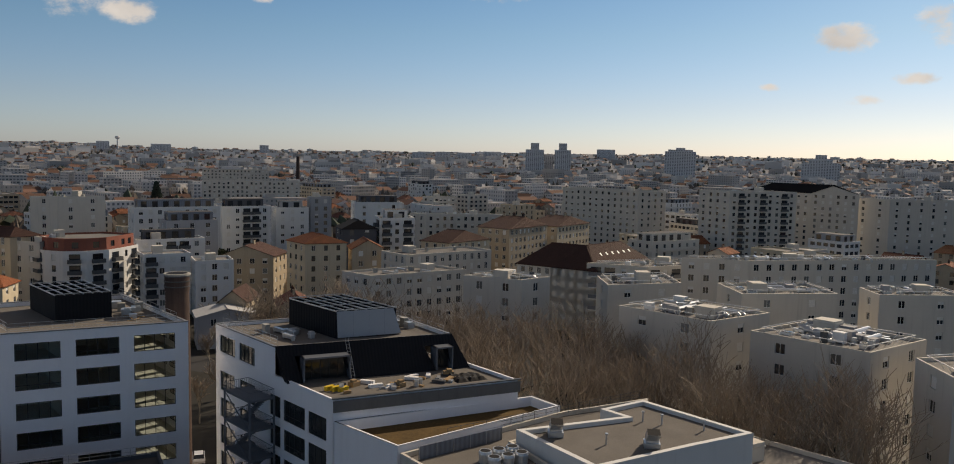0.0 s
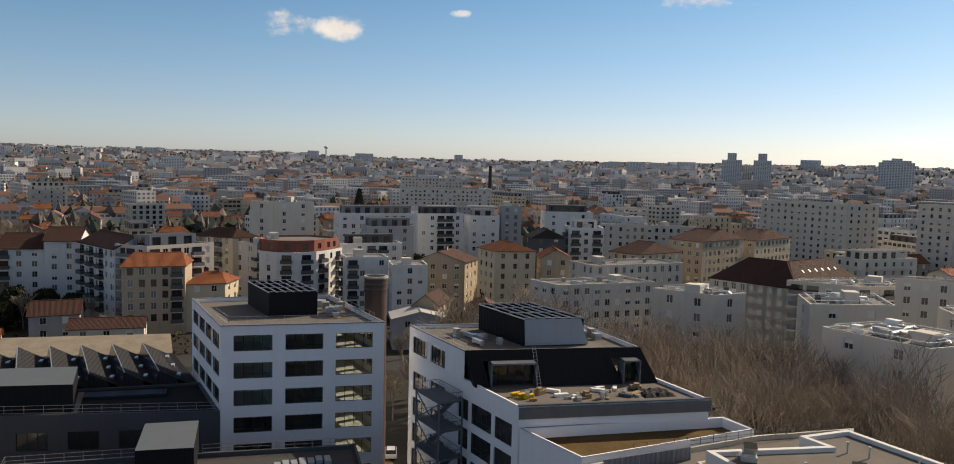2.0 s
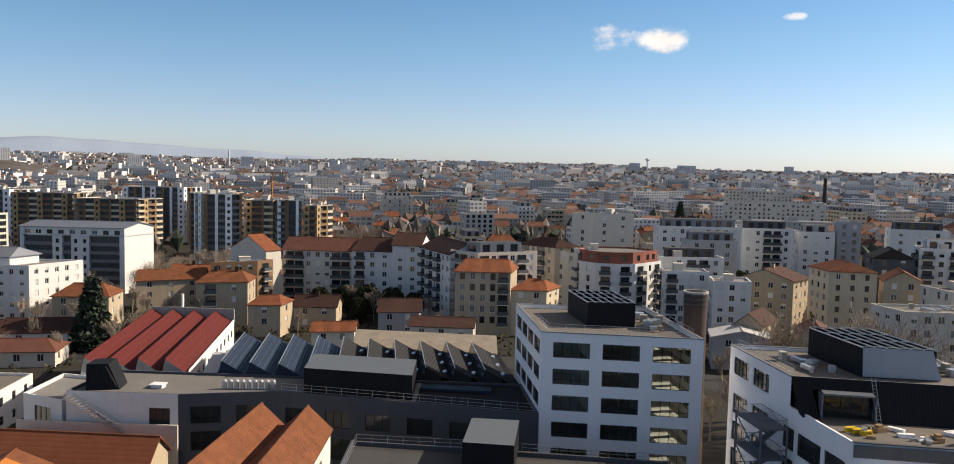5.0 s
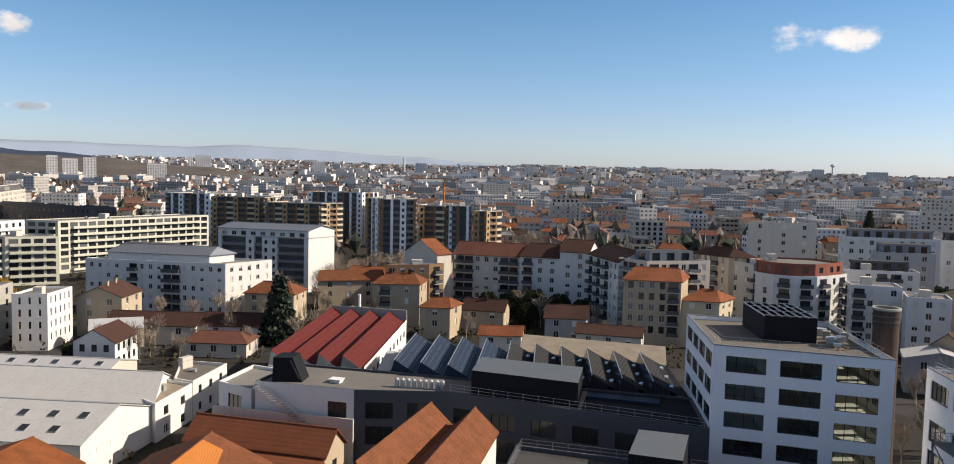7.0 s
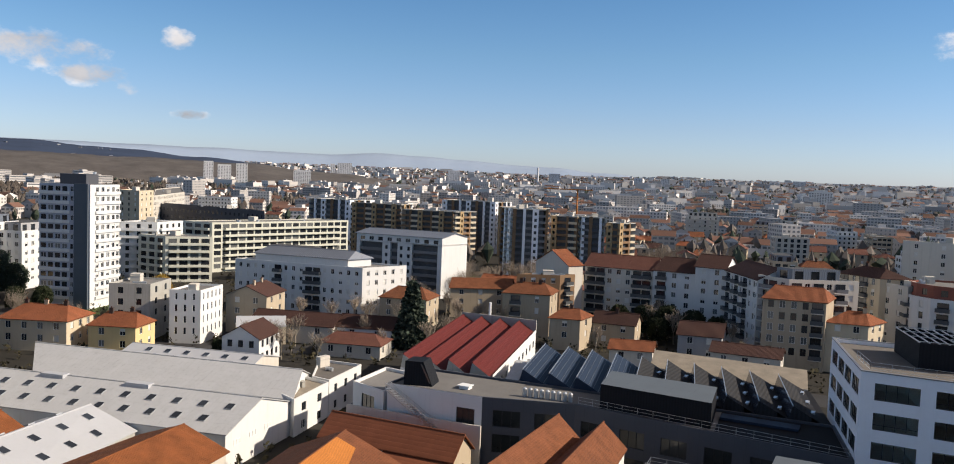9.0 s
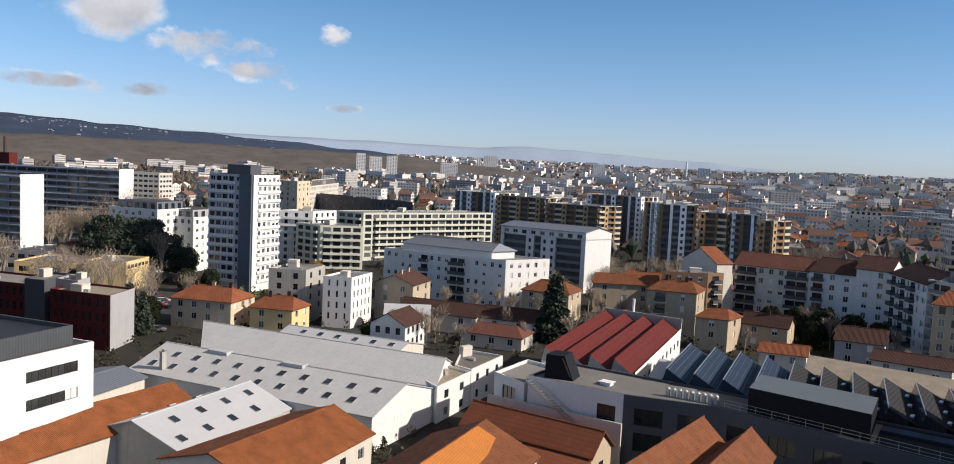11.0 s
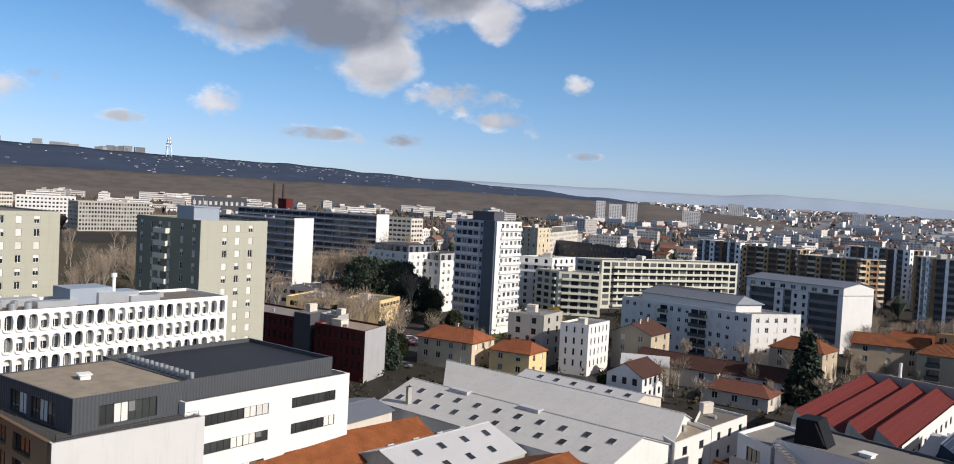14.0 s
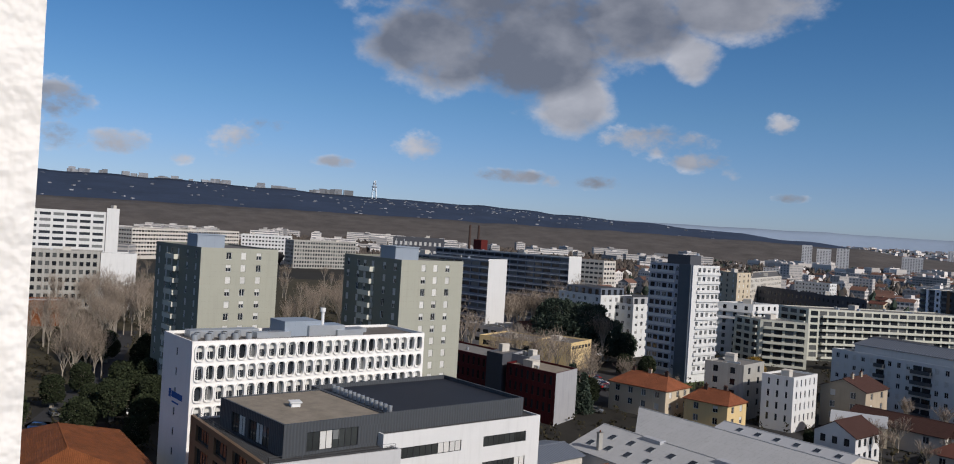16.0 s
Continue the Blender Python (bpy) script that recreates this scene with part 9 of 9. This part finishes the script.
# ---- trees ----
def bare_tree(h, seed, spread=0.42, levels=5):
    """A leafless broad tree: tapered trunk, forking limbs, fine twigs. Returns trunk-and-limbs and twigs."""
    rng = random.Random(seed)
    wood, twig = Geo(), Geo()

    def grow_from(p, d, ln, r, lev):
        q = p + d * ln
        (wood if lev < 3 else twig).bar(p, q, r, 0, 6 if lev == 0 else (4 if lev < 3 else 3), r * 0.62)
        if lev >= levels:
            return
        n = (4, 4, 3, 2, 2, 2)[lev] + (1 if lev < 4 and rng.random() < 0.35 else 0)
        for k in range(n):
            f = 1.0 if k < 2 or lev == 0 else rng.uniform(0.45, 0.95)
            b = p.lerp(q, f)
            a = Vector((rng.uniform(-1, 1), rng.uniform(-1, 1), rng.uniform(-0.25, 0.75)))
            e = (d * 0.75 + a.normalized() * (spread + 0.13 * lev) + Vector((0, 0, 0.34))).normalized()
            grow_from(b, e, ln * rng.uniform(0.66, 0.90), max(0.050, r * rng.uniform(0.50, 0.64)), lev + 1)

    grow_from(Vector((0, 0, 0)), Vector((rng.uniform(-0.05, 0.05), rng.uniform(-0.05, 0.05), 1)).normalized(), h * 0.28, h * 0.017, 0)
    return wood, twig


def tree_kind(name, label, h, seed, group, spread=0.42, levels=5):
    t = thing(name, (0, 0, 0), label, "tree", group)
    w, tw_ = bare_tree(h, seed, spread, levels)
    part("trunk", w, [BARK], t)
    part("crown", tw_, [TWIG], t, "bare brown twigs")
    return t


KINDS = [tree_kind("plane_tree", "tall leafless plane tree with brown twigs", 26, 200 + k, "plane trees along the avenue") for k in range(3)]
SMALL = [tree_kind("bare_tree", "small leafless garden tree between houses", 9, 300 + k, "garden trees", 0.5, 4) for k in range(2)]
PLACES = []
rng = random.Random(9)
for row, (x0, y0, x1, y1, n) in enumerate(((70, 96, 80, 54, 8), (76, 104, 86, 58, 8), (55, 116, 68, 98, 5), (46, 138, 66, 110, 7), (56, 138, 76, 112, 7), (38, 156, 60, 132, 7), (78, 110, 84, 100, 3), (62, 94, 70, 86, 3), (50, 130, 60, 112, 4))):
    for k in range(n):
        f = (k + 0.5) / n
        PLACES.append((x0 + (x1 - x0) * f + rng.uniform(-1.5, 1.5), y0 + (y1 - y0) * f + rng.uniform(-1.5, 1.5), rng.uniform(0.66, 0.88)))
for i, (x, y, s) in enumerate(PLACES):
    k = KINDS[i % 3]
    t = copy_thing(k, Matrix.Identity(4))
    t.location, t.rotation_euler, t.scale = (x, y, 0), (0, 0, rng.uniform(0, 6.28)), (s, s, s)
WEST = []
for k in range(260):
    az, r = rng.uniform(-99, -56), rng.uniform(215, 620)
    x, y = polar(az, r)
    if not clash(x, y, 1.0):
        WEST.append((x, y, rng.uniform(0.55, 0.85)))
for k in range(40):
    az, r = rng.uniform(-58, 50), rng.uniform(240, 480)
    x, y = polar(az, r)
    if not clash(x, y, 1.0) and free(x, y, 1.0):
        WEST.append((x, y, rng.uniform(0.3, 0.55)))
for k in range(46):
    az, r = rng.uniform(-97, -82), rng.uniform(290, 385)
    x, y = polar(az, r)
    if not clash(x, y, 0.0):
        WEST.append((x, y, rng.uniform(0.6, 0.85)))
for k in range(34):
    az, r = rng.uniform(-28.5, -21.5), rng.uniform(285, 345)
    x, y = polar(az, r)
    if not clash(x, y, 0.0):
        WEST.append((x, y, rng.uniform(0.35, 0.55)))
for k in range(20):
    WEST.append((-92 + rng.uniform(-10, 22), 392 + rng.uniform(-14, 22), rng.uniform(0.55, 0.75)))
for (ax, ay), (bx, by), n in (((-408.0, 146.0), (-326.0, 183.0), 26), ((-392.0, 128.0), (-316.0, 160.0), 14), ((-345.0, 102.0), (-288.0, 124.0), 16), ((-330.0, 88.0), (-276.0, 106.0), 12), ((-330.0, 178.0), (-285.0, 205.0), 12)):
    for k in range(n):
        f = (k + rng.random()) / n
        WEST.append((ax + (bx - ax) * f + rng.uniform(-5, 5), ay + (by - ay) * f + rng.uniform(-5, 5), rng.uniform(0.72, 1.0)))
WEST.sort(key=lambda p: math.hypot(p[0], p[1]))
for i, (x, y, s) in enumerate((x, y, s * 0.86) for x, y, s in WEST[:235]):
    t = copy_thing(KINDS[i % 3], Matrix.Identity(4))
    t["group"], t["label"] = "trees of the western park", "leafless park tree with brown twigs"
    t.name = "bare_tree"
    t.location, t.rotation_euler, t.scale = (x, y, 0), (0, 0, rng.uniform(0, 6.28)), (s, s, s)
# the farther ones stand too close together to count
grove = Geo()
proto = [bare_tree(26, 240 + k, 0.44, 4) for k in range(3)]
for i, (x, y, s) in enumerate((x, y, s * 0.86) for x, y, s in WEST[235:]):
    c, n = s * math.cos(i * 2.4), s * math.sin(i * 2.4)
    for mi, g in enumerate(proto[i % 3]):
        k = len(grove.v)
        grove.v += [Vector((x + c * p.x - n * p.y, y + n * p.x + c * p.y, s * p.z)) for p in g.v]
        grove.f += [tuple(k + a for a in q) for q in g.f]
        grove.m += [mi] * len(g.f)
        grove.uv += g.uv
solid("park_grove", grove, [BARK, TWIG], (0, 0, 0), "leafless brown trees of the far park", "trees", kind="stuff")
for i, (x, y, s) in enumerate(((-119, 178, 1.0), (-133, 168, 1.0), (-126, 154, 0.9), (-117, 156, 0.9), (-143, 160, 0.8), (-100, 178, 1.1), (-94, 184, 1.1), (-92, 196, 1.1), (-104, 200, 1.0), (-138, 190, 1.1), (-150, 192, 1.0), (-130, 196, 1.1), (-112, 216, 1.0), (-88, 222, 1.0), (-66, 206, 0.9), (-46, 222, 1.1), (-30, 210, 0.9), (-170, 170, 0.9), (-182, 150, 0.9), (14, 170, 0.9), (34, 172, 1.0), (30, 190, 1.0), (52, 178, 1.0), (60, 170, 1.0), (-110, 172, 0.8), (-121, 169, 0.8), (-128, 160, 0.8), (-136, 163, 0.9), (-102, 190, 1.0), (-96, 214, 1.1), (-40, 222, 1.0), (-36, 230, 1.0), (22, 150, 0.9), (26, 140, 1.0), (31, 146, 1.1), (-205, 150, 0.6), (-198, 156, 0.7), (-208, 160, 0.6), (-211, 152, 0.5), (-140, 238, 1.1), (-152, 242, 1.1), (-146, 246, 1.2), (-178, 140, 0.7), (-96, 200, 0.9), (60, 205, 0.9), (40, 205, 1.0), (48, 200, 1.0), (-128, 226, 1.2), (-120, 224, 1.1), (-134, 230, 1.2), (-114, 220, 1.0), (-142, 224, 1.1), (-126, 238, 1.1), (-148, 214, 1.1), (-104, 216, 1.0), (-140, 204, 1.0), (-116, 196, 1.0), (-122, 200, 1.1), (-60, 236, 1.2), (-52, 232, 1.2), (30, 204, 0.9), (56, 182, 1.0), (66, 178, 1.0), (46, 186, 0.9), (38, 184, 0.9))):
    t = copy_thing(SMALL[i % 2], Matrix.Identity(4))
    t.location, t.rotation_euler, t.scale = (x, y, 0), (0, 0, i * 1.3), (s, s, s)
for k in KINDS + SMALL:
    k.location = (-262.0 - 6 * len(k.name), 196.0 + 5 * (KINDS + SMALL).index(k), 0)


def leafy(name, label, h, w, m, seed, shape, n=900, size=0.5):
    """Foliage of many small leaf clumps on limbs; shape: cone, dome or weeping."""
    rng = random.Random(seed)
    t = thing(name, (0, 0, 0), label, "tree")
    g = Geo()
    g.bar((0, 0, 0), (0, 0, h * 0.9), w * 0.06 + 0.1, 0, 7, 0.05)
    c = Geo()
    tiers = int(h * 1.3)
    for k in range(tiers):
        z = h * (0.12 + 0.8 * k / tiers)
        rr = w / 2 * ((1 - k / tiers) ** 0.8 if shape == "cone" else math.sqrt(max(0.05, 1 - (2 * k / tiers - 0.75) ** 2 / 1.6)))
        for j in range(5):
            a = rng.uniform(0, 6.28)
            g.bar((0, 0, z), (rr * 0.85 * math.cos(a), rr * 0.85 * math.sin(a), z + (0.3 if shape != "cone" else -0.25)), 0.07, 0, 3, 0.02)
    for k in range(n):
        f = rng.random()
        if shape == "cone":
            z = h * (0.07 + 0.93 * f ** 1.25)
            rad = w / 2 * (1 - (z / h)) ** 0.85 + 0.15
            rad *= 0.72 + 0.28 * noise.noise((z * 0.7, seed, 0)) + 0.12
        else:
            z = h * (0.2 + 0.8 * f)
            rad = w / 2 * math.sqrt(max(0.03, 1 - ((z / h - 0.55) / 0.5) ** 2))
        a = rng.uniform(0, 6.28)
        rad *= 0.82 + 0.3 * noise.noise((math.cos(a) * 1.5, math.sin(a) * 1.5, z * 0.5 + seed))
        rad *= rng.uniform(0.55, 1.0) ** 0.5
        p = Vector((rad * math.cos(a), rad * math.sin(a), z))
        for q in range(3):
            s = size * rng.uniform(0.5, 1.2)
            u = Vector((rng.uniform(-1, 1), rng.uniform(-1, 1), rng.uniform(-1, 1))).normalized()
            v = u.cross(Vector((rng.uniform(-1, 1), rng.uniform(-1, 1), rng.uniform(-1, 1)))).normalized()
            if shape == "weeping":
                u, v = Vector((0.1 * rng.uniform(-1, 1), 0.1 * rng.uniform(-1, 1), -2.2)), Vector((math.sin(a), -math.cos(a), 0)) * 0.4
            e = p + Vector((rng.uniform(-s, s), rng.uniform(-s, s), rng.uniform(-s, s))) * 0.6
            c.face([e, e + u * s, e + u * s * 0.6 + v * s * 0.8, e + v * s * 0.5])
    part("trunk", g, [BARK], t)
    part("crown", c, [m], t)
    return t


cf = leafy("conifer", "tall dark conifer in a garden", 16.5, 12.5, CONIFER, 1, "cone", 3600, 0.8)
cf.location, cf.scale = (-109.0, 185.0, 0), (1.2, 1.2, 1.0)
for x, y, s in ((-150.0, 238.0, 0.8), (-163.0, 236.0, 0.6), (48.0, 352.0, 1.0), (90.0, 640.0, 1.3), (-183.6, 111.6, 0.72), (-181.8, 114.0, 0.6)):
    t = copy_thing(cf, Matrix.Identity(4))
    t.location, t.scale, t.rotation_euler = (x, y, 0), (s, s, s), (0, 0, x)
cd = leafy("cedar", "broad dark cedar beside white flats", 14.0, 15.0, CONIFER, 2, "dome", 4200, 0.5)
cd.location, cd.scale = (-268.0, 155.0, 0), (1.35, 1.35, 1.5)
for x, y, s in ((-263.0, 164.0, 1.5), (-258.0, 170.5, 1.1), (-254.0, 175.0, 0.8)):
    t = copy_thing(cd, Matrix.Identity(4))
    t.location, t.scale, t.rotation_euler = (x, y, 0), (s, s, s * 0.95), (0, 0, x)
ev = leafy("evergreen_tree", "rounded dark evergreen tree", 9.0, 8.0, LEAFY, 3, "dome", 2400, 0.42)
ev.location, ev.scale = (-190.0, 121.0, 0), (0.8, 0.8, 0.8)
for x, y, s in ((-55.0, 236.0, 1.1), (-62.0, 238.0, 1.0), (-48.0, 238.0, 1.0), (-70.0, 240.0, 0.9), (-41.0, 236.0, 0.9), (-56.0, 229.0, 0.8), (-47.0, 230.0, 0.8), (60.0, 286.0, 1.3), (66.0, 288.0, 1.2), (-228.0, 158.0, 0.8), (-224.0, 164.0, 0.8), (-176.0, -2.0, 0.9), (-190.0, 4.0, 1.0), (-184.0, -14.0, 0.9), (-170.0, -20.0, 1.0), (-206.0, -8.0, 0.8), (-200.0, 12.0, 0.8), (-182.0, 10.0, 0.8), (-168.0, 8.0, 0.7), (-263.2, -3.1, 0.8), (-267.7, -5.3, 0.8), (-198.6, 12.3, 0.9), (-220.6, -2.5, 0.8), (-262.9, -4.7, 0.8), (-196.6, 12.4, 0.9), (-251.9, 11.7, 0.8), (-204.3, 6.3, 1.0), (-264.1, 14.4, 0.9), (-221.9, 7.7, 0.8), (-264.4, 3.2, 1.0), (-217.9, 12.0, 0.8), (-215.7, 12.9, 1.0), (-221.2, 11.7, 0.8), (-228.7, 6.1, 0.7), (-199.7, -0.3, 0.7), (-140.0, 148.0, 0.45), (-132.0, 131.0, 0.35)):
    t = copy_thing(ev, Matrix.Identity(4))
    t.location, t.scale, t.rotation_euler = (x, y, 0), (s, s, s), (0, 0, x)
wi = leafy("weeping_willow", "yellow weeping willow beside the flats", 9.0, 9.0, WILLOW, 4, "weeping", 900, 0.8)
wi.location = (-210.0, 196.0, 0)

# low winter shrubs and hedges in gardens and along walls, past counting
sh = Geo()
rng = random.Random(63)
for k in range(5200):
    az, r = rng.uniform(-100, 24), 120 + 330 * rng.random() ** 1.3
    if az > -30 and r < 195:
        continue
    x, y = polar(az, r)
    if clash(x, y, -1.5) or (-245 < x < -188 and 112 < y < 168) or (-210 < x < -140 and -25 < y < 2 and rng.random() < 0.2):
        continue
    hh, ww = rng.uniform(0.8, 3.2), rng.uniform(1.0, 3.0)
    for q in range(14):
        a, z = rng.uniform(0, 6.28), hh * rng.random()
        p = Vector((x + ww * 0.5 * rng.random() * math.cos(a), y + ww * 0.5 * rng.random() * math.sin(a), z))
        s = rng.uniform(0.25, 0.7)
        e, f = Vector((rng.uniform(-s, s), rng.uniform(-s, s), rng.uniform(-s, s))), Vector((rng.uniform(-s, s), rng.uniform(-s, s), rng.uniform(-s, s)))
        sh.face([p, p + e, p + e + f, p + f])
solid("garden_shrubs", sh, [SHRUB], (0, 0, 0), "brown and dark green winter shrubs in gardens", "shrubs", kind="stuff")

# far bare woods along the river: clumps past counting
wd = Geo()
rng = random.Random(31)
for k in range(9000):
    az = rng.uniform(-100, -38)
    r = 820 + 1000 * rng.random() ** 0.9
    if r < 900 and rng.random() < 0.4:
        continue
    if az > -50 and rng.random() < 0.75:
        continue
    x, y = polar(az, r)
    if r < 800 and clash(x, y, 2):
        continue
    h, w = rng.uniform(9, 15), rng.uniform(5, 10)
    base = [Vector((x + w * 0.5 * math.cos(a) * rng.uniform(0.6, 1.1), y + w * 0.5 * math.sin(a) * rng.uniform(0.6, 1.1), h * rng.uniform(0.45, 0.75))) for a in (0, 1.26, 2.5, 3.77, 5.0)]
    tip = Vector((x + rng.uniform(-1, 1), y + rng.uniform(-1, 1), h))
    for i in range(5):
        a, b = base[i], base[(i + 1) % 5]
        wd.face([a, b, tip])
        wd.face([(x, y, 0), b, a])
solid("far_woods", wd, [WOODS], (0, 0, 0), "brown leafless woods along the river", "woods", kind="stuff")

# trees among the far roofs: small brown and dark green crowns past counting
tt = Geo()
rng = random.Random(47)
for k in range(7000):
    az, r = rng.uniform(-56, 68), 420 + 3600 * rng.random() ** 1.3
    x, y = polar(az, r)
    if r < 800 and clash(x, y, 0.0):
        continue
    z0 = plain_z(az, r)
    h, w = rng.uniform(7, 14), rng.uniform(4, 10) * (1.0 if r < 1500 else 1.6)
    dark = 1 if rng.random() < 0.22 else 0
    mid = [Vector((x + w * 0.5 * math.cos(a) * rng.uniform(0.6, 1.1), y + w * 0.5 * math.sin(a) * rng.uniform(0.6, 1.1), z0 + h * rng.uniform(0.4, 0.75))) for a in (0, 1.05, 2.1, 3.14, 4.2, 5.24)]
    tip = Vector((x + rng.uniform(-1, 1), y + rng.uniform(-1, 1), z0 + h))
    for i in range(6):
        a, b = mid[i], mid[(i + 1) % 6]
        tt.face([a, b, tip], dark)
        tt.face([(x, y, z0), b, a], dark)
solid("town_trees", tt, [TOWNTREE, CONIFER], (0, 0, 0), "small bare and evergreen trees among the far roofs", "trees", kind="stuff")

# ---- parked cars ----
def car(paint, label):
    t = thing("car", (0, 0, 0), label, "car", "parked cars")
    g = Geo()
    prof = [(-2.1, 0.35), (2.1, 0.35), (2.12, 0.75), (1.25, 0.95), (-1.95, 0.98), (-2.12, 0.7)]
    for y0, y1 in ((-0.85, 0.85),):
        n = len(prof)
        for i in range(n):
            (xa, za), (xb, zb) = prof[i], prof[(i + 1) % n]
            g.face([(xa, y0, za), (xa, y1, za), (xb, y1, zb), (xb, y0, zb)])
        g.face([(x, y0, z) for x, z in prof])
        g.face([(x, y1, z) for x, z in reversed(prof)])
    part("body", g, [paint], t)
    g = Geo()
    b = [(-1.9, -0.8), (1.1, -0.8), (1.1, 0.8), (-1.9, 0.8)]
    tp = [(-1.45, -0.62), (0.35, -0.62), (0.35, 0.62), (-1.45, 0.62)]
    for i in range(4):
        j = (i + 1) % 4
        g.face([(*b[i], 0.96), (*b[j], 0.96), (*tp[j], 1.45), (*tp[i], 1.45)], 0)
    g.face([(*p, 1.45) for p in tp], 1)
    part("cabin", g, [GLASS, paint], t, "dark car windows under a painted roof")
    for x in (-1.3, 1.3):
        for y in (-0.8, 0.8):
            g = Geo()
            g.bar((x, y - 0.1, 0.32), (x, y + 0.1, 0.32), 0.32, 0, 12)
            g.face([(x + 0.32 * math.cos(a * 0.5236), y - 0.101, 0.32 + 0.32 * math.sin(a * 0.5236)) for a in range(12)])
            part("wheel", g, [RUBBER], t)
    return t


CARS = [car(p, lab) for p, lab in zip(CARPAINT, ("white car parked on the asphalt", "grey car parked on the asphalt", "black car parked on the asphalt", "red car parked on the asphalt", "blue car parked on the asphalt"))]
spots = []
for k in range(9):
    spots.append((-203 - 2.9 * k, 127 + 0.9 * k, 75, k))
for k in range(8):
    spots.append((-207 - 2.9 * k, 139 + 0.9 * k, 75, k + 2))
spots += [(-192, -4, 20, 0), (-198, -7, 15, 1), (-186, -9, 70, 4), (-209, -2, 20, 2), (-120, 196, 30, 0), (22.6, 122.5, 80, 0), (-182, 118, 40, 1), (-196, 8, 100, 0)]
for i, (x, y, a, k) in enumerate(spots):
    src = CARS[k % 5]
    t = src if i < 5 and k % 5 == i else copy_thing(src, Matrix.Identity(4))
    t.location, t.rotation_euler = (x, y, 0.05), (0, 0, radians(a))
